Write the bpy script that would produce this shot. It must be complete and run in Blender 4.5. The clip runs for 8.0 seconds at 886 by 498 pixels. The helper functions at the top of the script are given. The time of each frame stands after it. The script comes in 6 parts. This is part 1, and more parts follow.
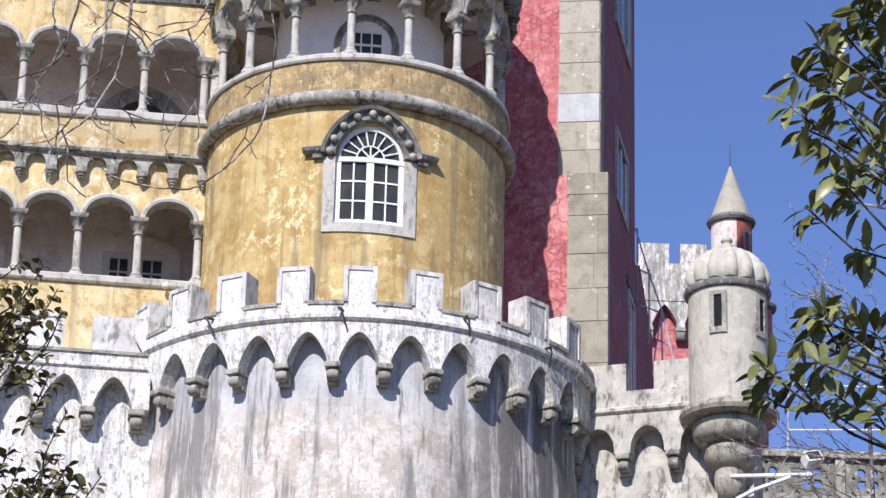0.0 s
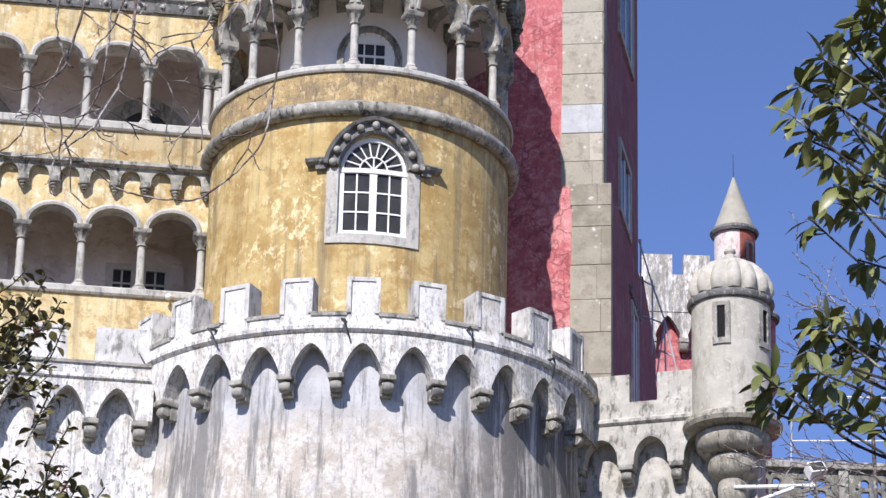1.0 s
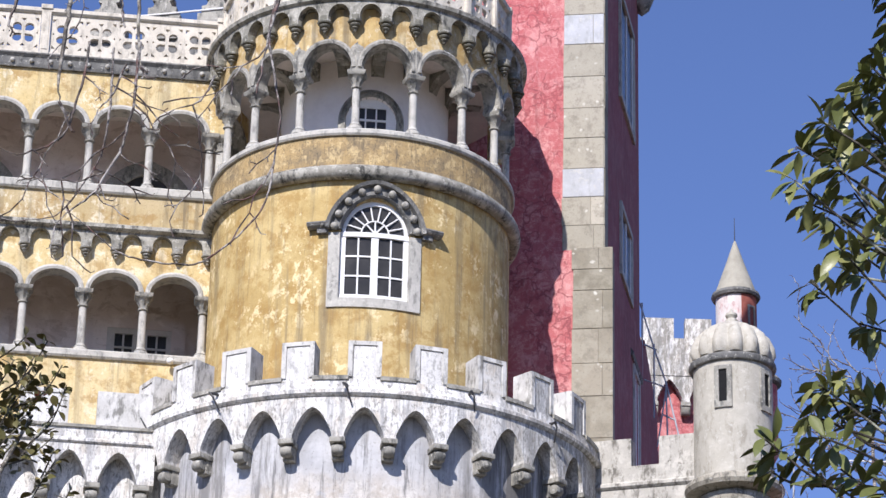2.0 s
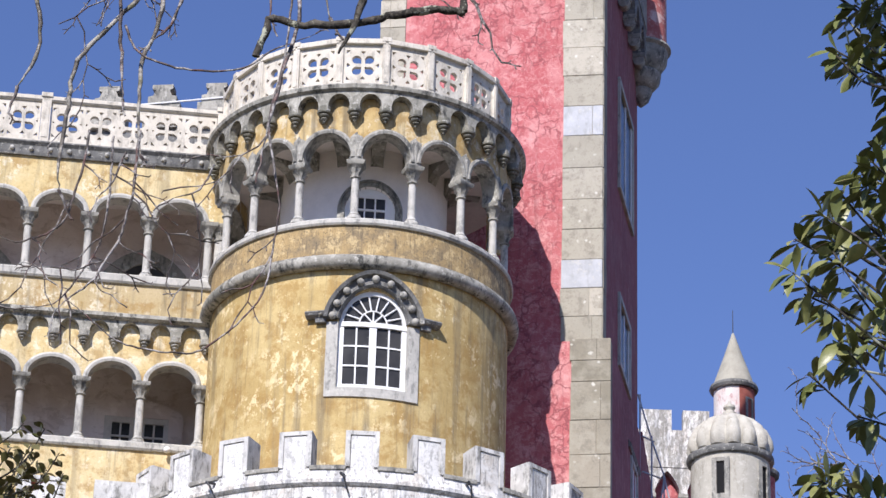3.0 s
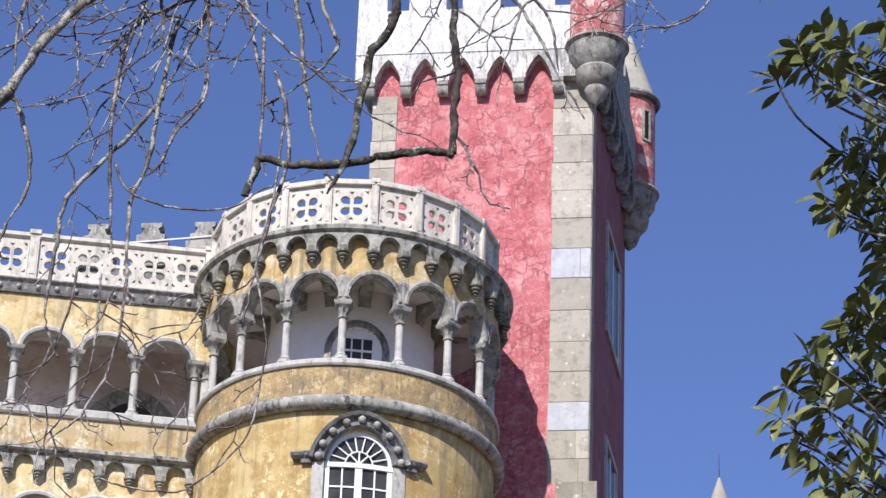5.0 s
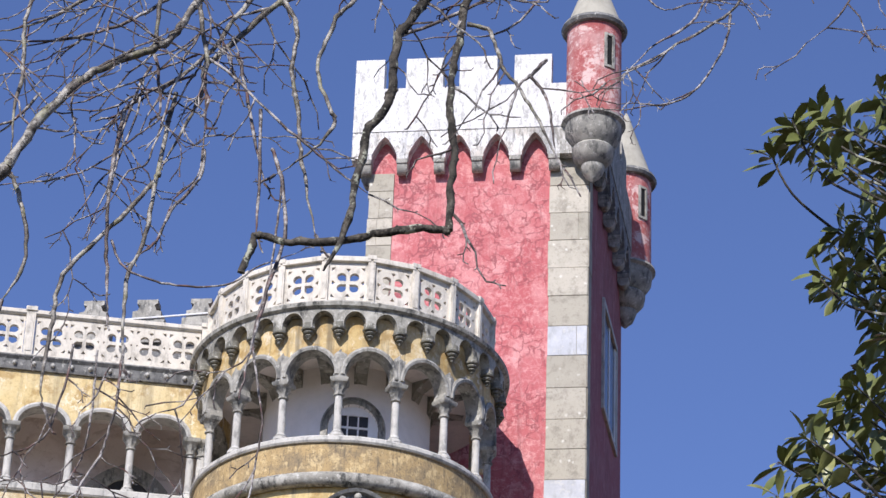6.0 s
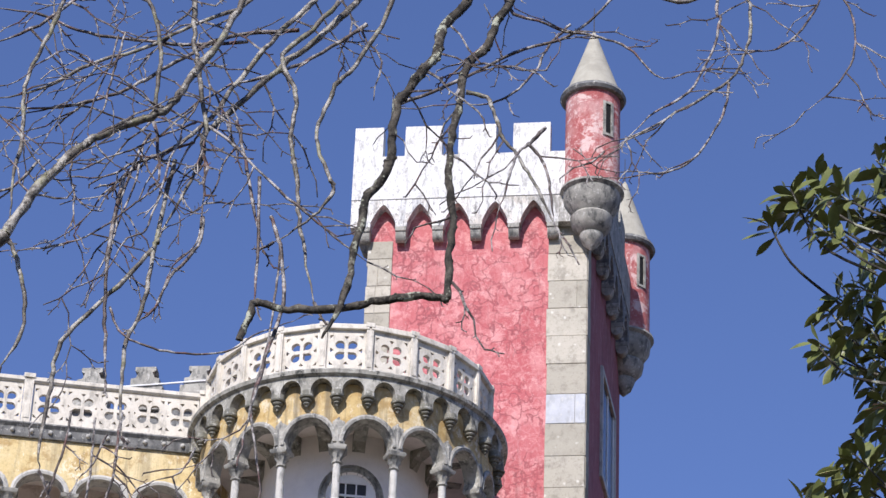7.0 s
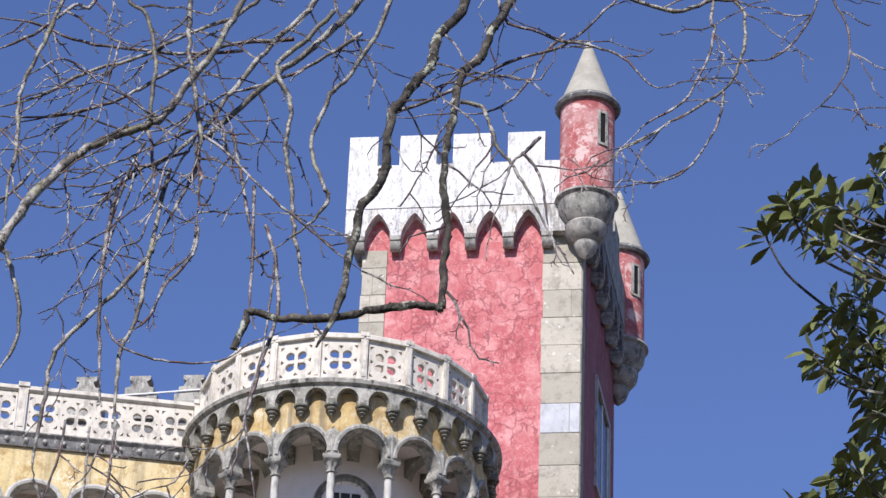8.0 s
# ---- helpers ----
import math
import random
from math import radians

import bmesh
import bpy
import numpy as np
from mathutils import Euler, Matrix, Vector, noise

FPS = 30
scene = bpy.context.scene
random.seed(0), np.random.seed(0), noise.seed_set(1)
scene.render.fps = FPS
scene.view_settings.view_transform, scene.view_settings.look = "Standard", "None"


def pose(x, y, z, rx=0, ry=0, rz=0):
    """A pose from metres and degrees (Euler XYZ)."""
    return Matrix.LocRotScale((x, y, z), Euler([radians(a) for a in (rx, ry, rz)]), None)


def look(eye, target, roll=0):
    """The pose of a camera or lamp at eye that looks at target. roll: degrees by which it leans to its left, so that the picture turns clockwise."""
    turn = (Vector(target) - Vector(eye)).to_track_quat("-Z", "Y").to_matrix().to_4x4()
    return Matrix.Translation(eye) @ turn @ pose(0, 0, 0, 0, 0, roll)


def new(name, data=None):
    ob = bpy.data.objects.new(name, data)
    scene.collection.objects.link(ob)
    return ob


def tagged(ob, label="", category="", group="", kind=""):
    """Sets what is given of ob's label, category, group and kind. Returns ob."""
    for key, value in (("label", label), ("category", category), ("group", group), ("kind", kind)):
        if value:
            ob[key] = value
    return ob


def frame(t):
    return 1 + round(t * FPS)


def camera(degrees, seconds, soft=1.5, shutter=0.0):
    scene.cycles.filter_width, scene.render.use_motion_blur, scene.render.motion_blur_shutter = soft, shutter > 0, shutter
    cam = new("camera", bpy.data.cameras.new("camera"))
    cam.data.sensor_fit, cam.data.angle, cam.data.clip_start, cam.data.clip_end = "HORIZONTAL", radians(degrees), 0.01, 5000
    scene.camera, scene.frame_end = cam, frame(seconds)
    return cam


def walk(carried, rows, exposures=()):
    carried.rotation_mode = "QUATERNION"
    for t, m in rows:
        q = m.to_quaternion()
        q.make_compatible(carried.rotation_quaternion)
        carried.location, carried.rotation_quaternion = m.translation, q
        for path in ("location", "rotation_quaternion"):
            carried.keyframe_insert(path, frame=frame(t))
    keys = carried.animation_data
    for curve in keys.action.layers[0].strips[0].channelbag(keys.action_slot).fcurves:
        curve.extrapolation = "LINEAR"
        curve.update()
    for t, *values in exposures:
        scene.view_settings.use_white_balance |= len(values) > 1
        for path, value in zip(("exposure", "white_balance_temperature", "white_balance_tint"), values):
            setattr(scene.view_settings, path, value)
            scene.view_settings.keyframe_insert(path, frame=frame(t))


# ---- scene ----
# camera: it stands on the path below the castle and tilts up
EXPO = 0.5
EYE = 1.6
cam = camera(16.0, 8.0)
ROWS = [
    (0.0, 0.0, 23.0, -1.34), (0.5, -0.037, 23.089, -1.311), (1.0, -0.068, 23.201, -1.329),
    (1.5, -0.113, 23.555, -1.28), (1.7, -0.119, 23.869, -1.273), (2.8, -0.143, 25.667, -1.572),
    (3.0, -0.14, 26.002, -1.657), (3.5, -0.066, 26.698, -1.82), (4.0, 0.008, 27.233, -1.853),
    (4.5, 0.023, 27.94, -2.023), (4.7, 0.023, 28.193, -2.094), (5.8, 0.024, 29.678, -2.256),
    (6.0, 0.038, 29.978, -2.256), (6.5, -0.01, 30.72, -2.305), (7.0, 0.012, 31.21, -2.395),
    (7.5, 0.125, 31.383, -2.396), (8.0, 0.119, 31.381, -2.376),
]
walk(cam, [(t, pose(0, 0, EYE, 90 + pitch, 0, -yaw) @ pose(0, 0, 0, 0, 0, -roll)) for t, yaw, pitch, roll in ROWS],
     exposures=[(0.0, EXPO, 6200, 15), (8.0, EXPO, 6200, 15)])

# daylight: high sun from behind the camera's left shoulder, clear sky
SUN_AZ, SUN_EL = 19.2, 40.0
world = bpy.data.worlds.new("sky")
scene.world = world
world.use_nodes = True
wn = world.node_tree.nodes
sky = wn.new("ShaderNodeTexSky")
sky.sky_type = "NISHITA"
sky.sun_disc = False
sky.sun_elevation = radians(SUN_EL)
sky.sun_rotation = radians(180 + SUN_AZ)
sky.air_density, sky.dust_density, sky.ozone_density = 0.85, 0.0, 6.0
wn["Background"].inputs["Strength"].default_value = 0.11
hue = wn.new("ShaderNodeMix")
hue.data_type, hue.blend_type = "RGBA", "MULTIPLY"
hue.inputs[0].default_value = 1.0
hue.inputs[7].default_value = (1.03, 0.907, 1.0, 1)
world.node_tree.links.new(sky.outputs["Color"], hue.inputs[6])
world.node_tree.links.new(hue.outputs[2], wn["Background"].inputs["Color"])
sun = new("sun", bpy.data.lights.new("sun", "SUN"))
sun.data.energy, sun.data.angle, sun.data.color = 4.4, radians(0.53), (1.0, 0.95, 0.87)
sun_way = Vector((-math.sin(radians(SUN_AZ)) * math.cos(radians(SUN_EL)), -math.cos(radians(SUN_AZ)) * math.cos(radians(SUN_EL)), math.sin(radians(SUN_EL))))
sun.matrix_world = look(sun_way * 100, (0, 0, 0))


# ---- materials ----
def node(nt, kind, **inputs):
    n = nt.nodes.new("ShaderNode" + kind)
    for key, value in inputs.items():
        n.inputs[key.replace("_", " ")].default_value = value
    return n


class Shader:
    """A principled material with layered noise."""

    def __init__(self, name, colour, rough=0.85):
        self.mat = bpy.data.materials.new(name)
        self.mat.use_nodes = True
        self.nt = self.mat.node_tree
        self.out = self.nt.nodes["Principled BSDF"]
        self.out.inputs["Roughness"].default_value = rough
        self.out.inputs["Specular IOR Level"].default_value = 0.25
        geo = self.nt.nodes.new("ShaderNodeNewGeometry")
        self.pos = geo.outputs["Position"]
        self.island = geo.outputs["Random Per Island"]
        self.normal = geo.outputs["Normal"]
        rgb = self.nt.nodes.new("ShaderNodeRGB")
        rgb.outputs[0].default_value = (*colour, 1)
        self.col = rgb.outputs[0]
        self.bumps = None

    def link(self, a, b):
        self.nt.links.new(a, b)

    def noise(self, scale, detail=4.0, rough=0.6, stretch=(1, 1, 1), distortion=0.0, offset=0.0):
        m = self.nt.nodes.new("ShaderNodeMapping")
        m.inputs["Scale"].default_value = stretch
        m.inputs["Location"].default_value = (offset, offset * 0.7, offset * 1.3)
        n = node(self.nt, "TexNoise", Scale=scale, Detail=detail, Roughness=rough, Distortion=distortion)
        self.link(self.pos, m.inputs["Vector"])
        self.link(m.outputs[0], n.inputs["Vector"])
        return n.outputs["Fac"]

    def cells(self, scale, feature="F1", stretch=(1, 1, 1), warp=0.0):
        m = self.nt.nodes.new("ShaderNodeMapping")
        m.inputs["Scale"].default_value = stretch
        v = node(self.nt, "TexVoronoi", Scale=scale)
        v.feature = feature
        self.link(self.pos, m.inputs["Vector"])
        src = m.outputs[0]
        if warp:
            n = node(self.nt, "TexNoise", Scale=2.5, Detail=3.0)
            self.link(self.pos, n.inputs["Vector"])
            mx = self.nt.nodes.new("ShaderNodeVectorMath")
            mx.operation = "MULTIPLY_ADD"
            mx.inputs[1].default_value = (warp, warp, warp)
            self.link(n.outputs["Color"], mx.inputs[0])
            self.link(src, mx.inputs[2])
            src = mx.outputs[0]
        self.link(src, v.inputs["Vector"])
        return v.outputs["Distance"]

    def ramp(self, fac, lo, hi, inverse=False):
        r = self.nt.nodes.new("ShaderNodeMapRange")
        r.interpolation_type = "SMOOTHSTEP"
        r.inputs["From Min"].default_value, r.inputs["From Max"].default_value = lo, hi
        r.inputs["To Min"].default_value, r.inputs["To Max"].default_value = (1, 0) if inverse else (0, 1)
        self.link(fac, r.inputs["Value"])
        return r.outputs[0]

    def times(self, a, b):
        m = self.nt.nodes.new("ShaderNodeMath")
        m.operation = "MULTIPLY"
        for k, v in enumerate((a, b)):
            if isinstance(v, (int, float)):
                m.inputs[k].default_value = v
            else:
                self.link(v, m.inputs[k])
        return m.outputs[0]

    def up(self, lo=0.2, hi=0.8):
        s = self.nt.nodes.new("ShaderNodeSeparateXYZ")
        self.link(self.normal, s.inputs[0])
        return self.ramp(s.outputs["Z"], lo, hi)

    def height(self, lo, hi, inverse=False):
        s = self.nt.nodes.new("ShaderNodeSeparateXYZ")
        self.link(self.pos, s.inputs[0])
        return self.ramp(s.outputs["Z"], lo, hi, inverse)

    def along(self, lo, hi):
        s = self.nt.nodes.new("ShaderNodeSeparateXYZ")
        self.link(self.pos, s.inputs[0])
        return self.ramp(s.outputs["X"], lo, hi)

    def random(self):
        o = self.nt.nodes.new("ShaderNodeObjectInfo")
        return o.outputs["Random"]

    def mix(self, fac, colour, amount=1.0, mode="MIX"):
        m = self.nt.nodes.new("ShaderNodeMix")
        m.data_type, m.blend_type = "RGBA", mode
        if isinstance(fac, (int, float)):
            m.inputs[0].default_value = fac * amount
        else:
            self.link(self.times(fac, amount), m.inputs[0])
        self.link(self.col, m.inputs[6])
        if isinstance(colour, tuple):
            m.inputs[7].default_value = (*colour, 1)
        else:
            self.link(colour, m.inputs[7])
        self.col = m.outputs[2]
        return self

    def bump(self, fac, strength=0.3, distance=0.02):
        b = node(self.nt, "Bump", Strength=strength, Distance=distance)
        self.link(fac, b.inputs["Height"])
        if self.bumps:
            self.link(self.bumps, b.inputs["Normal"])
        self.bumps = b.outputs[0]
        return self

    def done(self):
        self.link(self.col, self.out.inputs["Base Color"])
        if self.bumps:
            self.link(self.bumps, self.out.inputs["Normal"])
        return self.mat


def m_yellow(name="ochre_plaster", base=(0.455, 0.33, 0.135), pale=(0.59, 0.46, 0.22), flake=(0.76, 0.63, 0.37), amount=0.95, streak=0.7):
    s = Shader(name, base)
    s.mix(s.ramp(s.noise(0.8, 6, 0.65), 0.40, 0.62), pale, 0.85)
    s.mix(s.ramp(s.noise(2.2, 8, 0.72, offset=3), 0.47, 0.60), (0.33, 0.19, 0.05), 0.6)
    s.mix(s.times(s.ramp(s.noise(0.7, 3, 0.5, offset=31), 0.42, 0.58), s.ramp(s.noise(4.2, 9, 0.74, (1, 1, 0.85), 0.25, 7), 0.53, 0.57)), flake, amount)
    s.mix(s.ramp(s.noise(7.5, 9, 0.78, (1, 1, 0.7), 0.2, 17), 0.59, 0.63), flake, amount * 0.8)
    s.mix(s.ramp(s.noise(1.5, 6, 0.65, (2.4, 2.4, 0.16), offset=11), 0.48, 0.68), (0.19, 0.155, 0.10), streak)
    s.mix(s.ramp(s.noise(4.2, 6, 0.7, (2.6, 2.6, 0.2), offset=41), 0.54, 0.70), (0.15, 0.12, 0.08), streak * 0.7)
    s.mix(s.ramp(s.noise(16, 7, 0.75), 0.48, 0.72), (0.27, 0.175, 0.065), 0.4)
    s.mix(s.ramp(s.noise(38, 5, 0.75, offset=6), 0.55, 0.7), (0.16, 0.11, 0.05), 0.35)
    s.bump(s.noise(5, 8, 0.7), 0.35, 0.025).bump(s.noise(40, 4, 0.6), 0.25, 0.008)
    return s.done()


def m_yellow_grey():
    s = Shader("weathered_ochre_plaster", (0.40, 0.285, 0.135))
    s.mix(s.ramp(s.noise(1.3, 7, 0.7), 0.42, 0.62), (0.21, 0.165, 0.105), 0.85)
    s.mix(s.ramp(s.noise(5, 8, 0.75, (1, 1, 0.7), offset=4), 0.50, 0.60), (0.60, 0.46, 0.24), 0.75)
    s.mix(s.ramp(s.noise(7, 6, 0.7, (2.2, 2.2, 0.25), offset=9), 0.50, 0.68), (0.12, 0.10, 0.075), 0.7)
    s.mix(s.ramp(s.noise(24, 7, 0.78, offset=19), 0.53, 0.61), (0.09, 0.08, 0.06), 0.7)
    s.bump(s.noise(9, 8, 0.7), 0.4, 0.02)
    return s.done()


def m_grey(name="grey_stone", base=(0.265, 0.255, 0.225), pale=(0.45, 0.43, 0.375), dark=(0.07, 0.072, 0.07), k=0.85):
    s = Shader(name, base)
    s.mix(s.ramp(s.noise(2.6, 7, 0.7), 0.42, 0.66), pale, 0.75)
    s.mix(s.ramp(s.noise(4.5, 8, 0.72, (1.3, 1.3, 0.5), offset=5), 0.48, 0.64), dark, k)
    s.mix(s.ramp(s.noise(9, 8, 0.75, offset=13), 0.56, 0.62), (0.56, 0.545, 0.49), 0.7)
    s.mix(s.ramp(s.noise(30, 4, 0.7, offset=2), 0.55, 0.75), dark, 0.45)
    s.bump(s.noise(12, 8, 0.72), 0.4, 0.015)
    return s.done()


def m_white():
    s = Shader("stained_whitewash", (0.78, 0.77, 0.745))
    s.mix(s.ramp(s.noise(0.9, 6, 0.65), 0.42, 0.62), (0.66, 0.64, 0.60), 0.8)
    s.mix(s.ramp(s.noise(1.9, 9, 0.75, (1, 1, 0.8), 0.8, 3), 0.47, 0.60), (0.46, 0.40, 0.32), 0.65)
    s.mix(s.ramp(s.noise(3.4, 9, 0.76, (1, 1, 0.9), 0.6, 33), 0.54, 0.60), (0.74, 0.72, 0.68), 0.8)
    s.mix(s.ramp(s.noise(1.5, 9, 0.76, (2.2, 2.2, 0.22), 0.3, 6), 0.47, 0.62), (0.27, 0.275, 0.29), 0.7)
    s.mix(s.ramp(s.noise(4.8, 7, 0.72, (2.3, 2.3, 0.28), offset=16), 0.52, 0.66), (0.14, 0.14, 0.14), 0.65)
    s.mix(s.ramp(s.noise(10, 9, 0.8, (1.2, 1.2, 0.6), 0.5, 23), 0.53, 0.58), (0.17, 0.165, 0.15), 0.75)
    s.mix(s.ramp(s.noise(26, 7, 0.8, (1, 1, 0.7), offset=28), 0.55, 0.62), (0.17, 0.17, 0.16), 0.55)
    # dirt grows towards +X, where some shade is put into the colour
    s.mix(s.times(s.along(0.4, 2.6), s.ramp(s.noise(3.6, 9, 0.78, (1.7, 1.7, 0.45), 0.3, 66), 0.45, 0.55)), (0.19, 0.18, 0.155), 0.75)
    s.mix(s.ramp(s.noise(13, 8, 0.78, (1.6, 1.6, 0.6), offset=51), 0.57, 0.62), (0.78, 0.77, 0.74), 0.7)
    s.bump(s.noise(7, 8, 0.7), 0.35, 0.02).bump(s.noise(45, 4, 0.6), 0.25, 0.006)
    return s.done()


def m_battered():
    s = Shader("peeling_grey_whitewash", (0.39, 0.395, 0.415))
    s.mix(s.ramp(s.noise(1.4, 5, 0.6), 0.42, 0.62), (0.56, 0.565, 0.585), 0.8)
    low = s.height(20.9, 21.8, True)
    s.mix(s.times(low, s.ramp(s.noise(0.55, 9, 0.74, (1, 1, 0.9), 0.3, 3), 0.34, 0.48)), (0.62, 0.58, 0.525), 0.95)
    s.mix(s.times(low, s.ramp(s.noise(1.6, 10, 0.8, (1, 1, 0.9), 0.2, 13), 0.47, 0.56)), (0.42, 0.365, 0.30), 0.75)
    s.mix(s.times(low, s.ramp(s.noise(4.5, 9, 0.8, (1, 1, 0.8), 0.2, 23), 0.54, 0.60)), (0.70, 0.68, 0.63), 0.65)
    s.mix(s.times(low, s.ramp(s.noise(6.5, 9, 0.8, (1, 1, 0.85), 0.3, 43), 0.51, 0.57)), (0.36, 0.33, 0.285), 0.6)
    s.mix(s.ramp(s.noise(0.9, 7, 0.7, (2.0, 2.0, 0.17), offset=6), 0.49, 0.60), (0.17, 0.165, 0.16), 0.85)
    s.mix(s.ramp(s.noise(3.0, 8, 0.74, (2.2, 2.2, 0.2), offset=16), 0.55, 0.66), (0.11, 0.11, 0.11), 0.75)
    s.mix(s.ramp(s.noise(18, 8, 0.8, (1, 1, 0.8), offset=28), 0.55, 0.62), (0.20, 0.19, 0.17), 0.5)
    # run-off streaks heavier towards +X, adding that flank's shade to the colour
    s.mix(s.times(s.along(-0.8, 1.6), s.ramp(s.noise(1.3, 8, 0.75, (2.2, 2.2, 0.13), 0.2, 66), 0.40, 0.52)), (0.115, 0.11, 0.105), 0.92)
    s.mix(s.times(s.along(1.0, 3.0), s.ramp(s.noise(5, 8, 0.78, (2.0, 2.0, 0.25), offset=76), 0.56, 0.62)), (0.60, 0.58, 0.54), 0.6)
    s.bump(s.noise(4.5, 9, 0.75, offset=23), 0.35, 0.02).bump(s.noise(40, 4, 0.6), 0.25, 0.006)
    return s.done()


def m_bright():
    s = Shader("fresh_whitewash", (0.70, 0.69, 0.67))
    s.mix(s.ramp(s.noise(1.3, 8, 0.72), 0.45, 0.60), (0.58, 0.57, 0.55), 0.7)
    s.mix(s.ramp(s.noise(2.0, 8, 0.72, (2.4, 2.4, 0.35), offset=2), 0.50, 0.64), (0.44, 0.43, 0.41), 0.6)
    s.mix(s.ramp(s.noise(6, 9, 0.8, (1.6, 1.6, 0.6), offset=4), 0.52, 0.59), (0.27, 0.265, 0.245), 0.65)
    s.mix(s.ramp(s.noise(22, 7, 0.8, offset=14), 0.54, 0.61), (0.22, 0.215, 0.195), 0.6)
    s.bump(s.noise(12, 6, 0.7), 0.3, 0.012)
    return s.done()


def m_pink(name="pink_red_plaster", base=(0.465, 0.138, 0.143), deep=(0.42, 0.10, 0.108), pale=(0.66, 0.345, 0.33), worn=0.6, line=0.35):
    s = Shader(name, base)
    s.mix(s.ramp(s.noise(0.55, 6, 0.65), 0.42, 0.60), deep, 0.7)
    s.mix(s.ramp(s.noise(0.9, 5, 0.6, offset=21), 0.48, 0.62), pale, 0.42)
    s.mix(s.ramp(s.noise(2.4, 9, 0.8, (1, 1, 1.3), 0.4, 4), 0.52, 0.57), pale, worn * 0.9)
    s.mix(s.ramp(s.noise(6.5, 9, 0.8, (1, 1, 1.2), 0.3, 54), 0.55, 0.61), (0.68, 0.40, 0.38), worn * 0.55)
    s.mix(s.times(s.ramp(s.noise(0.7, 3, offset=5), 0.36, 0.52), s.ramp(s.cells(2.3, "DISTANCE_TO_EDGE", (1, 1, 1.3), 0.5), 0.02, 0.06, True)), (0.70, 0.40, 0.38), line * 0.6)
    s.mix(s.times(s.ramp(s.noise(0.9, 3, offset=15), 0.38, 0.50), s.ramp(s.cells(2.1, "DISTANCE_TO_EDGE", (1, 1, 0.9), 0.9), 0.012, 0.07, True)), (0.25, 0.07, 0.078), line * 2.4)
    s.mix(s.times(s.ramp(s.noise(0.8, 3, offset=75), 0.46, 0.56), s.ramp(s.cells(6.0, "DISTANCE_TO_EDGE", (1, 1, 1.1), 0.5), 0.01, 0.06, True)), (0.30, 0.095, 0.10), line * 1.1)
    s.mix(s.ramp(s.noise(3.0, 8, 0.75, (1.6, 1.6, 0.35), 0.4, 71), 0.52, 0.62), deep, 0.55)
    s.mix(s.ramp(s.noise(2.2, 8, 0.78, (1.5, 1.5, 0.4), 0.3, 91), 0.55, 0.63), (0.66, 0.36, 0.34), 0.32)
    s.mix(s.ramp(s.noise(13, 8, 0.8, offset=8), 0.54, 0.64), pale, 0.35)
    s.mix(s.ramp(s.noise(5, 8, 0.78, (1.4, 1.4, 0.6), offset=44), 0.55, 0.63), (0.33, 0.085, 0.09), 0.55)
    s.mix(s.ramp(s.noise(30, 6, 0.8, offset=84), 0.56, 0.64), (0.34, 0.10, 0.10), 0.45)
    s.mix(s.ramp(s.noise(2.0, 6, 0.7, (2.5, 2.5, 0.2), offset=14), 0.56, 0.72), (0.22, 0.07, 0.075), 0.5)
    s.bump(s.noise(6, 8, 0.7), 0.35, 0.02).bump(s.noise(30, 6, 0.7), 0.25, 0.008)
    return s.done()


def m_quoin(name="quoin_limestone", base=(0.345, 0.31, 0.245), other=(0.225, 0.205, 0.155)):
    s = Shader(name, base)
    s.mix(s.random(), other, 0.95)
    s.mix(s.ramp(s.noise(1.9, 8, 0.72), 0.42, 0.62), (0.40, 0.37, 0.30), 0.6)
    s.mix(s.ramp(s.noise(3.5, 9, 0.75, (1, 1, 0.9), offset=6), 0.48, 0.64), (0.19, 0.17, 0.135), 0.55)
    s.mix(s.times(s.ramp(s.noise(1.2, 3, offset=61), 0.42, 0.54), s.ramp(s.cells(4.0, warp=0.25), 0.06, 0.19, True)), (0.66, 0.64, 0.57), 0.85)
    s.mix(s.ramp(s.noise(22, 7, 0.78, offset=12), 0.55, 0.66), (0.14, 0.13, 0.105), 0.55)
    s.bump(s.noise(14, 8, 0.7), 0.4, 0.015)
    return s.done()


def m_plain(name, colour, rough=0.7, scale=6.0, dark=0.6, metal=0.0):
    s = Shader(name, colour, rough)
    s.mix(s.ramp(s.noise(scale, 6, 0.65), 0.4, 0.7), tuple(c * dark for c in colour), 0.8)
    s.mix(s.ramp(s.noise(scale * 6, 4, 0.65, offset=5), 0.5, 0.75), tuple(c * dark for c in colour), 0.5)
    s.bump(s.noise(scale * 5, 5, 0.65), 0.2, 0.006)
    s.out.inputs["Metallic"].default_value = metal
    return s.done()


WORNPINK = m_pink("worn_pink_plaster", (0.38, 0.12, 0.11), (0.30, 0.07, 0.07), (0.58, 0.43, 0.40), 1.1, 0.0)
PALEWORN = m_pink("bleached_pink_plaster", (0.62, 0.59, 0.56), (0.60, 0.50, 0.47), (0.72, 0.70, 0.66), 0.8, 0.0)
FLINT = m_grey("cream_grey_render", (0.42, 0.40, 0.355), (0.60, 0.575, 0.515), (0.13, 0.12, 0.10), 0.9)
DRIPSHADE = m_grey("streak_and_shade_stone", (0.17, 0.165, 0.135), (0.30, 0.285, 0.235), (0.065, 0.065, 0.055), 0.8)
BRICKRED = m_plain("brick_red_plaster", (0.33, 0.105, 0.08), 0.9, 3, 0.6)
# darker copy of the pink plaster, with shade put into the colour
SHADEPINK = m_pink("shaded_pink_plaster", (0.27, 0.085, 0.09), (0.19, 0.065, 0.07), (0.33, 0.15, 0.15), 0.35, 0.1)
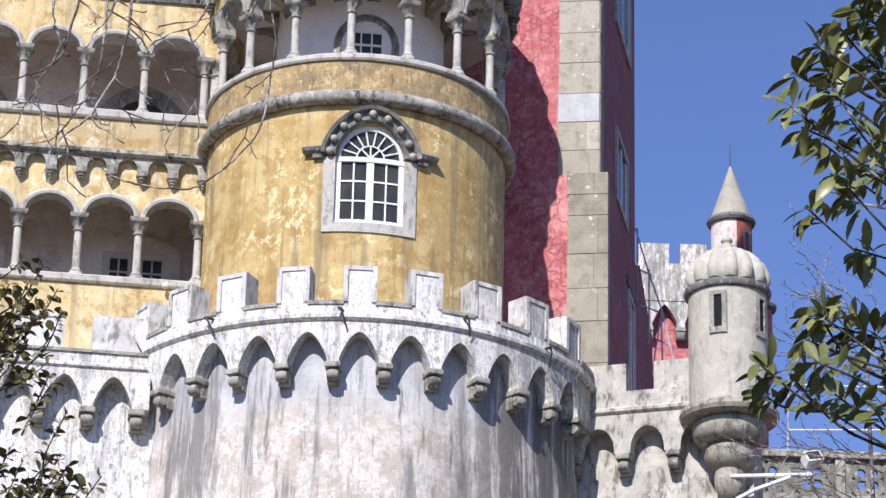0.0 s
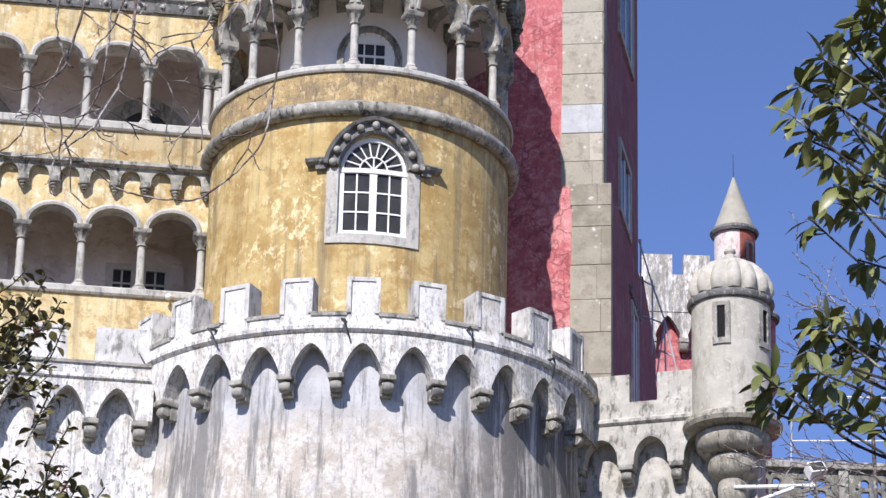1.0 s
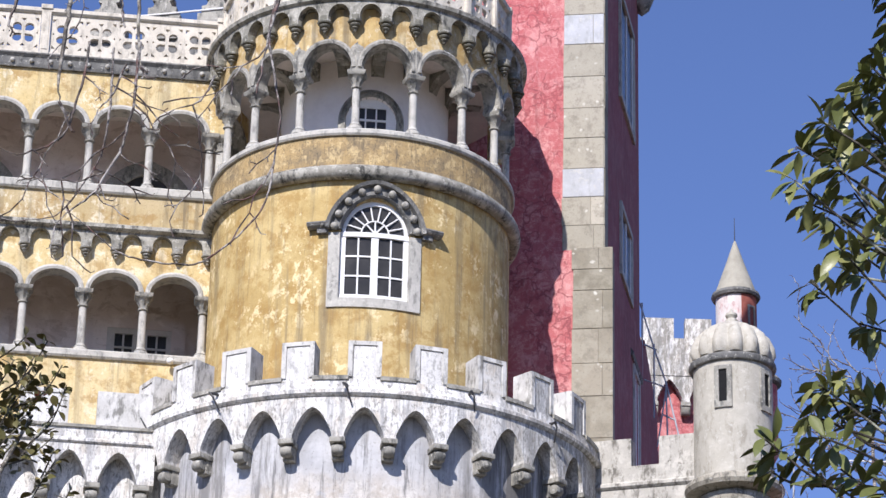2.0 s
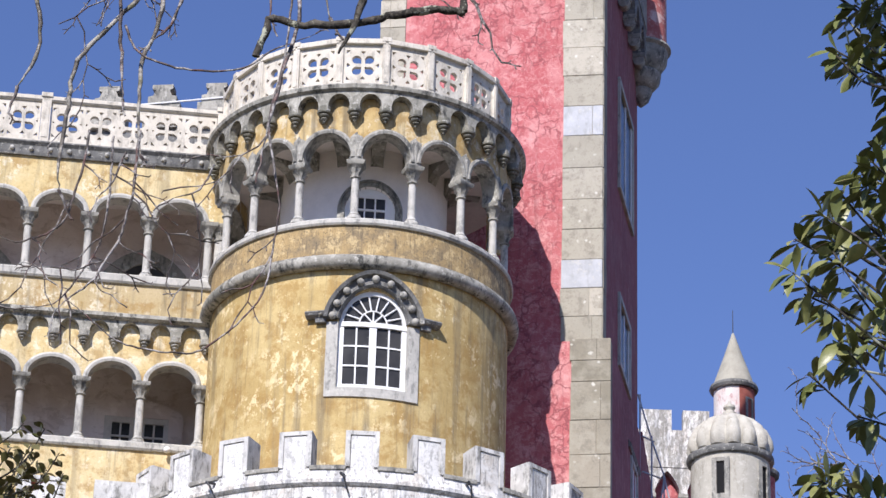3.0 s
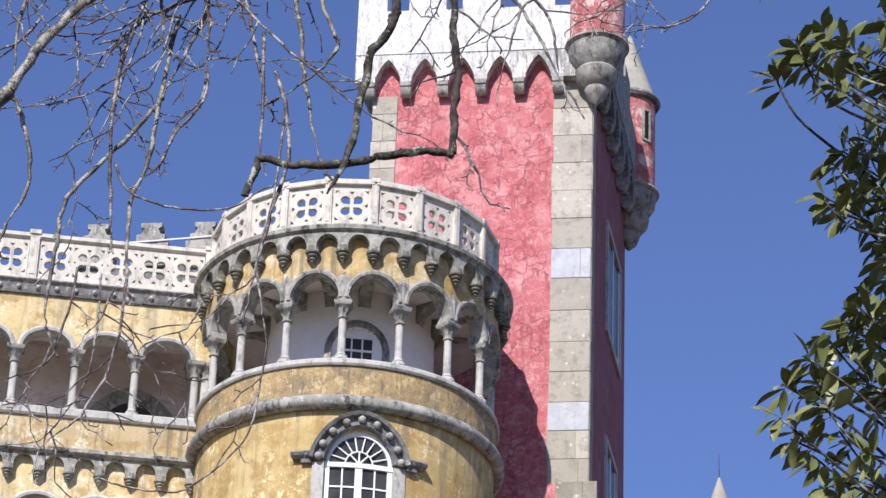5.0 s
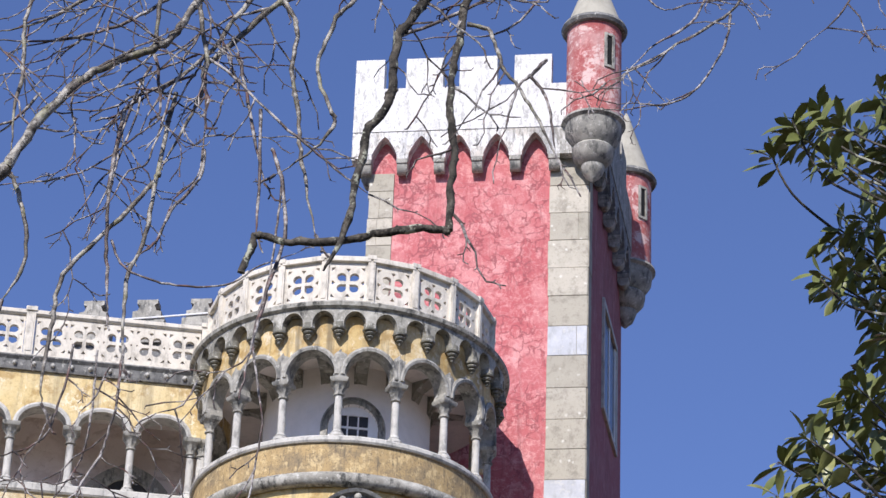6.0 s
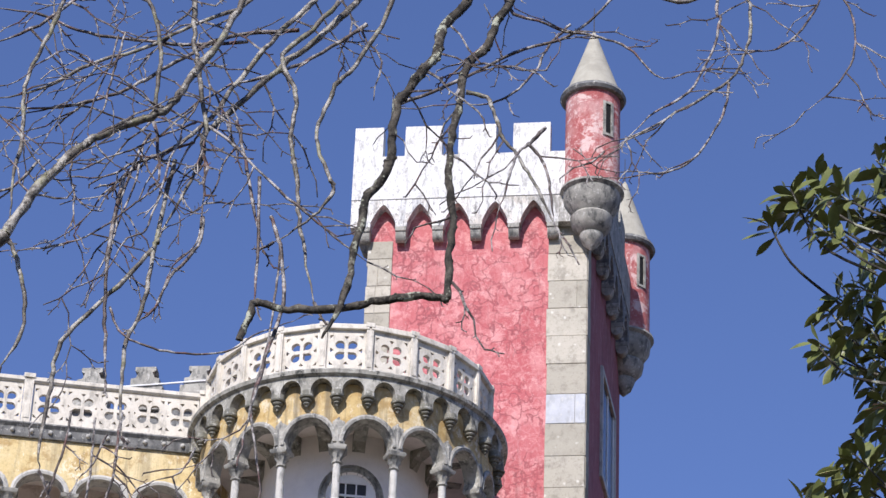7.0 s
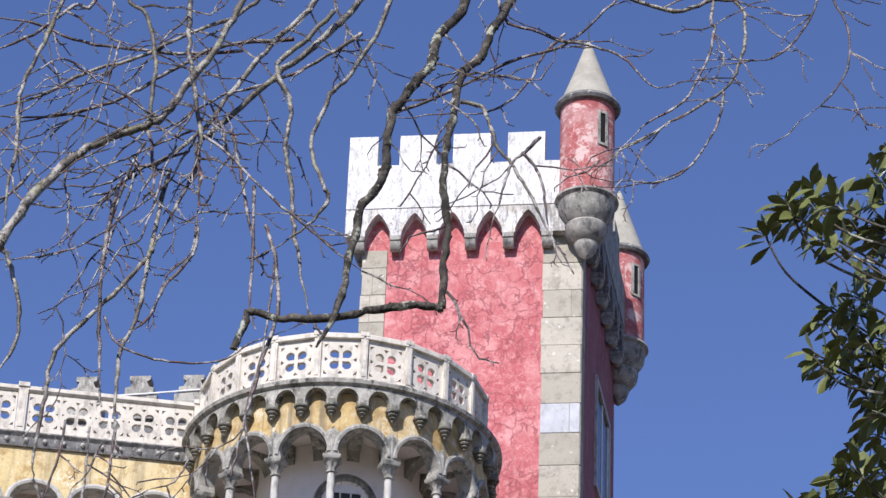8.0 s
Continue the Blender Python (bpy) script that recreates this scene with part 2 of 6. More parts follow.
# near-black of the slot plates, painting the shade inside
DARK = m_plain("slot_shade_black", (0.012, 0.012, 0.013), 0.9, 5, 0.7)
CREAMY = m_yellow("pale_ochre_plaster", (0.62, 0.485, 0.24), (0.68, 0.565, 0.335), (0.80, 0.73, 0.55), 0.75, 0.55)
FADED = m_yellow("faded_ochre_plaster", (0.46, 0.36, 0.19), (0.54, 0.44, 0.27), (0.70, 0.63, 0.47), 0.8, 0.85)
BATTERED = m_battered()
LICHEN = m_grey("lichen_grey_stone", (0.25, 0.24, 0.205), (0.52, 0.50, 0.44), (0.055, 0.055, 0.05), 1.0)
GRIMY = m_grey("grimy_whitewash", (0.52, 0.51, 0.485), (0.72, 0.71, 0.68), (0.15, 0.145, 0.13), 0.85)
UPQUOIN = m_quoin("pale_quoin_limestone", (0.50, 0.46, 0.38), (0.33, 0.305, 0.245))
SOOTY = m_yellow("sooty_ochre_plaster", (0.52, 0.385, 0.175), (0.63, 0.51, 0.30), (0.72, 0.65, 0.50), 0.85, 0.85)
YELLOW, YGREY, GREY, WHITE, BRIGHT, PINK, QUOIN = m_yellow(), m_yellow_grey(), m_grey(), m_white(), m_bright(), m_pink(), m_quoin()
PALE = m_grey("pale_limestone", (0.43, 0.415, 0.375), (0.55, 0.53, 0.485), (0.15, 0.15, 0.14), 0.7)
LACE = m_grey("cream_limestone", (0.58, 0.535, 0.455), (0.70, 0.655, 0.57), (0.24, 0.22, 0.185), 0.6)
# dark stone; on the keep's side and roof parapet it paints shade
SOOTSHADE = m_grey("soot_and_shade_stone", (0.15, 0.15, 0.145), (0.26, 0.255, 0.24), (0.06, 0.06, 0.06), 0.7)
SOFFIT = m_plain("grey_lime_render", (0.70, 0.645, 0.60), 0.9, 1.5, 0.75)
WALLIN = m_plain("white_lime_render", (0.82, 0.78, 0.755), 0.9, 1.2, 0.85)
STAINED = Shader("stained_lime_render", (0.74, 0.665, 0.63), 0.9)
STAINED.mix(STAINED.ramp(STAINED.noise(0.9, 5, 0.6, (1, 1, 1.4), 0.6), 0.45, 0.56), (0.56, 0.47, 0.425), 0.65)
STAINED.mix(STAINED.ramp(STAINED.noise(2.2, 7, 0.7, (1, 1, 1.6), 0.8, 7), 0.53, 0.61), (0.40, 0.32, 0.28), 0.5)
STAINED.mix(STAINED.ramp(STAINED.noise(14, 6, 0.7, offset=3), 0.52, 0.66), (0.54, 0.47, 0.44), 0.35)
STAINED = STAINED.bump(STAINED.noise(12, 6, 0.7), 0.3, 0.01).done()
PAINT = m_plain("white_window_paint", (0.80, 0.80, 0.79), 0.4, 8, 0.9)
AGED = m_plain("aged_window_paint", (0.56, 0.535, 0.50), 0.6, 5, 0.75)
IRON = m_plain("dark_iron", (0.06, 0.06, 0.065), 0.5, 9, 0.6)
ZINC = m_plain("dull_zinc", (0.42, 0.45, 0.50), 0.55, 9, 0.75, 0.0)
CONE = m_plain("cement_render", (0.37, 0.35, 0.29), 0.9, 2.5, 0.72)
EARTH = m_plain("forest_soil", (0.09, 0.075, 0.045), 0.95, 0.6, 0.5)
ROCK = m_plain("mossy_granite", (0.20, 0.20, 0.16), 0.95, 0.5, 0.5)
MARBLE = m_grey("white_marble", (0.44, 0.45, 0.47), (0.54, 0.55, 0.57), (0.30, 0.30, 0.29), 0.5)
glass = Shader("dark_pane", (0.060, 0.058, 0.057), 0.2)
glass.out.inputs["Specular IOR Level"].default_value = 0.18
glass.mix(glass.ramp(glass.noise(1.2, 3), 0.4, 0.65), (0.030, 0.030, 0.032), 0.8)
glass.bump(glass.noise(3, 2), 0.08, 0.01)
PANE = glass.done()


# ---- geometry helpers; heights are given above the eye line ----
class Flat:
    """A vertical wall plane: u along it, z up, d out of it towards the camera's side."""

    def __init__(self, x, y, yaw):
        self.o, self.a = Vector((x, y)), radians(yaw)
        self.way = Vector((math.cos(self.a), math.sin(self.a)))
        self.out = Vector((math.sin(self.a), -math.cos(self.a)))
        self.curved = False

    def __call__(self, u, z, d=0.0):
        p = self.o + self.way * u + self.out * d
        return Vector((p.x, p.y, z + EYE))

    def turn(self, u):
        return self.a


class Round:
    """A vertical drum: u is the arc length at radius r from the point that faces the camera's side."""

    def __init__(self, x, y, r):
        self.x, self.y, self.r = x, y, r
        self.curved = True

    def __call__(self, u, z, d=0.0):
        a = u / self.r
        return Vector((self.x + (self.r + d) * math.sin(a), self.y - (self.r + d) * math.cos(a), z + EYE))

    def turn(self, u):
        return u / self.r

    def deg(self, a):
        return radians(a) * self.r


def part(name, bm, material, parent=None, label="", smooth=False, matrix=None):
    bmesh.ops.recalc_face_normals(bm, faces=bm.faces)
    me = bpy.data.meshes.new(name)
    bm.to_mesh(me)
    bm.free()
    for m in material if isinstance(material, (list, tuple)) else [material]:
        me.materials.append(m)
    if smooth:
        me.polygons.foreach_set("use_smooth", [True] * len(me.polygons))
        me.set_sharp_from_angle(angle=radians(38))
    ob = new(name, me)
    if parent:
        ob.parent = parent
    if matrix:
        ob.matrix_basis = matrix
    if label:
        ob["label"] = label
    return ob


def twin(name, me, parent, matrix=None, label=""):
    """One more object on a mesh that stands already."""
    ob = new(name, me)
    ob.parent = parent
    if matrix:
        ob.matrix_basis = matrix
    if label:
        ob["label"] = label
    return ob


def thing(name, label, category, at=(0, 0, 0), group="", kind=""):
    ob = new(name)
    ob.empty_display_size = 0.2
    ob.location = at
    return tagged(ob, label, category, group, kind)


def settle(root):
    """Keep the parts in place under a root that stands away from the origin."""
    for ob in root.children:
        ob.matrix_parent_inverse = Matrix.Translation(root.location).inverted()


def block(bm, fr, u0, u1, z0, z1, d0, d1, n=1, bevel=0.0, mat=0):
    """A block on a frame, bent with it in n steps."""
    rings = []
    for k in range(n + 1):
        u = u0 + (u1 - u0) * k / n
        rings.append([bm.verts.new(fr(u, z, d)) for z, d in ((z0, d0), (z0, d1), (z1, d1), (z1, d0))])
    faces = []
    for a, b in zip(rings, rings[1:]):
        faces += [bm.faces.new((a[i], a[(i + 1) % 4], b[(i + 1) % 4], b[i])) for i in range(4)]
    faces += [bm.faces.new(rings[0]), bm.faces.new(rings[-1][::-1])]
    for f in faces:
        f.material_index = mat
    if bevel:
        edges = list({e for f in faces for e in f.edges})
        if n == 1:
            bmesh.ops.bevel(bm, geom=edges, offset=bevel, segments=2, affect="EDGES", profile=0.6)
    return faces


def strip(bm, fr, us, low, high, d0, d1, ends=True):
    """A solid wall strip whose lower and upper edges run with u."""
    rows = []
    for u, a, b in zip(us, low, high):
        rows.append([bm.verts.new(fr(u, a, d0)), bm.verts.new(fr(u, a, d1)), bm.verts.new(fr(u, b, d1)), bm.verts.new(fr(u, b, d0))])
    for a, b in zip(rows, rows[1:]):
        for i in range(4):
            bm.faces.new((a[i], a[(i + 1) % 4], b[(i + 1) % 4], b[i]))
    if ends:
        bm.faces.new(rows[0])
        bm.faces.new(rows[-1][::-1])


def sweep(bm, fr, us, profile, closed=True):
    """A moulding: the profile, as (z, d), along u."""
    rows = [[bm.verts.new(fr(u, z, d)) for z, d in profile] for u in us]
    n = len(profile)
    for a, b in zip(rows, rows[1:]):
        for i in range(n if closed else n - 1):
            bm.faces.new((a[i], a[(i + 1) % n], b[(i + 1) % n], b[i]))
    if closed:
        bm.faces.new(rows[0])
        bm.faces.new(rows[-1][::-1])


def lathe(bm, profile, seg=16, at=(0, 0, 0), wave=None):
    """Rings of (radius, z) about a vertical axis; wave(angle, k) scales the radius."""
    rings = []
    for k, (r, z) in enumerate(profile):
        if r < 1e-4:
            rings.append([bm.verts.new((at[0], at[1], at[2] + z))])
            continue
        ring = []
        for i in range(seg):
            a = 2 * math.pi * i / seg
            q = r * (wave(a, k) if wave else 1)
            ring.append(bm.verts.new((at[0] + q * math.cos(a), at[1] + q * math.sin(a), at[2] + z)))
        rings.append(ring)
    for a, b in zip(rings, rings[1:]):
        for i in range(seg):
            j = (i + 1) % seg
            if len(a) == 1 and len(b) == 1:
                continue
            if len(a) == 1:
                bm.faces.new((a[0], b[j], b[i]))
            elif len(b) == 1:
                bm.faces.new((a[i], a[j], b[0]))
            else:
                bm.faces.new((a[i], a[j], b[j], b[i]))
    for ring, flip in ((rings[0], True), (rings[-1], False)):
        if len(ring) > 1:
            bm.faces.new(ring[::-1] if flip else ring)


def rope(bm, points, radii, seg=6):
    """A tapered tube along points."""
    pts = [Vector(p) for p in points]
    rings = []
    side = None
    for k, p in enumerate(pts):
        way = (pts[min(k + 1, len(pts) - 1)] - pts[max(k - 1, 0)]).normalized()
        if side is None:
            side = way.cross(Vector((0.3, 0.2, 1))).normalized()
        side = (side - way * side.dot(way)).normalized()
        other = way.cross(side)
        rings.append([bm.verts.new(p + (side * math.cos(2 * math.pi * i / seg) + other * math.sin(2 * math.pi * i / seg)) * radii[k]) for i in range(seg)])
    for a, b in zip(rings, rings[1:]):
        for i in range(seg):
            bm.faces.new((a[i], a[(i + 1) % seg], b[(i + 1) % seg], b[i]))
    bm.faces.new(rings[0][::-1])
    bm.faces.new(rings[-1])


def ball(bm, at, r, squash=1.0, seg=12, rings=8):
    lathe(bm, [(r * math.sin(math.pi * k / rings), -r * squash * math.cos(math.pi * k / rings)) for k in range(rings + 1)], seg, at)


def span(a, b, n):
    return [a + (b - a) * k / n for k in range(n + 1)]


def arch_edge(u, centre, half, spring, crown, power=2.0, point=0.0):
    """Height of an arch's underside at u; outside the opening, None. point > 0 makes it pointed."""
    s = abs(u - centre) / half
    if s >= 1:
        return None
    if point:
        return spring + (crown - spring) * (1 - s ** (1.0 + point)) ** 0.9
    return spring + (crown - spring) * math.sqrt(max(0.0, 1 - s ** power))


def arcade_edges(u0, u1, centres, half, spring, crown, base, point=0.0, n=14):
    """u samples and lower edge of a wall over a row of arches. base: the lower edge between the arches."""
    us, low = [u0], [base]
    for c in centres:
        ks = [-1, *[-math.cos(math.pi * k / n) for k in range(1, n)], 1]
        for i, k in enumerate(ks):
            u = c + half * k
            h = arch_edge(u, c, half, spring, crown, point=point)
            if i == 0:
                us += [u - 0.001, u]
                low += [base, spring]
            elif i == len(ks) - 1:
                us += [u, u + 0.001]
                low += [spring, base]
            else:
                us.append(u)
                low.append(h)
    us.append(u1)
    low.append(base)
    keep = [(u, a) for u, a in zip(us, low) if u0 <= u <= u1]
    return [k[0] for k in keep], [k[1] for k in keep]


def loop_of(n, r, cx=0.0, cz=0.0, start=0.0):
    return [(cx + r * math.cos(start + 2 * math.pi * k / n), cz + r * math.sin(start + 2 * math.pi * k / n)) for k in range(n)]


def pierced(outer, holes, thick, material_index=0):
    """A plate in x and z, pierced by holes, thick along y, as a bmesh."""
    bm = bmesh.new()
    edges = []
    loops = []
    for loop in (outer, *holes):
        vs = [bm.verts.new((x, 0, z)) for x, z in loop]
        loops.append(vs)
        edges += [bm.edges.new((vs[k], vs[(k + 1) % len(vs)])) for k in range(len(vs))]
    bmesh.ops.triangle_fill(bm, use_beauty=True, use_dissolve=False, edges=edges, normal=(0, -1, 0))
    front = list(bm.faces)
    made = bmesh.ops.extrude_face_region(bm, geom=front)
    bmesh.ops.translate(bm, vec=(0, thick, 0), verts=[v for v in made["geom"] if isinstance(v, bmesh.types.BMVert)])
    return bm


def upright(fr, u, z, d=0.0):
    """The pose of a thing that stands on a frame at u, its y axis into the wall."""
    return Matrix.Translation(fr(u, z, d)) @ Matrix.Rotation(fr.turn(u), 4, "Z")


# ---- frames of the place ----
AXIS = (-1.80, 58.3)
DRUM = Round(*AXIS, 3.02)
BASTION = Round(-1.66, 58.3, 4.77)
FACADE = Flat(-4.99, 58.19, 7.2)
CURTAIN = Flat(-5.73, 55.45, 7.7)
KEEP = Flat(3.24, 60.38, -7.9)
FLANK = Flat(3.10, 57.0, -17.7)
FOOT = 11.0 - EYE


# ---- ground: one sheet, rising to the rock that carries the castle ----
def ground():
    bm = bmesh.new()
    xs = [-2500, -900, -300, -120, -70, *range(-48, 49, 6), 70, 120, 300, 900, 2500]
    ys = [-2500, -900, -300, -100, -40, -15, *range(-6, 97, 6), 130, 200, 400, 900, 2500]
    grid = []
    for y in ys:
        row = []
        for x in xs:
            near = math.exp(-((x / 42) ** 2 + ((y - 66) / 34) ** 2) ** 2)
            z = 13.5 * near + (1.2 * noise.noise((x * 0.05, y * 0.05, 0)) if near > 0.02 else 0)
            if math.hypot(x, y) < 9:
                z = 0.0
            row.append(bm.verts.new((x, y, z)))
        grid.append(row)
    for a, b in zip(grid, grid[1:]):
        for i in range(len(xs) - 1):
            bm.faces.new((a[i], a[i + 1], b[i + 1], b[i]))
    tagged(part("ground", bm, EARTH, smooth=True), "dark forest soil rising to the castle rock", "ground", kind="structure")


ground()


def bulb(bm, at, s=1.0, k=0.8):
    """A hanging corbel tip of stacked, shrinking knobs."""
    prof = [(0.001, -0.275), (0.026, -0.265), (0.038, -0.24), (0.022, -0.215), (0.052, -0.205), (0.07, -0.18), (0.056, -0.15), (0.034, -0.14), (0.088, -0.128), (0.105, -0.1), (0.09, -0.07), (0.055, -0.062), (0.13, -0.045), (0.14, -0.01), (0.12, 0.012)]
    lathe(bm, [(r * s, z * s * k) for r, z in prof], 10, at)


def column_mesh(height, r=0.08):
    """Shaft, capital and base of a loggia column, standing on z = 0."""
    cap, foot = 0.36, 0.17
    shaft = bmesh.new()
    lathe(shaft, [(r * 1.05, foot - 0.01), (r, foot + 0.15), (r * 0.98, height * 0.6), (r * 0.93, height - cap + 0.01)], 14)
    base = bmesh.new()
    lathe(base, [(r * 2.0, 0.0), (r * 2.0, 0.05), (r * 1.85, 0.07), (r * 1.5, 0.085), (r * 1.62, 0.11), (r * 1.25, 0.14), (r * 1.02, 0.175)], 14)
    capital = bmesh.new()
    z0 = height - cap
    lathe(capital, [(r * 0.95, z0), (r * 1.35, z0 + 0.02), (r * 1.35, z0 + 0.045), (r * 1.0, z0 + 0.06), (r * 1.15, z0 + 0.13), (r * 1.75, z0 + 0.19), (r * 1.35, z0 + 0.205), (r * 1.75, z0 + 0.25), (r * 2.05, z0 + 0.275)], 16,
          wave=lambda a, k: 1 + (0.10 * math.cos(8 * a) if 3 < k < 8 else 0))
    q = r * 2.15
    vs = [capital.verts.new((x * q * s, y * q * s, z)) for z, s in ((z0 + 0.275, 0.9), (z0 + 0.30, 1.02), (height, 1.08)) for x, y in ((-1, -1), (1, -1), (1, 1), (-1, 1))]
    for a in (0, 4):
        for i in range(4):
            capital.faces.new((vs[a + i], vs[a + (i + 1) % 4], vs[a + 4 + (i + 1) % 4], vs[a + 4 + i]))
    capital.faces.new(vs[8:12])
    capital.faces.new(vs[3::-1])
    out = []
    for nm, b in (("shaft", shaft), ("base", base), ("capital", capital)):
        ob = part(nm, b, GREY if nm == "capital" else PALE, smooth=True)
        out.append(ob.data)
        bpy.data.objects.remove(ob)
    return out


COL_T, COL_U, COL_L = column_mesh(1.272), column_mesh(1.346), column_mesh(1.322)


def column(meshes, fr, u, z, d, parent):
    m = upright(fr, u, z, d)
    col = twin("column", meshes[0], parent, m)
    twin("base", meshes[1], col)
    twin("capital", meshes[2], col, None, "carved grey capital")
    return col


def voussoirs(fr, centres, half, spring, crown, d0, d1, ring, parent, name="arch_moulding", mat=GREY):
    """The stone ring round each arch of an arcade."""
    for c in centres:
        bm = bmesh.new()
        n = 20
        rows = []
        for k in range(n + 1):
            a = math.pi * k / n
            cs, sn = math.cos(a), math.sin(a)
            rows.append([bm.verts.new(fr(c - (half + q) * cs, spring + (crown - spring + q) * sn, d)) for q, d in ((0, d0), (0, d1), (ring * 0.5, d1 + 0.015), (ring, d1 - 0.01), (ring, d0))])
        for a, b in zip(rows, rows[1:]):
            for i in range(5):
                bm.faces.new((a[i], a[(i + 1) % 5], b[(i + 1) % 5], b[i]))
        bm.faces.new(rows[0])
        bm.faces.new(rows[-1][::-1])
        part(name, bm, mat, parent, smooth=True)


# ---- the round ochre tower ----
tower = thing("round_tower", "round ochre plastered tower with a columned loggia and grey stone rings", "tower", (AXIS[0], AXIS[1], FOOT + EYE))


def ring_of(fr, profile, a0=-180, a1=180, n=96):
    bm = bmesh.new()
    full = a1 - a0 >= 360
    us = span(fr.deg(a0), fr.deg(a1), n)
    if not full:
        sweep(bm, fr, us, profile)
        return bm
    rows = [[bm.verts.new(fr(u, z, d)) for z, d in profile] for u in us[:-1]]
    for k, a in enumerate(rows):
        b = rows[(k + 1) % len(rows)]
        for i in range(len(profile)):
            j = (i + 1) % len(profile)
            bm.faces.new((a[i], a[j], b[j], b[i]))
    return bm


def tube_profile(z, d, r, n=12):
    return [(z + r * math.sin(2 * math.pi * k / n), d + r * math.cos(2 * math.pi * k / n)) for k in range(n)]


# drum wall with a real window opening
WIN_A, WIN_H, WIN_B, WIN_S, WIN_T = DRUM.deg(7.1), 0.69, 23.957, 25.311, 26.048


def drum_wall():
    bm = bmesh.new()
    lo, hi = WIN_A - WIN_H, WIN_A + WIN_H
    us, low = arcade_edges(lo - 0.002, hi + 0.002, [WIN_A], WIN_H, WIN_S, WIN_T, WIN_S, n=20)
    top = 26.478
    strip(bm, DRUM, us, low, [top] * len(us), -0.42, 0)
    for z0, z1, a, b, n in ((WIN_B, top, lo - DRUM.deg(180) - lo, lo - 0.002, 60), (WIN_B, top, hi + 0.002, DRUM.deg(180), 60), (FOOT, WIN_B, -DRUM.deg(180), DRUM.deg(180), 120)):
        block(bm, DRUM, a, b, z0, z1, -0.42, 0, n)
    return bm


part("drum_wall", drum_wall(), YELLOW, tower)
part("cornice_ring", ring_of(DRUM, tube_profile(26.60, 0.075, 0.15)), LICHEN, tower, "lichen-stained grey torus ring", smooth=True)
part("parapet_band", ring_of(DRUM, [(26.621, -0.3), (26.621, 0.0), (26.717, 0.045), (27.431, 0.03), (27.431, -0.3)]), YGREY, tower, "weathered ochre parapet band")
part("parapet_coping", ring_of(DRUM, [(27.412, -0.34), (27.412, 0.075), (27.451, 0.1), (27.527, 0.09), (27.574, 0.04), (27.574, -0.34)]), PALE, tower, "pale stone coping")
bm = bmesh.new()
lathe(bm, [(3.0, 27.003 + EYE), (3.0, 27.146 + EYE)], 64, (*AXIS, 0))
part("loggia_floor", bm, SOFFIT, tower)

# loggia: columns, arches, inner wall
TCOLS = [-2.0 + 22.5 * k for k in range(-4, 5)]
for a in TCOLS:
    column(COL_T, DRUM, DRUM.deg(a), 27.574, -0.1, tower)
half_bay = DRUM.deg(11.25)
bays = [DRUM.deg(a + 11.25) for a in TCOLS[:-1]] + [DRUM.deg(TCOLS[0] - 11.25), DRUM.deg(TCOLS[-1] + 11.25)]
bays.sort()
bm = bmesh.new()
us, low = arcade_edges(bays[0] - half_bay, bays[-1] + half_bay, bays, 0.50, 29.017, 29.49, 28.837, n=16)
strip(bm, DRUM, us, low, [30.227] * len(us), -0.30, 0.02)
part("spandrel_wall", bm, SOOTY, tower, "flaking ochre spandrels")
voussoirs(DRUM, bays, 0.495, 28.922, 29.471, -0.30, 0.06, 0.10, tower)
for a in TCOLS:
    bm = bmesh.new()
    u = DRUM.deg(a)
    vs = []
    for z, w, d in ((28.837, 0.15, 0.05), (28.922, 0.13, 0.06), (29.093, 0.085, 0.075), (29.377, 0.13, 0.06), (29.49, 0.03, 0.03)):
        vs.append([bm.verts.new(DRUM(u + k * w, z, dd)) for k, dd in ((-1, -0.3), (-1, d - 0.04), (0, d), (1, d - 0.04), (1, -0.3))])
    for a1, b1 in zip(vs, vs[1:]):
        for i in range(5):
            bm.faces.new((a1[i], a1[(i + 1) % 5], b1[(i + 1) % 5], b1[i]))
    bm.faces.new(vs[0])
    bm.faces.new(vs[-1][::-1])
    part("springer", bm, GREY, tower)

INNER = Round(*AXIS, 1.72)
bm = bmesh.new()
iw0, iw1 = INNER.deg(6.0) - 0.52, INNER.deg(6.0) + 0.52
us, low = arcade_edges(iw0 - 0.002, iw1 + 0.002, [INNER.deg(6.0)], 0.52, 28.43, 28.95, 28.43)
strip(bm, INNER, us, low, [30.133] * len(us), -0.25, 0)
block(bm, INNER, INNER.deg(-180), iw0 - 0.002, 27.098, 30.133, -0.25, 0, 40)
block(bm, INNER, iw1 + 0.002, INNER.deg(180), 27.098, 30.133, -0.25, 0, 40)
part("inner_wall", bm, WALLIN, tower, "pale rendered wall behind the loggia")
bm = bmesh.new()
rows = []
for k in range(25):
    a = math.pi * k / 24
    rows.append([bm.verts.new(INNER(INNER.deg(6.0) - q * math.cos(a), 28.43 + q * math.sin(a), d)) for q, d in ((0.52, -0.1), (0.52, 0.03), (0.56, 0.05), (0.575, 0.02), (0.61, 0.02), (0.62, 0.06), (0.66, 0.05), (0.66, -0.1))])
for a, b in zip(rows, rows[1:]):
    for i in range(8):
        bm.faces.new((a[i], a[(i + 1) % 8], b[(i + 1) % 8], b[i]))
for s in (-1, 1):
    block(bm, INNER, INNER.deg(6.0) + s * 0.59 - 0.07, INNER.deg(6.0) + s * 0.59 + 0.07, 27.146, 28.43, -0.1, 0.05)
part("door_surround", bm, GREY, tower, "grey stone arched door surround")
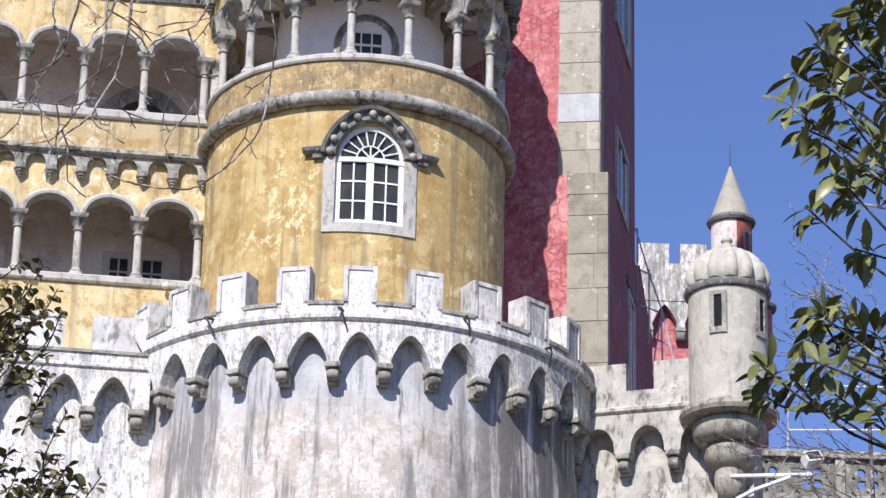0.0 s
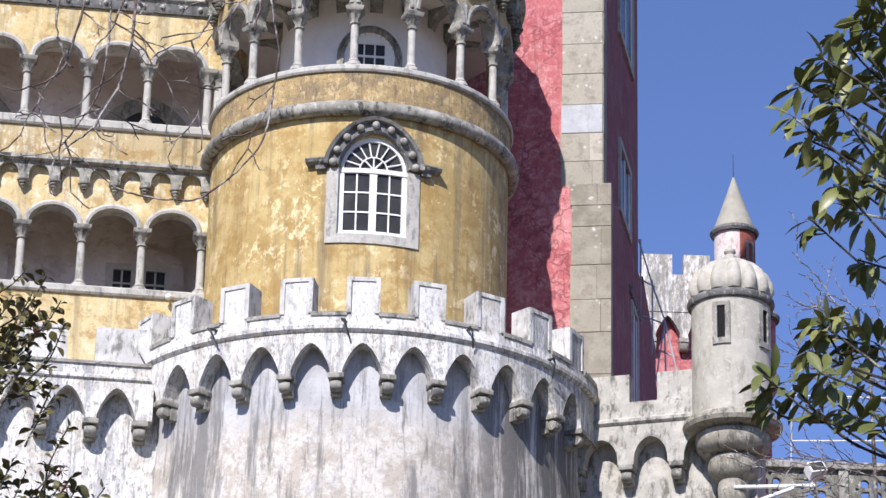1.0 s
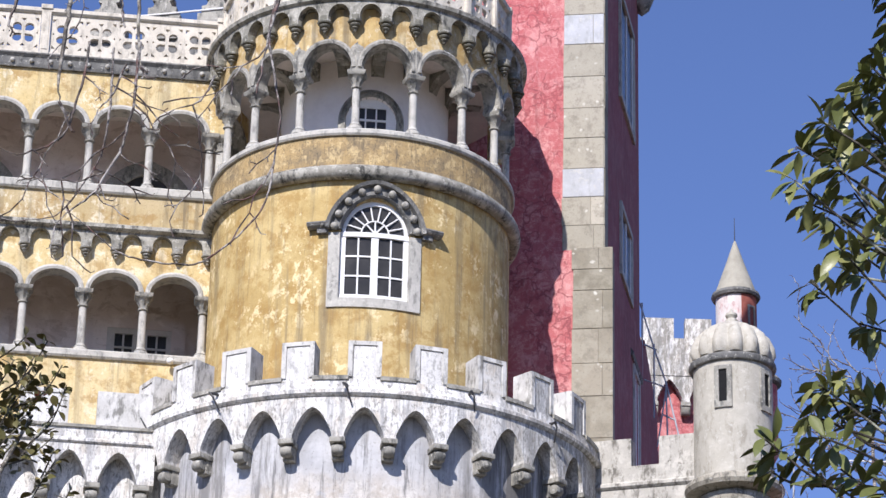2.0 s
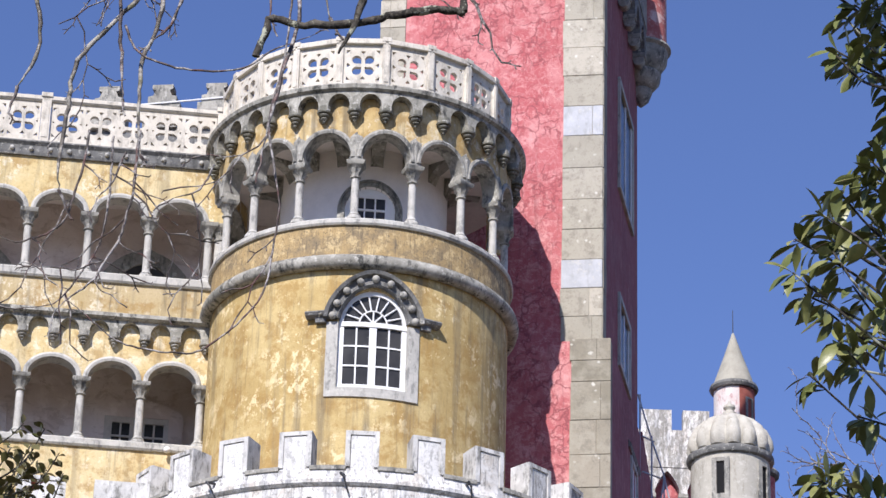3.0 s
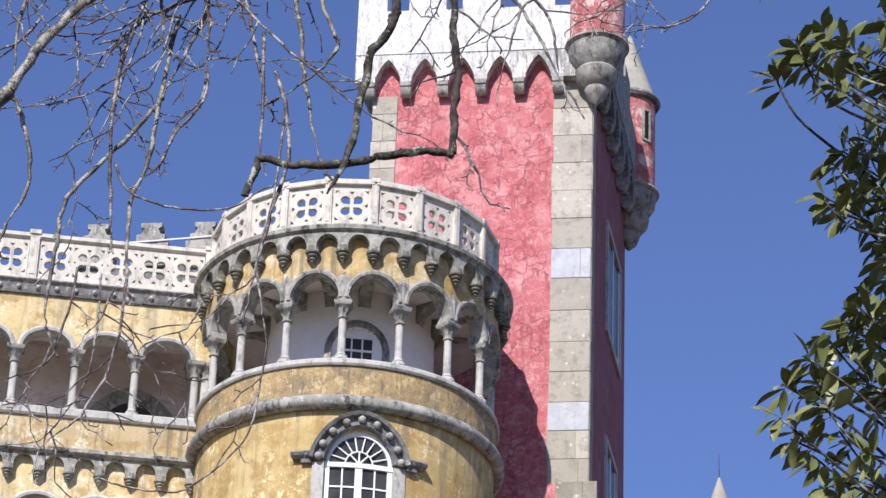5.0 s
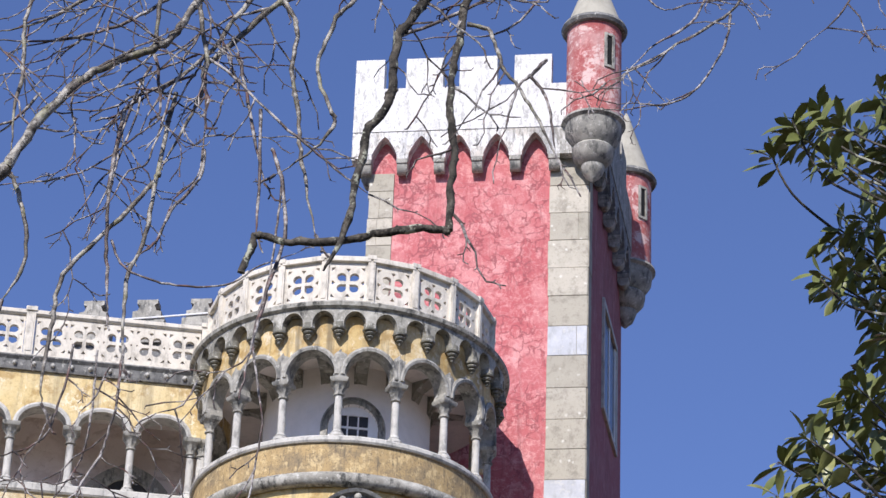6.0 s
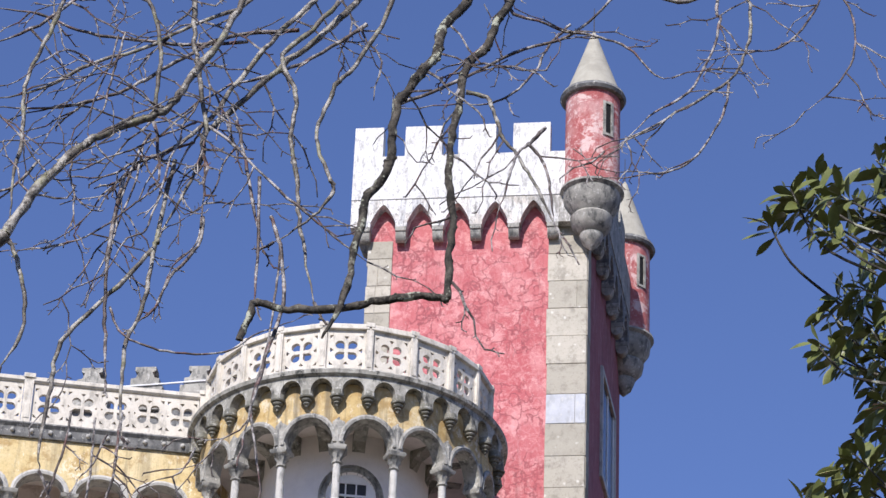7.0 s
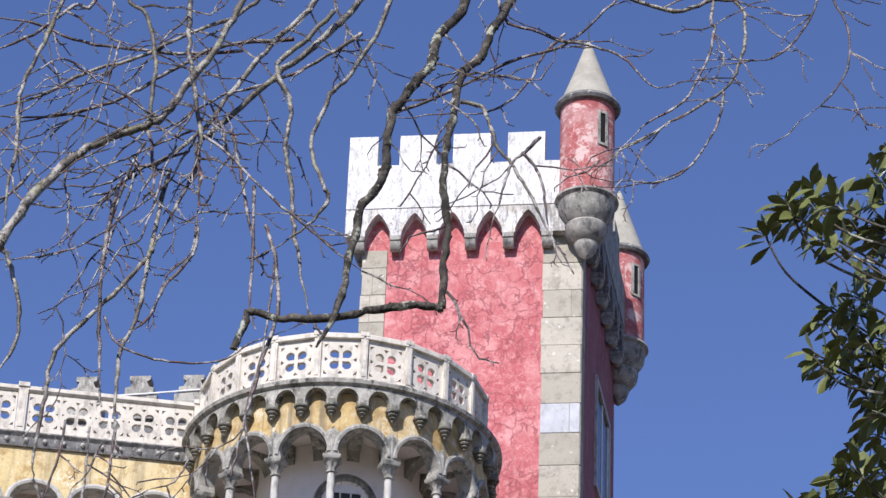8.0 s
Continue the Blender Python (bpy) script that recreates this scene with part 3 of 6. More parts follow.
door = part("loggia_door", pierced([(-0.52, 0), (0.52, 0)] + [(0.52 * math.cos(math.pi * k / 12), 1.284 + 0.52 * math.sin(math.pi * k / 12)) for k in range(13)],
            [[(x, z), (x + 0.185, z), (x + 0.185, z + 0.25), (x, z + 0.25)] for x in (-0.31, -0.095, 0.12) for z in (0.77, 1.06, 1.35)], 0.05), PAINT, tower, "white glazed loggia door", matrix=upright(INNER, INNER.deg(6.0), 27.146, -0.1))
bm = bmesh.new()
block(bm, Flat(0, 0, 0), -0.33, 0.33, 0.7 - EYE, 1.64 - EYE, -0.035, -0.03)
part("pane", bm, PANE, door)
# vault over the loggia with dark beams
bm = bmesh.new()
lathe(bm, [(3.0, 29.802 + EYE), (2.9, 29.991 + EYE), (2.0, 29.849 + EYE), (1.0, 29.991 + EYE), (0.0, 29.991 + EYE)], 64, (*AXIS, 0))
part("vault", bm, SOFFIT, tower, smooth=True)
for a in bays:
    bm = bmesh.new()
    c = a / DRUM.r
    fr = Flat(AXIS[0] + 1.70 * math.sin(c), AXIS[1] - 1.70 * math.cos(c), math.degrees(c))
    pts = [(0.0, 29.377), (0.12, 29.613), (0.4, 29.755), (1.05, 29.849)]
    for (d0, z0), (d1, z1) in zip(pts, pts[1:]):
        vs = [bm.verts.new(fr(u, z, d)) for u, z, d in ((-0.13, z0, d0), (0.13, z0, d0), (0.13, z1, d1), (-0.13, z1, d1), (-0.13, 30.038, d0), (0.13, 30.038, d0), (0.13, 30.038, d1), (-0.13, 30.038, d1))]
        for q in ((0, 1, 2, 3), (4, 5, 6, 7), (0, 1, 5, 4), (1, 2, 6, 5), (2, 3, 7, 6), (3, 0, 4, 7)):
            bm.faces.new([vs[i] for i in q])
    part("bracket", bm, GREY, tower, "carved grey bracket under the loggia vault")

# scalloped corbel table, lip and pierced balustrade
BULBS = [-3.0 + 11.25 * k for k in range(-9, 10)]
sc = [DRUM.deg(a + 5.625) for a in BULBS[:-1]]
bm = bmesh.new()
us, low = arcade_edges(sc[0] - DRUM.deg(5.6), sc[-1] + DRUM.deg(5.6), sc, 0.205, 29.98, 30.25, 29.90, n=12)
strip(bm, DRUM, us, low, [30.321] * len(us), 0.0, 0.23)
part("scallop_band", bm, LICHEN, tower, "soot-streaked grey scalloped corbel table")
for a in BULBS:
    bm = bmesh.new()
    lathe(bm, [(0.09, -0.03), (0.135, 0.0), (0.13, 0.1)], 12, DRUM(DRUM.deg(a), 29.906, 0.12))
    bulb(bm, DRUM(DRUM.deg(a), 29.90, 0.12), 1.12)
    part("bulb_corbel", bm, DRIPSHADE, tower, smooth=True)
part("lip", ring_of(DRUM, [(30.302, -0.3), (30.302, 0.24), (30.34, 0.305), (30.416, 0.32), (30.463, 0.27), (30.566, 0.0), (30.566, -0.3)]), LICHEN, tower, "dark grey lip under the balustrade")
bm = bmesh.new()
lathe(bm, [(2.8, 30.416 + EYE), (2.8, 30.548 + EYE)], 64, (*AXIS, 0))
part("roof_terrace", bm, SOFFIT, tower)


def quatrefoil_panel(width, height, thick=0.1, n=1):
    """A plate with n four-lobed piercings and small darts between."""
    holes = []
    for k in range(n):
        cx = -width / 2 + width * (k + 0.5) / n
        q = 0.128
        for sx in (-1, 1):
            for sz in (-1, 1):
                lobe = []
                for i in range(15):
                    t = math.radians(250 + 310 * i / 14)
                    lobe.append((q + 0.094 * math.cos(t), q + 0.094 * math.sin(t)))
                lobe.append((0.034, 0.034))
                if sx * sz < 0:
                    lobe.reverse()
                holes.append([(cx + sx * a, height / 2 + sz * b) for a, b in lobe])
        for a in range(4):
            ang = a * math.pi / 2
            narrow = a % 2 == 0 and width / n < 0.78
            reach, tip = (0.285, 0.03) if narrow else (0.30, 0.055)
            ex, ez = cx + reach * math.cos(ang), height / 2 + reach * math.sin(ang)
            holes.append([(ex + r * math.cos(ang + t), ez + r * math.sin(ang + t)) for r, t in ((tip * 0.5, 0), (tip, 1.25), (tip * 0.9, math.pi), (tip, -1.25))])
        w2 = min(width / n / 2 - 0.035, 0.335)
        for sx in (-1, 1):
            for sz in (-1, 1):
                ex, ez = cx + sx * w2, height / 2 + sz * 0.345
                tri = [(ex, ez), (ex - sx * 0.085, ez), (ex, ez - sz * 0.085)]
                holes.append(tri if sx * sz > 0 else tri[::-1])
    return pierced([(-width / 2, 0), (width / 2, 0), (width / 2, height), (-width / 2, height)], holes, thick)


def balustrade_post(height, w=0.15):
    bm = bmesh.new()
    fr = Flat(0, 0, 0)
    block(bm, fr, -w / 2, w / 2, -EYE, height - 0.1 - EYE, -0.09, 0.09, bevel=0.012)
    block(bm, fr, -w * 0.3, w * 0.3, 0.1 - EYE, height - 0.2 - EYE, 0.085, 0.105)
    block(bm, fr, -w * 0.6, w * 0.6, height - 0.1 - EYE, height - EYE, -0.12, 0.12, bevel=0.012)
    return bm


RAIL = Round(*AXIS, 2.93)
POSTS = [8.0 + 18 * k for k in range(20)]
pan = part("panel", quatrefoil_panel(0.80, 0.93), LACE)
pan_me = pan.data
bpy.data.objects.remove(pan)
post = part("post", balustrade_post(1.12), LACE)
post_me = post.data
bpy.data.objects.remove(post)
terrace_rail = thing("balustrade", "pierced pale limestone balustrade with four-lobed openings round the tower top", "balustrade", (AXIS[0], AXIS[1], 30.566 + EYE))
for a in POSTS:
    twin("post", post_me, terrace_rail, upright(RAIL, RAIL.deg(a), 30.566, 0))
    twin("panel", pan_me, terrace_rail, upright(RAIL, RAIL.deg(a + 9), 30.604, 0))
    bm = bmesh.new()
    f1 = Flat(*RAIL(RAIL.deg(a + 9), 0, -0.02).xy, a + 9)
    block(bm, f1, -0.455, 0.455, 31.535, 31.65, -0.09, 0.1, bevel=0.015)
    block(bm, f1, -0.455, 0.455, 30.538, 30.614, -0.08, 0.07)
    for s in (-1, 1):
        block(bm, f1, s * 0.385 - 0.012, s * 0.385 + 0.012, 30.651, 31.495, 0.0, 0.03)
    part("rail", bm, LACE, terrace_rail)
settle(tower)
settle(terrace_rail)


# ---- merlons and corbelled walls, shared by all the crenellated parts ----
def merlon(fr, u0, u1, z0, z1, d0, d1, parent, n=2, inset=0.09, mats=(GRIMY, BRIGHT)):
    """A block with a sunk panel on its outer face."""
    bm = bmesh.new()
    block(bm, fr, u0, u1, z0 - 0.12, z1, d0, d1 - 0.03, n)
    w = u1 - u0
    if inset:
        for a, b, c, d in ((u0, u0 + inset, z0, z1 - 0.01), (u1 - inset, u1, z0, z1 - 0.01), (u0 + inset, u1 - inset, z1 - inset, z1 - 0.01)):
            block(bm, fr, a + 0.001, b - 0.001, c, d, d1 - 0.031, d1)
        block(bm, fr, u0 + inset + 0.02, u1 - inset - 0.02, z0 - 0.1, z1 - inset - 0.02, d1 - 0.031, d1 - 0.024, mat=1)
    return part("merlon", bm, list(mats), parent)


def corbel(fr, u, z, d, parent, mats=(GREY,), w=0.15, s=1.0):
    """A square block over a rounded roll, over a second small block."""
    bm = bmesh.new()
    block(bm, fr, u - w, u + w, z - 0.10 * s, z, -0.1, d + 0.03, bevel=0.015)
    block(bm, fr, u - w * 0.8, u + w * 0.8, z - 0.36 * s, z - 0.10 * s, -0.1, d * 0.45, bevel=0.02)
    rows = []
    for k in range(9):
        q = u - w * 0.72 + w * 1.44 * k / 8
        r = 0.115 * s * (0.8 + 0.2 * math.sin(math.pi * k / 8))
        rows.append([bm.verts.new(fr(q, z - 0.215 * s + r * math.sin(2 * math.pi * i / 12), d * 0.66 + r * 1.1 * math.cos(2 * math.pi * i / 12))) for i in range(12)])
    for a, b in zip(rows, rows[1:]):
        for i in range(12):
            bm.faces.new((a[i], a[(i + 1) % 12], b[(i + 1) % 12], b[i]))
    bm.faces.new(rows[0])
    bm.faces.new(rows[-1][::-1])
    return part("corbel", bm, list(mats), parent, smooth=True)


# ---- the white bastion round the tower's foot ----
bastion = thing("bastion", "round whitewashed bastion, streaked with grey, with pointed machicolation arches", "bastion", (-1.66, 58.3, FOOT + EYE))
BODY = Round(-1.66, 58.3, 4.42)
bm = bmesh.new()
prof = [(FOOT, -0.5), (FOOT, 0.6), (15.5, 0.2), (17.0, 0.12), (18.6, 0.05), (19.6, 0.0), (21.18, 0.0), (21.18, -0.5)]
sweep(bm, BODY, span(BODY.deg(-100), BODY.deg(100), 80), prof)
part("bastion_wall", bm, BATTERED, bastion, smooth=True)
bm = bmesh.new()
lathe(bm, [(4.26, 21.131 + EYE), (4.26, 21.218 + EYE)], 72, (-1.66, 58.3, 0))
part("terrace_floor", bm, SOFFIT, bastion)
BCORB = [-3.6 + 11.5 * k for k in range(-5, 7)]
ARCHES = [BASTION.deg(a + 5.75) for a in BCORB[:-1]]
bm = bmesh.new()
us, low = arcade_edges(BASTION.deg(-62), BASTION.deg(78), ARCHES, 0.365, 20.52, 21.05, 20.44, point=0.75, n=14)
strip(bm, BASTION, us, low, [21.277] * len(us), -0.38, 0)
part("machicolation", bm, WHITE, bastion)
for a in BCORB:
    corbel(BODY, BODY.deg(a), 20.46, 0.35, bastion, w=0.135)
bm = bmesh.new()
sweep(bm, BASTION, span(BASTION.deg(-62), BASTION.deg(78), 70), [(21.238, -0.45), (21.257, 0.025), (21.306, 0.075), (21.374, 0.075), (21.432, 0.02), (21.588, 0.0), (21.588, -0.45)])
part("string_course", bm, WHITE, bastion, smooth=True)
MER = [1.9 + 15.0 * k for k in range(-4, 6)]
MER = [a for a in MER if -60 < a < 76]
for k, a in enumerate(MER):
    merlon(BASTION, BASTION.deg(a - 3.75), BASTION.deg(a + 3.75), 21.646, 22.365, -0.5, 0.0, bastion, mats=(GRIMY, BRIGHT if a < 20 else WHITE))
    bm = bmesh.new()
    g0, g1 = BASTION.deg(a + 3.75), BASTION.deg((MER + [78])[k + 1] - 3.75)
    sweep(bm, BASTION, span(g0 - 0.02, g1 + 0.02, 6), [(21.569, -0.5), (21.569, 0.0), (21.578, 0.035), (21.656, 0.035), (21.666, 0.0), (21.666, -0.5)])
    part("crenel_sill", bm, GREY, bastion, "grey weathered crenel sill")
for a, z in ((-32.2, 21.51), (-1.7, 21.45), (26.0, 21.53), (-55.5, 21.59), (49.0, 21.42)):
    bm = bmesh.new()
    u = BASTION.deg(a)
    rope(bm, [BASTION(u, z, -0.1), BASTION(u - 0.02, z - 0.01, 0.1), BASTION(u - 0.06, z - 0.02, 0.2), BASTION(u, z - 0.1, 0.19), BASTION(u + 0.08, z - 0.36, 0.06)], [0.03, 0.03, 0.03, 0.018, 0.016], 8)
    part("drain_pipe", bm, IRON, bastion, "dark iron drain spout")
settle(bastion)

# ---- the curtain wall beside the bastion ----
curtain = thing("curtain_wall", "whitewashed crenellated curtain wall with pointed arches on corbels", "wall", (-9, 53.3, FOOT + EYE))
C0, C1 = -12.0, 0.3
bm = bmesh.new()
sweep(bm, CURTAIN, [C0, C1 + 1.5], [(FOOT, -1.6), (FOOT, -0.2), (15, -0.15), (19.073, -0.38), (20.817, -0.38), (20.817, -1.6)])
part("wall_face", bm, WHITE, curtain)
CC = [0.08 - 0.92 * k for k in range(0, 13)]
bm = bmesh.new()
us, low = arcade_edges(C0, C1, sorted(c + 0.46 for c in CC[1:]), 0.36, 20.198, 20.759, 20.14, point=0.75)
strip(bm, CURTAIN, us, low, [20.913] * len(us), -0.4, 0)
part("machicolation", bm, WHITE, curtain)
SHELF = Flat(*CURTAIN(0, 0, -0.38).xy, 7.7)
for c in CC:
    corbel(SHELF, c, 20.14, 0.35, curtain, w=0.15)
bm = bmesh.new()
sweep(bm, CURTAIN, [C0, C1], [(20.874, -0.45), (20.894, 0.02), (20.923, 0.05), (20.971, 0.05), (21.01, 0.0), (21.222, 0.0), (21.222, -0.45)])
part("string_course", bm, WHITE, curtain)
bm = bmesh.new()
sweep(bm, CURTAIN, [C0, C1], [(21.203, -0.5), (21.203, 0.04), (21.261, 0.04), (21.28, 0.0), (21.28, -0.5)])
part("crenel_sill", bm, GREY, curtain)
for u0, u1 in ((-0.84, 0.2), (-2.30, -1.37), (-3.9, -3.0), (-5.5, -4.5), (-7.1, -6.1)):
    merlon(CURTAIN, u0, u1, 21.28, 21.973, -0.45, 0, curtain, 1, 0.0 if u1 > 0 else 0.09)
settle(curtain)


# ---- square keep in pink plaster ----
keep = thing("square_tower", "square pink-red plastered tower with grey quoins and a white crenellated top", "tower", (0.8, 63, FOOT + EYE))
SIDE = Flat(3.24, 60.38, 79.2)
KW, KL = -4.94, 6.11
corners = [KEEP(KW, 0), KEEP(0, 0), SIDE(KL, 0), SIDE(KL, 0) + (KEEP(KW, 0) - KEEP(0, 0))]


def keep_shell(z0, z1, grow=0.0):
    bm = bmesh.new()
    mid = sum(corners, Vector()) / 4
    rows = []
    for z in (z0, z1):
        row = []
        for c in corners:
            w = (c - mid).xy.normalized()
            row.append(bm.verts.new((c.x + w.x * grow, c.y + w.y * grow, z + EYE)))
        rows.append(row)
    for i in range(4):
        bm.faces.new((rows[0][i], rows[0][(i + 1) % 4], rows[1][(i + 1) % 4], rows[1][i]))
    bm.faces.new(rows[0][::-1])
    bm.faces.new(rows[1])
    return bm


part("tower_wall", keep_shell(27.332, 38.439), PINK, keep)
part("tower_foot", keep_shell(FOOT, 27.332, 0.24), PINK, keep, "thicker pink plastered foot of the tower")
# the keep's side gets a darkened plaster skin in place of shade
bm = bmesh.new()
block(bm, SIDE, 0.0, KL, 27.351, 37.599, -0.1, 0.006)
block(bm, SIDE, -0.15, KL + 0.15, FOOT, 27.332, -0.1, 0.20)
part("side_plaster", bm, SHADEPINK, keep, "pink plaster with this side's shade put into its colour")
bm = keep_shell(38.439, 38.579, 0.0)
part("roof_slab", bm, GREY, keep)
settle(keep)


def top_wall(fr, u0, u1, corb, z, parent, merlons, face=BRIGHT, arches=WHITE):
    """White crenellated wall standing out on pointed arches."""
    zt, zg, zb, crown = z
    mids = [(a + b) / 2 for a, b in zip(corb, corb[1:])]
    half = (corb[1] - corb[0]) / 2 - 0.13
    bm = bmesh.new()
    us, low = arcade_edges(u0, u1, mids, half, zb - 0.62, crown, zb - 0.72, point=0.4)
    strip(bm, fr, us, low, [zb] * len(us), -0.02, 0.30)
    part("machicolation", bm, arches, parent, "pointed arches on corbels")
    bm = bmesh.new()
    block(bm, fr, u0, u1, zb, zg, 0.0, 0.32)
    part("battlement_wall", bm, face, parent, "bright whitewashed battlement, grey for shade on one side")
    for a, b in merlons:
        bm = bmesh.new()
        block(bm, fr, a, b, zg - 0.01, zt, 0.003, 0.317)
        part("merlon", bm, face, parent)
    for c in corb:
        bm = bmesh.new()
        block(bm, fr, c - 0.13, c + 0.13, zb - 0.84, zb - 0.72, 0, 0.31, bevel=0.015)
        rows = []
        for k in range(9):
            q = c - 0.12 + 0.24 * k / 8
            rows.append([bm.verts.new(fr(q, zb - 0.84 - 0.22 * math.sin(math.pi * i / 12), 0.14 + 0.14 * math.cos(math.pi * i / 12))) for i in range(13)])
        for a, b in zip(rows, rows[1:]):
            for i in range(12):
                bm.faces.new((a[i], a[i + 1], b[i + 1], b[i]))
        bm.faces.new(rows[0])
        bm.faces.new(rows[-1][::-1])
        part("corbel", bm, GREY, parent)


KCORB = [-5.03, -4.20, -3.36, -2.5, -1.64, -0.76]
top_wall(KEEP, -5.36, -0.3, KCORB, (39.985, 39.184, 38.028, 37.9), keep, [(-5.36, -4.70), (-4.19, -3.34), (-2.96, -2.1), (-1.70, -0.85)])
# whitewash swapped for grey and dark stone, shade put into the colour
top_wall(SIDE, 0.3, KL + 0.45, [0.76 + 0.92 * k for k in range(7)], (39.928, 39.184, 38.028, 37.86), keep, [(0.9, 1.8), (2.2, 3.1), (3.5, 4.4)], GREY, SOOTSHADE)
BACK = Flat(*KEEP(KW, 0).xy, -100.8)
top_wall(BACK, -KL - 0.3, 0.0, [-0.4 - 0.92 * k for k in range(7)][::-1], (39.928, 39.184, 38.028, 37.86), keep, [(-0.9, 0.0), (-2.2, -1.3), (-3.5, -2.6)])


def bartizan(x, y, r, zs, parent_label, tube=WORNPINK, slots=(35,), patch=None):
    """Slim corner turret: cone, ring, tube with slots, corbelled foot. zs: tip, ring, foot of the tube, lowest point."""
    tip, ring, foot, low = [z + EYE for z in zs]
    t = thing("corner_turret", parent_label, "turret", (x, y, low), "cone-roofed corner turrets")
    bm = bmesh.new()
    lathe(bm, [(r * 1.12, ring - low), (r * 1.02, ring - low + 0.1), (r * 0.5, ring - low + (tip - ring) * 0.55), (r * 0.12, tip - low - 0.12), (r * 0.1, tip - low - 0.08), (0.02, tip - low)], 32)
    part("cone_roof", bm, CONE, t, "bare cement cone", smooth=True)
    bm = bmesh.new()
    lathe(bm, [(r * 0.9, ring - low - 0.12), (r * 1.15, ring - low - 0.1), (r * 1.22, ring - low - 0.03), (r * 1.17, ring - low + 0.05), (r * 1.0, ring - low + 0.08)], 32)
    part("eaves_ring", bm, SOOTSHADE, t, smooth=True)
    bm = bmesh.new()
    lathe(bm, [(r, foot - low), (r, ring - low - 0.08)], 40)
    part("tube", bm, tube, t, smooth=True)
    fr = Round(0, 0, r)
    if patch:
        bm = bmesh.new()
        us = [fr.deg(10 + 5 * k) for k in range(25)]
        strip(bm, fr, us, [foot - low - EYE] * 25, [ring - low - 0.1 - EYE] * 25, -0.05, 0.008)
        part("plaster_coat", bm, patch, t, "red plaster left on one side")
    for a in slots:
        bm = bmesh.new()
        u = fr.deg(a)
        zc = (foot * 0.35 + ring * 0.65) - low - EYE
        for a0, a1, b0, b1 in ((-0.13, -0.07, -0.46, 0.46), (0.07, 0.13, -0.46, 0.46), (-0.07, 0.07, 0.4, 0.46), (-0.07, 0.07, -0.46, -0.4)):
            block(bm, fr, u + a0, u + a1, zc + b0, zc + b1, -0.02, 0.035)
        slot = part("slot_frame", bm, GREY, t)
        # no recess here: a black plate paints the slot's inner shade
        bm = bmesh.new()
        block(bm, fr, u - 0.07, u + 0.07, zc - 0.40, zc + 0.40, -0.03, 0.006)
        part("slot", bm, DARK, slot, "black plate standing in for the slot's shaded hollow")
    bm = bmesh.new()
    q = foot - low
    lathe(bm, [(r * 0.97, q + 0.02), (r * 1.15, q - 0.02), (r * 1.17, q - 0.08), (r * 1.05, q - 0.14), (r * 1.04, q - 0.2), (r * 1.0, q - 0.42), (r * 0.82, q - 0.6), (r * 0.7, q - 0.68), (r * 0.78, q - 0.74), (r * 0.72, q - 0.95), (r * 0.52, q - 1.1), (r * 0.42, q - 1.14), (r * 0.44, q - 1.2), (r * 0.3, q * 0.1), (0.02, 0.0)][::-1], 32)
    part("corbelled_foot", bm, GREY, t, "dark grey stepped corbel foot", smooth=True)
    bm = bmesh.new()
    rope(bm, [(0, 0, tip - low - 0.03), (0, 0, tip - low + 0.68)], [0.014, 0.008], 6)
    part("lightning_rod", bm, IRON, t)
    return t


bartizan(3.32, 60.15, 0.625, (42.518, 40.624, 38.112, 36.569), "slim pink corner turret with a cement cone, worn plaster", slots=(30,))
far = SIDE(KL, 0, 0.1)
bartizan(far.x, far.y, 0.625, (42.38, 40.392, 37.879, 36.287), "slim pink corner turret with a cement cone on the far corner", slots=(37,))


def side_window(u0, u1, z0, z1, off=0.0, name="window"):
    bm = bmesh.new()
    for a, b, c, d in ((u0, u0 + 0.14, z0, z1), (u1 - 0.14, u1, z0, z1), (u0 + 0.14, u1 - 0.14, z1 - 0.14, z1), (u0 + 0.14, u1 - 0.14, z0, z0 + 0.14)):
        block(bm, SIDE, a, b, c, d, off - 0.05, off + 0.07)
    w = part(name, bm, PALE, keep, "pale stone framed window")
    bm = bmesh.new()
    m = (u0 + u1) / 2
    for a, b, c, d in ((u0 + 0.14, u0 + 0.24, z0 + 0.14, z1 - 0.14), (u1 - 0.24, u1 - 0.14, z0 + 0.14, z1 - 0.14), (m - 0.05, m + 0.05, z0 + 0.14, z1 - 0.14)):
        block(bm, SIDE, a, b, c, d, off, off + 0.035)
    part("sash", bm, PAINT, w)
    for a, b in ((u0 + 0.24, m - 0.05), (m + 0.05, u1 - 0.24)):
        bm = bmesh.new()
        block(bm, SIDE, a, b, z0 + 0.14, z1 - 0.14, off, off + 0.014)
        part("pane", bm, PANE, w)
    w.matrix_parent_inverse = Matrix.Translation(keep.location).inverted()


BUT = 2.39
side_window(2.50, 5.01, 32.304, 35.141)
side_window(2.56, 4.52, 27.986, 29.751)
side_window(3.26, 4.36, 23.673, 26.146, 0.17)
bm = bmesh.new()
sweep(bm, SIDE, [2.91, 4.66], [(26.194, 0.1), (26.194, 0.24), (26.271, 0.27), (26.435, 0.16)])
part("window_hood", bm, SOOTSHADE, keep, "dark stone window hood")
# buttress in the same plaster, darkened for shade
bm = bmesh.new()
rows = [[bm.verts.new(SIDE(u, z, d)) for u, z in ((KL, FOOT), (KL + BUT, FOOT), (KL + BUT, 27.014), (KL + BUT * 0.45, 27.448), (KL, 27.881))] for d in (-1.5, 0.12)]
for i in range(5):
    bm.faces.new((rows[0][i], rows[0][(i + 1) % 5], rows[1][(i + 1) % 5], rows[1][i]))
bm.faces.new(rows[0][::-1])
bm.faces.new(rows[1])
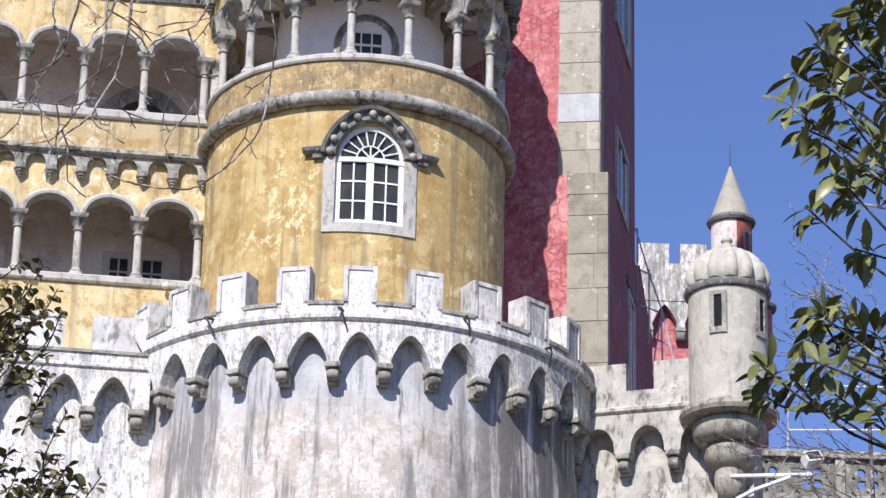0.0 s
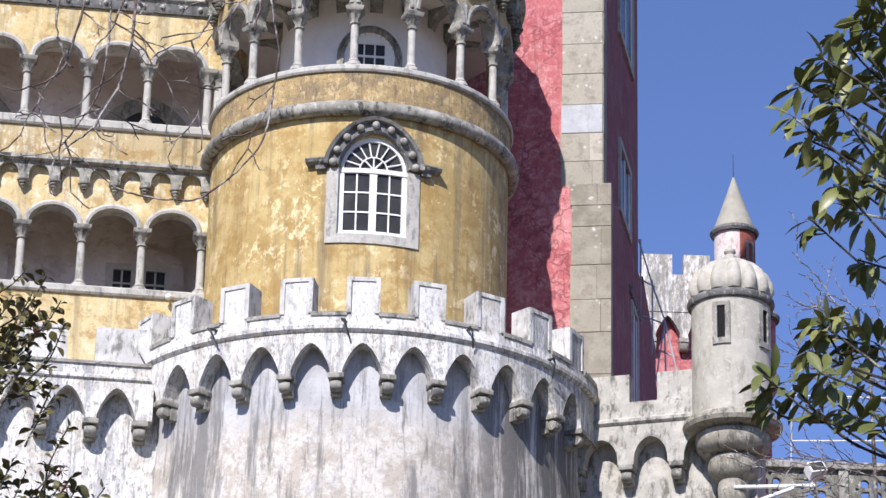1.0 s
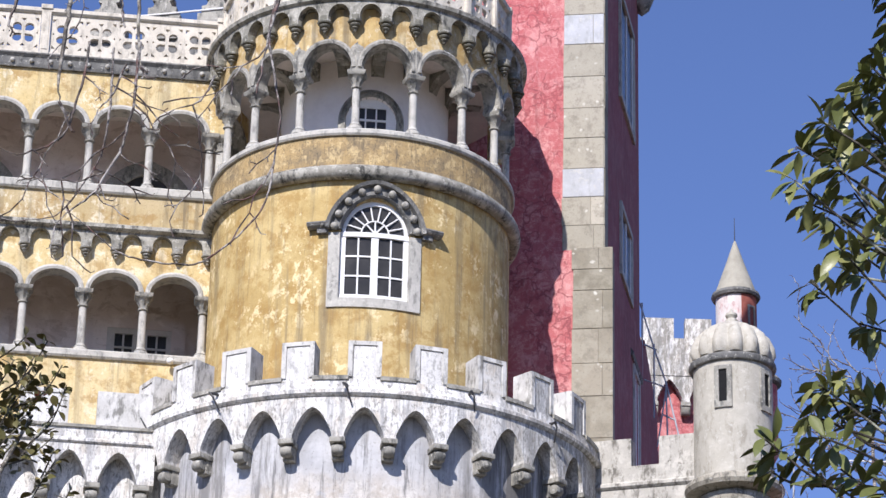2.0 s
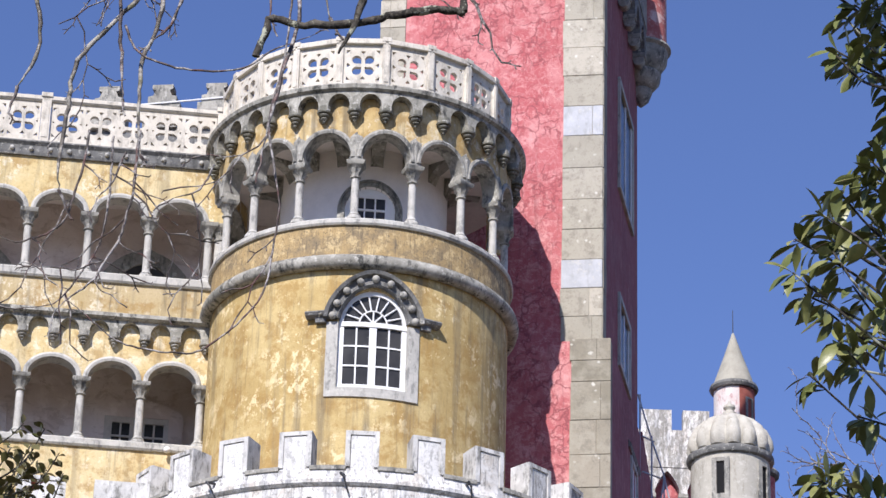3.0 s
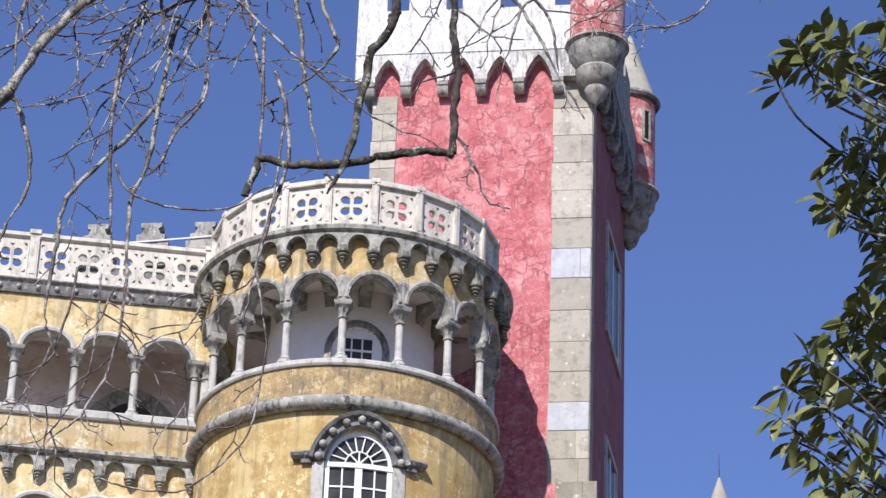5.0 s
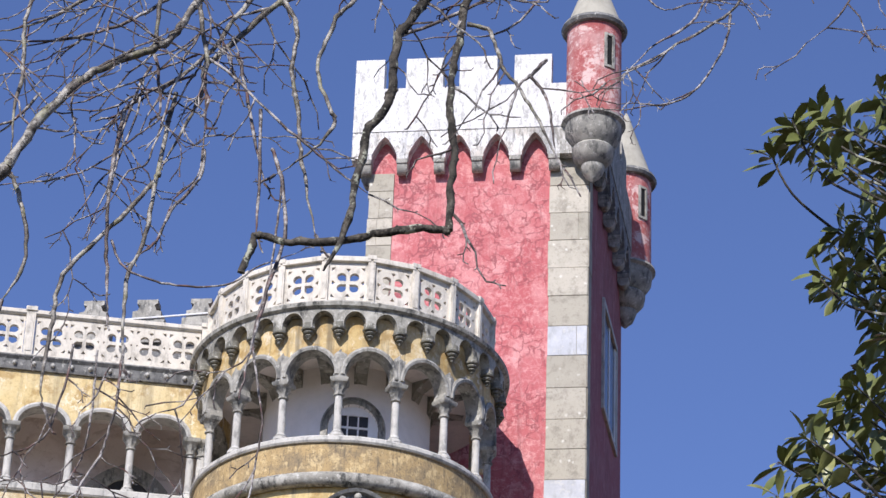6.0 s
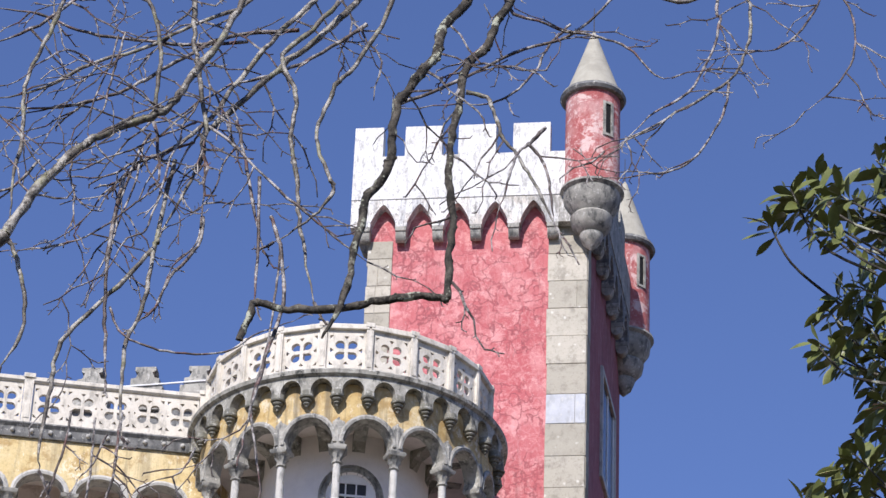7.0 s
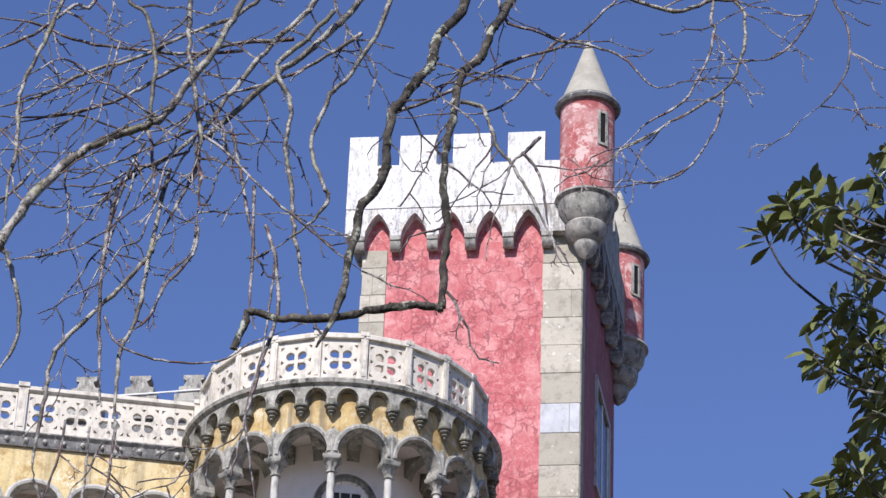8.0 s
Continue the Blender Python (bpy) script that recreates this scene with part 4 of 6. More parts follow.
part("buttress", bm, SHADEPINK, keep, "sloping pink buttress with shade put into its colour")
settle(keep)


# quoins: every block a piece, two courses wide here and there
def quoins(fr, u0, u1, cuts, d, parent, seed, side=1, patch=(), stone=QUOIN):
    rng = random.Random(seed)
    bm = bmesh.new()
    block(bm, fr, u0 + 0.03, u1 - 0.012, cuts[0], cuts[-1], -0.19, d - 0.012)
    part("mortar_bed", bm, stone, parent)
    for z0, z1 in zip(cuts, cuts[1:]):
        split = rng.random() < 0.45 and u1 - u0 > 0.5
        edges = [(u0 + rng.uniform(-0.02, 0.02), u1)]
        if split:
            m = u1 - side * rng.uniform(0.16, 0.3) if side > 0 else u0 + rng.uniform(0.2, 0.35)
            edges = [(edges[0][0], m - 0.004), (m + 0.004, u1)]
        for a, b in edges:
            bm = bmesh.new()
            block(bm, fr, a, b, z0 + 0.006, z1 - 0.006, -0.2, d + rng.uniform(0.0, 0.012), bevel=0.012)
            marble = any(p0 - 0.05 < z0 and z1 < p1 + 0.05 for p0, p1 in patch)
            part("quoin_stone", bm, MARBLE if marble else stone, parent, "white marble block" if marble else "")


UPPER = [27.332, 27.977, 28.639, 29.31, 30.037, 30.753, 31.515, 32.304, 33.034, 33.791, 34.5, 35.206, 35.912, 36.616, 37.365, 37.879]
quoins(KEEP, -0.866, 0.012, UPPER, 0.03, keep, 3, patch=((32.304, 33.034), (28.639, 29.31)), stone=UPQUOIN)
quoins(SIDE, 0.0, 0.48, UPPER, 0.03, keep, 4, stone=QUOIN)
quoins(KEEP, KW - 0.02, -4.40, [z for z in UPPER if z < 36.85] + [37.084], 0.03, keep, 5, side=-1, stone=UPQUOIN)
quoins(KEEP, -0.63, 0.215, [20.545, 21.427, 22.259, 23.088, 24.013, 24.742, 25.517, 26.387, 26.87, 27.371], 0.225, keep, 8)
settle(keep)

# ---- drum window ----
win = thing("arched_window", "white arched double window under a dark stone hood with round bosses", "window", DRUM(WIN_A, WIN_B, 0))
bm = bmesh.new()
for a, b, c, d in ((-0.91, -0.685, 23.774, 25.34), (0.685, 0.91, 23.774, 25.34), (-0.685, 0.685, 23.774, 23.967)):
    block(bm, DRUM, WIN_A + a, WIN_A + b, c, d, -0.15, 0.035, 5, mat=0)
part("stone_surround", bm, PALE, win, "pale grey stone jambs and sill")


def hood_ring(q, k):
    c = math.cos(math.pi * k)
    return WIN_A - q * c, 25.398 + 1.06 * q * (1 - abs(c) ** 1.8) ** 0.6


def hood():
    bm = bmesh.new()
    rows = []
    for k in range(33):
        rows.append([bm.verts.new(DRUM(*hood_ring(q, k / 32), d)) for q, d in ((0.66, -0.1), (0.66, 0.06), (0.69, 0.10), (0.72, 0.05), (0.86, 0.05), (0.88, 0.16), (0.94, 0.20), (0.965, 0.14), (0.975, -0.05))])
    for a, b in zip(rows, rows[1:]):
        for i in range(9):
            bm.faces.new((a[i], a[(i + 1) % 9], b[(i + 1) % 9], b[i]))
    bm.faces.new(rows[0])
    bm.faces.new(rows[-1][::-1])
    return bm


part("hood_mould", hood(), SOOTSHADE, win, "dark weathered hood mould", smooth=True)
for s in (-1, 1):
    bm = bmesh.new()
    sweep(bm, DRUM, sorted((WIN_A + s * 0.92, WIN_A + s * 1.3)), [(25.407, -0.05), (25.407, 0.1), (25.445, 0.17), (25.493, 0.2), (25.532, 0.17), (25.56, -0.05)])
    block(bm, DRUM, WIN_A + s * 1.02 - 0.1, WIN_A + s * 1.02 + 0.1, 25.311, 25.417, 0, 0.1)
    part("hood_stop", bm, SOOTSHADE, win)
for k in range(9):
    bm = bmesh.new()
    f = 0.5 + (k - 4) * 0.1185
    u, z = hood_ring(0.79, f) if 0.02 < f < 0.98 else (WIN_A - 0.98 * math.cos(math.pi * f), 25.34)
    ball(bm, DRUM(u, z, 0.11), 0.078)
    part("boss", bm, GREY, win, smooth=True)
DW = Round(*AXIS, 2.92)
wa = WIN_A * 2.92 / 3.04


def bar(bm, u0, u1, z0, z1, d0=-0.03, d1=0.03, n=2):
    block(bm, DW, wa + u0, wa + u1, z0, z1, d0, d1, n)


bm = bmesh.new()
for u0, u1 in ((-0.66, -0.56), (0.56, 0.66), (-0.07, 0.07)):
    bar(bm, u0, u1, 23.957, 25.311)
bar(bm, -0.66, 0.66, 23.938, 24.063, -0.03, 0.05, 8)
bar(bm, -0.66, 0.66, 25.283, 25.378, -0.03, 0.05, 8)
rows = []
for k in range(25):
    a = math.pi * k / 24
    rows.append([bm.verts.new(DW(wa - q * math.cos(a), 25.34 + q * 1.06 * math.sin(a), d)) for q, d in ((0.58, -0.03), (0.58, 0.03), (0.67, 0.03), (0.67, -0.03))])
for a, b in zip(rows, rows[1:]):
    for i in range(4):
        bm.faces.new((a[i], a[(i + 1) % 4], b[(i + 1) % 4], b[i]))
wf = part("window_frame", bm, PAINT, win)
bm = bmesh.new()
for s in (-1, 1):
    bar(bm, s * 0.315 - 0.015, s * 0.315 + 0.015, 24.034, 25.302, -0.02, 0.018)
    for z in (24.467, 24.88):
        bar(bm, min(s * 0.06, s * 0.57), max(s * 0.06, s * 0.57), z - 0.016, z + 0.016, -0.02, 0.018, 4)
for k in range(1, 9):
    a = math.pi * k / 9
    r0, r1 = 0.27, 0.6
    c, sn = math.cos(a), 1.06 * math.sin(a)
    p0, p1 = DW(wa - r0 * c, 25.359 + r0 * sn, 0), DW(wa - r1 * c, 25.34 + r1 * sn, 0)
    rope(bm, [p0, p1], [0.016, 0.016], 6)
rope(bm, [DW(wa - 0.27 * math.cos(math.pi * k / 14), 25.359 + 0.28 * math.sin(math.pi * k / 14), 0) for k in range(15)], [0.016] * 15, 6)
for s in (-1, 0, 1):
    rope(bm, [DW(wa, 25.378, 0), DW(wa + s * 0.17, 25.589 - abs(s) * 0.03 + (0.06 if s == 0 else 0), 0)], [0.018, 0.016], 6)
part("glazing_grid", bm, PAINT, wf)
for s in (-1, 1):
    for i in range(2):
        for j in range(3):
            bm = bmesh.new()
            u0 = s * 0.315 + (-0.25 if i == 0 else 0.0)
            bar(bm, u0 + 0.004, u0 + 0.246, 24.034 + 0.43 * j, 24.448 + 0.43 * j, -0.012, -0.006)
            part("pane", bm, PANE, wf)
bm = bmesh.new()
vs = [bm.verts.new(DW(wa - 0.6 * math.cos(math.pi * k / 16), 25.34 + 0.63 * math.sin(math.pi * k / 16), -0.009)) for k in range(17)]
bm.faces.new(vs)
part("fanlight", bm, PANE, wf)
settle(win)
for ob in wf.children:
    ob.matrix_parent_inverse = Matrix.Identity(4)

# ---- the arcaded ochre facade ----
facade = thing("arcaded_facade", "ochre plastered wing with two open arcades of slender columns", "building", FACADE(-4, FOOT, -1))
F0, F1 = -12.6, 1.2


def facade_storey(cols, pitch, z_rail, z_cap, crown, z_top, meshes, half):
    cs = [cols - pitch * k for k in range(-1 if cols < 0.02 else 0, 10)]
    for c in cs:
        if c < 0.35:
            column(meshes, FACADE, c, z_rail, -0.14, facade)
    if cols < 0.05:
        column(meshes, FACADE, cols + 0.21, z_rail, -0.2, facade)
    mids = sorted(c - pitch / 2 for c in cs)
    bm = bmesh.new()
    us, low = arcade_edges(mids[0] - pitch / 2, 0.32, mids, half, z_cap + 0.04, crown, z_cap, n=16)
    strip(bm, FACADE, us, low, [z_top] * len(us), -0.32, 0)
    part("arcade_wall", bm, CREAMY, facade)
    voussoirs(FACADE, mids, half - 0.003, z_cap, crown - 0.02, -0.33, 0.035, 0.10, facade, mat=PALE)


facade_storey(0.03, 1.232, 27.498, 28.834, 29.253, 30.051, COL_U, 0.50)
facade_storey(0.08, 1.2, 23.853, 25.165, 25.579, 26.377, COL_L, 0.49)
bm = bmesh.new()
block(bm, FACADE, F0, F1, 26.52, 27.306, -0.3, 0.0)
part("parapet", bm, FADED, facade, "weathered ochre parapet")
bm = bmesh.new()
sweep(bm, FACADE, [F0, F1], [(27.287, -0.36), (27.287, 0.05), (27.325, 0.08), (27.459, 0.08), (27.498, 0.04), (27.498, -0.36)])
part("upper_rail", bm, PALE, facade, "pale stone rail")
bm = bmesh.new()
sweep(bm, FACADE, [F0, F1], [(23.669, -0.36), (23.669, 0.05), (23.708, 0.08), (23.814, 0.08), (23.853, 0.04), (23.853, -0.36)])
part("lower_rail", bm, PALE, facade, "pale stone rail")
bm = bmesh.new()
block(bm, FACADE, F0, F1, FOOT, 23.688, -0.4, 0.0)
part("lower_wall", bm, CREAMY, facade)
# cornice with scallops and hanging bulbs
bm = bmesh.new()
sweep(bm, FACADE, [F0, F1], [(26.405, -0.2), (26.405, 0.2), (26.444, 0.26), (26.52, 0.26), (26.616, 0.06), (26.616, -0.2)])
part("cornice", bm, LICHEN, facade, "grey weathered cornice")
nb = [0.1 - 0.612 * k for k in range(20)]
bm = bmesh.new()
us, low = arcade_edges(nb[-1], F1, sorted(c - 0.306 for c in nb) + [0.406], 0.20, 26.14, 26.375, 26.03, n=12)
strip(bm, FACADE, us, low, [26.425] * len(us), 0.0, 0.15)
part("scallop_band", bm, LICHEN, facade, "grey scalloped corbel table")
for c in nb:
    bm = bmesh.new()
    lathe(bm, [(0.06, -0.02), (0.105, 0.02), (0.11, 0.1)], 10, FACADE(c, 26.03, 0.085))
    bulb(bm, FACADE(c, 26.035, 0.085), 0.95)
    part("bulb_corbel", bm, GREY, facade, smooth=True)
# dark band with bosses, roof slab, loggia floors and back walls
bm = bmesh.new()
sweep(bm, FACADE, [F0, F1], [(30.022, -0.3), (30.022, 0.06), (30.079, 0.08), (30.222, 0.1), (30.288, 0.16), (30.317, 0.16), (30.336, -0.3)])
part("dentil_band", bm, SOOTSHADE, facade, "dark stone band set with bosses")
for k in range(33):
    bm = bmesh.new()
    ball(bm, FACADE(0.55 - 0.39 * k, 30.146, 0.1), 0.052, 1.0, 10, 6)
    part("boss", bm, PALE, facade, smooth=True)
for z0, z1, nm in ((29.909, 30.013, "upper_ceiling"), (26.329, 26.444, "lower_ceiling"), (26.808, 26.923, "loggia_floor")):
    bm = bmesh.new()
    block(bm, FACADE, F0, F1 + 1.2, z0, z1, -1.9, -0.33)
    part(nm, bm, SOFFIT, facade)
bm = bmesh.new()
block(bm, FACADE, F0, F1 + 1.2, 22.952, 30.241, -2.4, -1.9)
part("back_wall", bm, STAINED, facade, "brown-stained rendered wall behind the arcades")


def ogee(u, z, w, h, grow=0.0):
    pts = []
    for k in range(17):
        s = k / 8 - 1
        pts.append((u + s * (w + grow), z + (h + grow) * (1 - abs(s) ** 2.2) * 0.86 + (h + grow) * 0.14 * math.exp(-(s / 0.16) ** 2)))
    return pts


def back_window(u, z0, spring, w, h, q):
    outer = [(u - w - q, z0), (u - w - q, spring), *ogee(u, spring, w + q, h + q * 0.8)[1:-1], (u + w + q, spring), (u + w + q, z0)]
    inner = [(u - w, z0 + 0.01), (u - w, spring), *ogee(u, spring, w, h)[1:-1], (u + w, spring), (u + w, z0 + 0.01)]
    bm = pierced([(a - u, b - z0) for a, b in outer], [[(a - u, b - z0) for a, b in inner]], 0.1)
    w0 = part("window_surround", bm, GREY, facade, "grey stone ogee surround", matrix=upright(FACADE, u, z0, -1.76))
    bm = bmesh.new()
    fr = Flat(0, 0, 0)
    block(bm, fr, -w, w, -EYE, spring - z0 + h - EYE, -0.09, -0.075)
    part("pane", bm, PANE, w0)


def casements(u):
    """Low ogee-headed recess with a pair of small white casements."""
    z0, fr = 22.93, Flat(0, 0, 0)
    head = [(-0.95, 0), (-0.95, 2.3), *ogee(0, 2.3, 0.95, 0.36)[1:-1], (0.95, 2.3), (0.95, 0)]
    w0 = part("window_surround", pierced(head, [[(-0.66, 0.01), (-0.66, 2.2), (0.66, 2.2), (0.66, 0.01)]], 0.1), STAINED, facade, "plain rendered ogee surround", matrix=upright(FACADE, u, z0, -1.78))
    bm = bmesh.new()
    block(bm, fr, -0.66, 0.66, -EYE, 2.2 - EYE, -0.09, -0.075)
    part("pane", bm, PANE, w0)
    bm = bmesh.new()
    for a, b in ((-0.66, -0.5), (-0.135, 0.17), (0.56, 0.66)):
        block(bm, fr, a, b, -EYE, 2.1 - EYE, -0.07, -0.02)
    block(bm, fr, -0.66, 0.66, 2.08 - EYE, 2.2 - EYE, -0.07, -0.015)
    for a in (-0.32, 0.365):
        block(bm, fr, a - 0.02, a + 0.02, -EYE, 2.1 - EYE, -0.065, -0.03)
    for z in (0.6, 1.0, 1.42, 1.78):
        block(bm, fr, -0.6, 0.6, z - 0.02 - EYE, z + 0.02 - EYE, -0.06, -0.03)
    part("glazing_grid", bm, AGED, w0)


for k in range(4):
    back_window(-1.18 - 3.66 * k, 26.923, 28.40, 0.44, 0.26, 0.42)
    casements(-1.13 - 3.6 * k)
bm = bmesh.new()
ball(bm, FACADE(-0.53, 23.67, 0.17), 0.075, 0.9)
part("globe", bm, PAINT, facade, "small white globe lamp on the rail", smooth=True)
bm = bmesh.new()
rope(bm, [FACADE(-0.53, 23.7, 0.02), FACADE(-0.53, 23.68, 0.12)], [0.02, 0.02], 6)
part("arm", bm, IRON, facade)
settle(facade)
for ob in facade.children:
    if ob.name.startswith("window_surround"):
        for o in ob.children:
            o.matrix_parent_inverse = Matrix.Identity(4)

# balustrade on the wing's roof
roof_rail = thing("balustrade", "pierced pale limestone balustrade along the wing's roof edge", "balustrade", FACADE(-4, 30.336, 0))
bm = quatrefoil_panel(0.688, 0.925, 0.1)
ob = part("panel", bm, LACE)
long_me = ob.data
bpy.data.objects.remove(ob)
ob = part("post", balustrade_post(1.14, 0.2), LACE)
rp_me = ob.data
bpy.data.objects.remove(ob)
for k in range(4):
    u = -3.51 + 3.66 - 3.66 * k
    twin("post", rp_me, roof_rail, upright(FACADE, u, 30.336, 0.03))
    if k < 3:
        for j in range(5):
            twin("panel", long_me, roof_rail, upright(FACADE, u - 1.83 + 0.688 * (j - 2), 30.369, 0.05))
bm = bmesh.new()
sweep(bm, FACADE, [F0, 0.9], [(31.283, -0.12), (31.283, 0.08), (31.32, 0.12), (31.396, 0.12), (31.434, 0.06), (31.434, -0.12)])
part("rail", bm, LACE, roof_rail)
bm = bmesh.new()
block(bm, FACADE, F0, 0.9, 30.298, 30.383, -0.1, 0.09)
part("plinth", bm, LACE, roof_rail)
settle(roof_rail)

# stepped merlons of the roof behind
STEP = Flat(-2.94, 62.49, -7.1)
back = thing("parapet", "grey stepped merlons on the roof parapet behind the wing", "parapet", STEP(-6, FOOT, -0.4))
# wall coloured dark to stand in for shade in the balustrade's holes
bm = bmesh.new()
block(bm, STEP, -6.3, 0.5, FOOT, 33.6, -0.6, -0.1)
part("parapet_wall", bm, SOOTSHADE, back)
for k in range(3):
    c = -2.48 - 1.24 * k
    bm = bmesh.new()
    outline = [(-0.42, -0.6), (0.42, -0.6), (0.42, 0.02), (0.33, 0.02), (0.33, 0.2), (0.22, 0.22), (0.16, 0.36), (0.24, 0.4), (0.24, 0.5), (-0.24, 0.5), (-0.24, 0.4), (-0.16, 0.36), (-0.22, 0.22), (-0.33, 0.2), (-0.33, 0.02), (-0.42, 0.02)]
    part("merlon", pierced(outline, [], 0.35), GREY, back, matrix=upright(STEP, c, 34.171, 0))
settle(back)
bm = bmesh.new()
rope(bm, [STEP(-4.85, 34.123, 0.02), STEP(-3.6, 34.19, 0.02), STEP(-2.2, 34.285, 0.02)], [0.022] * 3, 6)
tagged(part("cable", bm, PAINT), "white cable strung along the stepped merlons", "cable")


# ---- flank wall and melon-domed turret ----
flank = thing("flank_wall", "grey-white crenellated wall beside the pink tower", "wall", FLANK(1, FOOT, -0.5))
N0, N1 = -1.2, 2.3
bm = bmesh.new()
sweep(bm, FLANK, [N0, N1 + 0.6], [(FOOT, -1.2), (FOOT, -0.05), (15.5, -0.25), (19.258, -0.36), (20.717, -0.36), (20.717, -1.2)])
part("wall_face", bm, FLINT, flank)
FC = [-0.55, 0.43, 1.41, 2.39]
bm = bmesh.new()
us, low = arcade_edges(N0, N1 + 0.3, [(a + b) / 2 for a, b in zip(FC, FC[1:])], 0.33, 20.056, 20.522, 19.989, n=14)
strip(bm, FLANK, us, low, [20.814] * len(us), -0.38, 0)
part("machicolation", bm, FLINT, flank)
FS = Flat(*FLANK(0, 0, -0.36).xy, -17.7)
for c in FC:
    corbel(FS, c, 19.989, 0.34, flank, w=0.14)
bm = bmesh.new()
sweep(bm, FLANK, [N0, N1], [(20.775, -0.45), (20.794, 0.02), (20.833, 0.06), (20.891, 0.06), (20.940, 0.0), (21.250, 0.0), (21.250, -0.45)])
part("string_course", bm, FLINT, flank)
for u0, u1 in ((-0.55, 0.5), (1.05, 2.0)):
    merlon(FLANK, u0, u1, 21.250, 21.830, -0.4, 0.0, flank, 1, 0.0, (FLINT, FLINT))
settle(flank)

TX, TY = 5.52, 56.4
turret = thing("turret", "cream round turret with a ribbed melon dome on a stepped corbel", "turret", (TX, TY, 18.889 + EYE))
TUR = Round(TX, TY, 0.763)


def turn_part(name, prof, mat, label="", seg=40, wave=None):
    bm = bmesh.new()
    lathe(bm, [(r, z + EYE) for r, z in prof], seg, (TX, TY, 0), wave)
    return part(name, bm, mat, turret, label, smooth=True)


CREAM = m_grey("cream_render", (0.43, 0.405, 0.345), (0.52, 0.495, 0.43), (0.25, 0.225, 0.18), 0.6)
turn_part("tube", [(0.763, 20.538), (0.763, 23.16)], CREAM)
turn_part("eaves_ring", [(0.75, 23.006), (0.82, 23.035), (0.85, 23.092), (0.84, 23.15), (0.76, 23.198), (0.70, 23.208)], SOOTSHADE, "dark eaves ring")
turn_part("melon_dome", [(0.68, 23.179), (0.80, 23.217), (0.85, 23.332), (0.83, 23.495), (0.73, 23.706), (0.54, 23.888), (0.32, 24.003), (0.12, 24.061), (0.0, 24.08)], CREAM, "ribbed melon dome", 96,
          lambda a, k: 0.80 + 0.20 * abs(math.sin(7 * a)) ** 0.6 if k < 6 else 1)
turn_part("finial", [(0.13, 24.022), (0.13, 24.137), (0.08, 24.176), (0.12, 24.233), (0.11, 24.281), (0.05, 24.309), (0.02, 24.386)], CREAM, seg=14)
turn_part("corbelled_foot", [(0.02, 18.869), (0.2, 18.986), (0.29, 19.18), (0.305, 19.375), (0.28, 19.52), (0.33, 19.549), (0.46, 19.666), (0.485, 19.782), (0.46, 19.957), (0.40, 19.996), (0.58, 20.034), (0.69, 20.151), (0.715, 20.296), (0.70, 20.412), (0.66, 20.441), (0.80, 20.461), (0.92, 20.499), (0.955, 20.577), (0.93, 20.674), (0.85, 20.732), (0.75, 20.77)], m_grey("stained_cream_stone", (0.31, 0.285, 0.23), (0.46, 0.43, 0.36), (0.10, 0.095, 0.08), 0.85), "stained stepped corbel foot")
for a in (-19.5, 50.0, 120.0):
    bm = bmesh.new()
    u, zc = TUR.deg(a), 22.487
    for a0, a1, b0, b1 in ((-0.17, -0.075, -0.44, 0.42), (0.075, 0.17, -0.44, 0.42), (-0.075, 0.075, 0.34, 0.42), (-0.075, 0.075, -0.44, -0.32)):
        block(bm, TUR, u + a0, u + a1, zc + b0, zc + b1, -0.02, 0.035)
    slot = part("slot_frame", bm, GREY, turret, "grey stone slot frame")
    # flush black plate, painted shade in place of a recess
    bm = bmesh.new()
    block(bm, TUR, u - 0.075, u + 0.075, zc - 0.32, zc + 0.34, -0.03, 0.005)
    part("slot", bm, DARK, slot, "black plate standing in for the slot's shaded hollow")
settle(turret)

# ---- tower far behind, its wall and turrets ----
FAR = Flat(4.98, 76.73, 1.2)
rear = thing("rear_tower", "distant pink tower with a white crenellated top", "tower", (8, 79, FOOT + EYE))
bm = bmesh.new()
block(bm, FAR, -1.5, 3.6, FOOT, 32.034, -3.5, -0.4)
part("tower_wall", bm, PINK, rear)
top_wall(Flat(4.98, 77.13, 1.2), -0.6, 3.4, [-0.45, 0.45, 1.3, 2.15, 3.0], (32.925, 32.351, 31.286, 31.19), rear, [(0.2, 1.0), (1.3, 2.0), (2.4, 3.1)], WHITE)
settle(rear)
bartizan(7.66, 77.0, 0.54, (35.282, 33.642, 31.171, 29.245), "distant turret with worn pink plaster and a cement cone", tube=PALEWORN, slots=(42,), patch=BRICKRED)
bm = bmesh.new()
post_t = thing("turret", "distant pink round turret with a dark rim", "turret", (8.31, 77.9, 30.2))
lathe(bm, [(0.05, 30.2), (0.2, 30.5), (0.5, 31.1), (0.5, 31.507 + EYE)], 28, (8.31, 77.9, 0))
part("tube", bm, PINK, post_t, smooth=True)
bm = bmesh.new()
lathe(bm, [(0.5, 31.411 + EYE), (0.6, 31.478 + EYE), (0.62, 31.574 + EYE), (0.56, 31.651 + EYE), (0.3, 31.689 + EYE)], 28, (8.31, 77.9, 0))
part("rim", bm, SOOTSHADE, post_t, smooth=True)
settle(post_t)

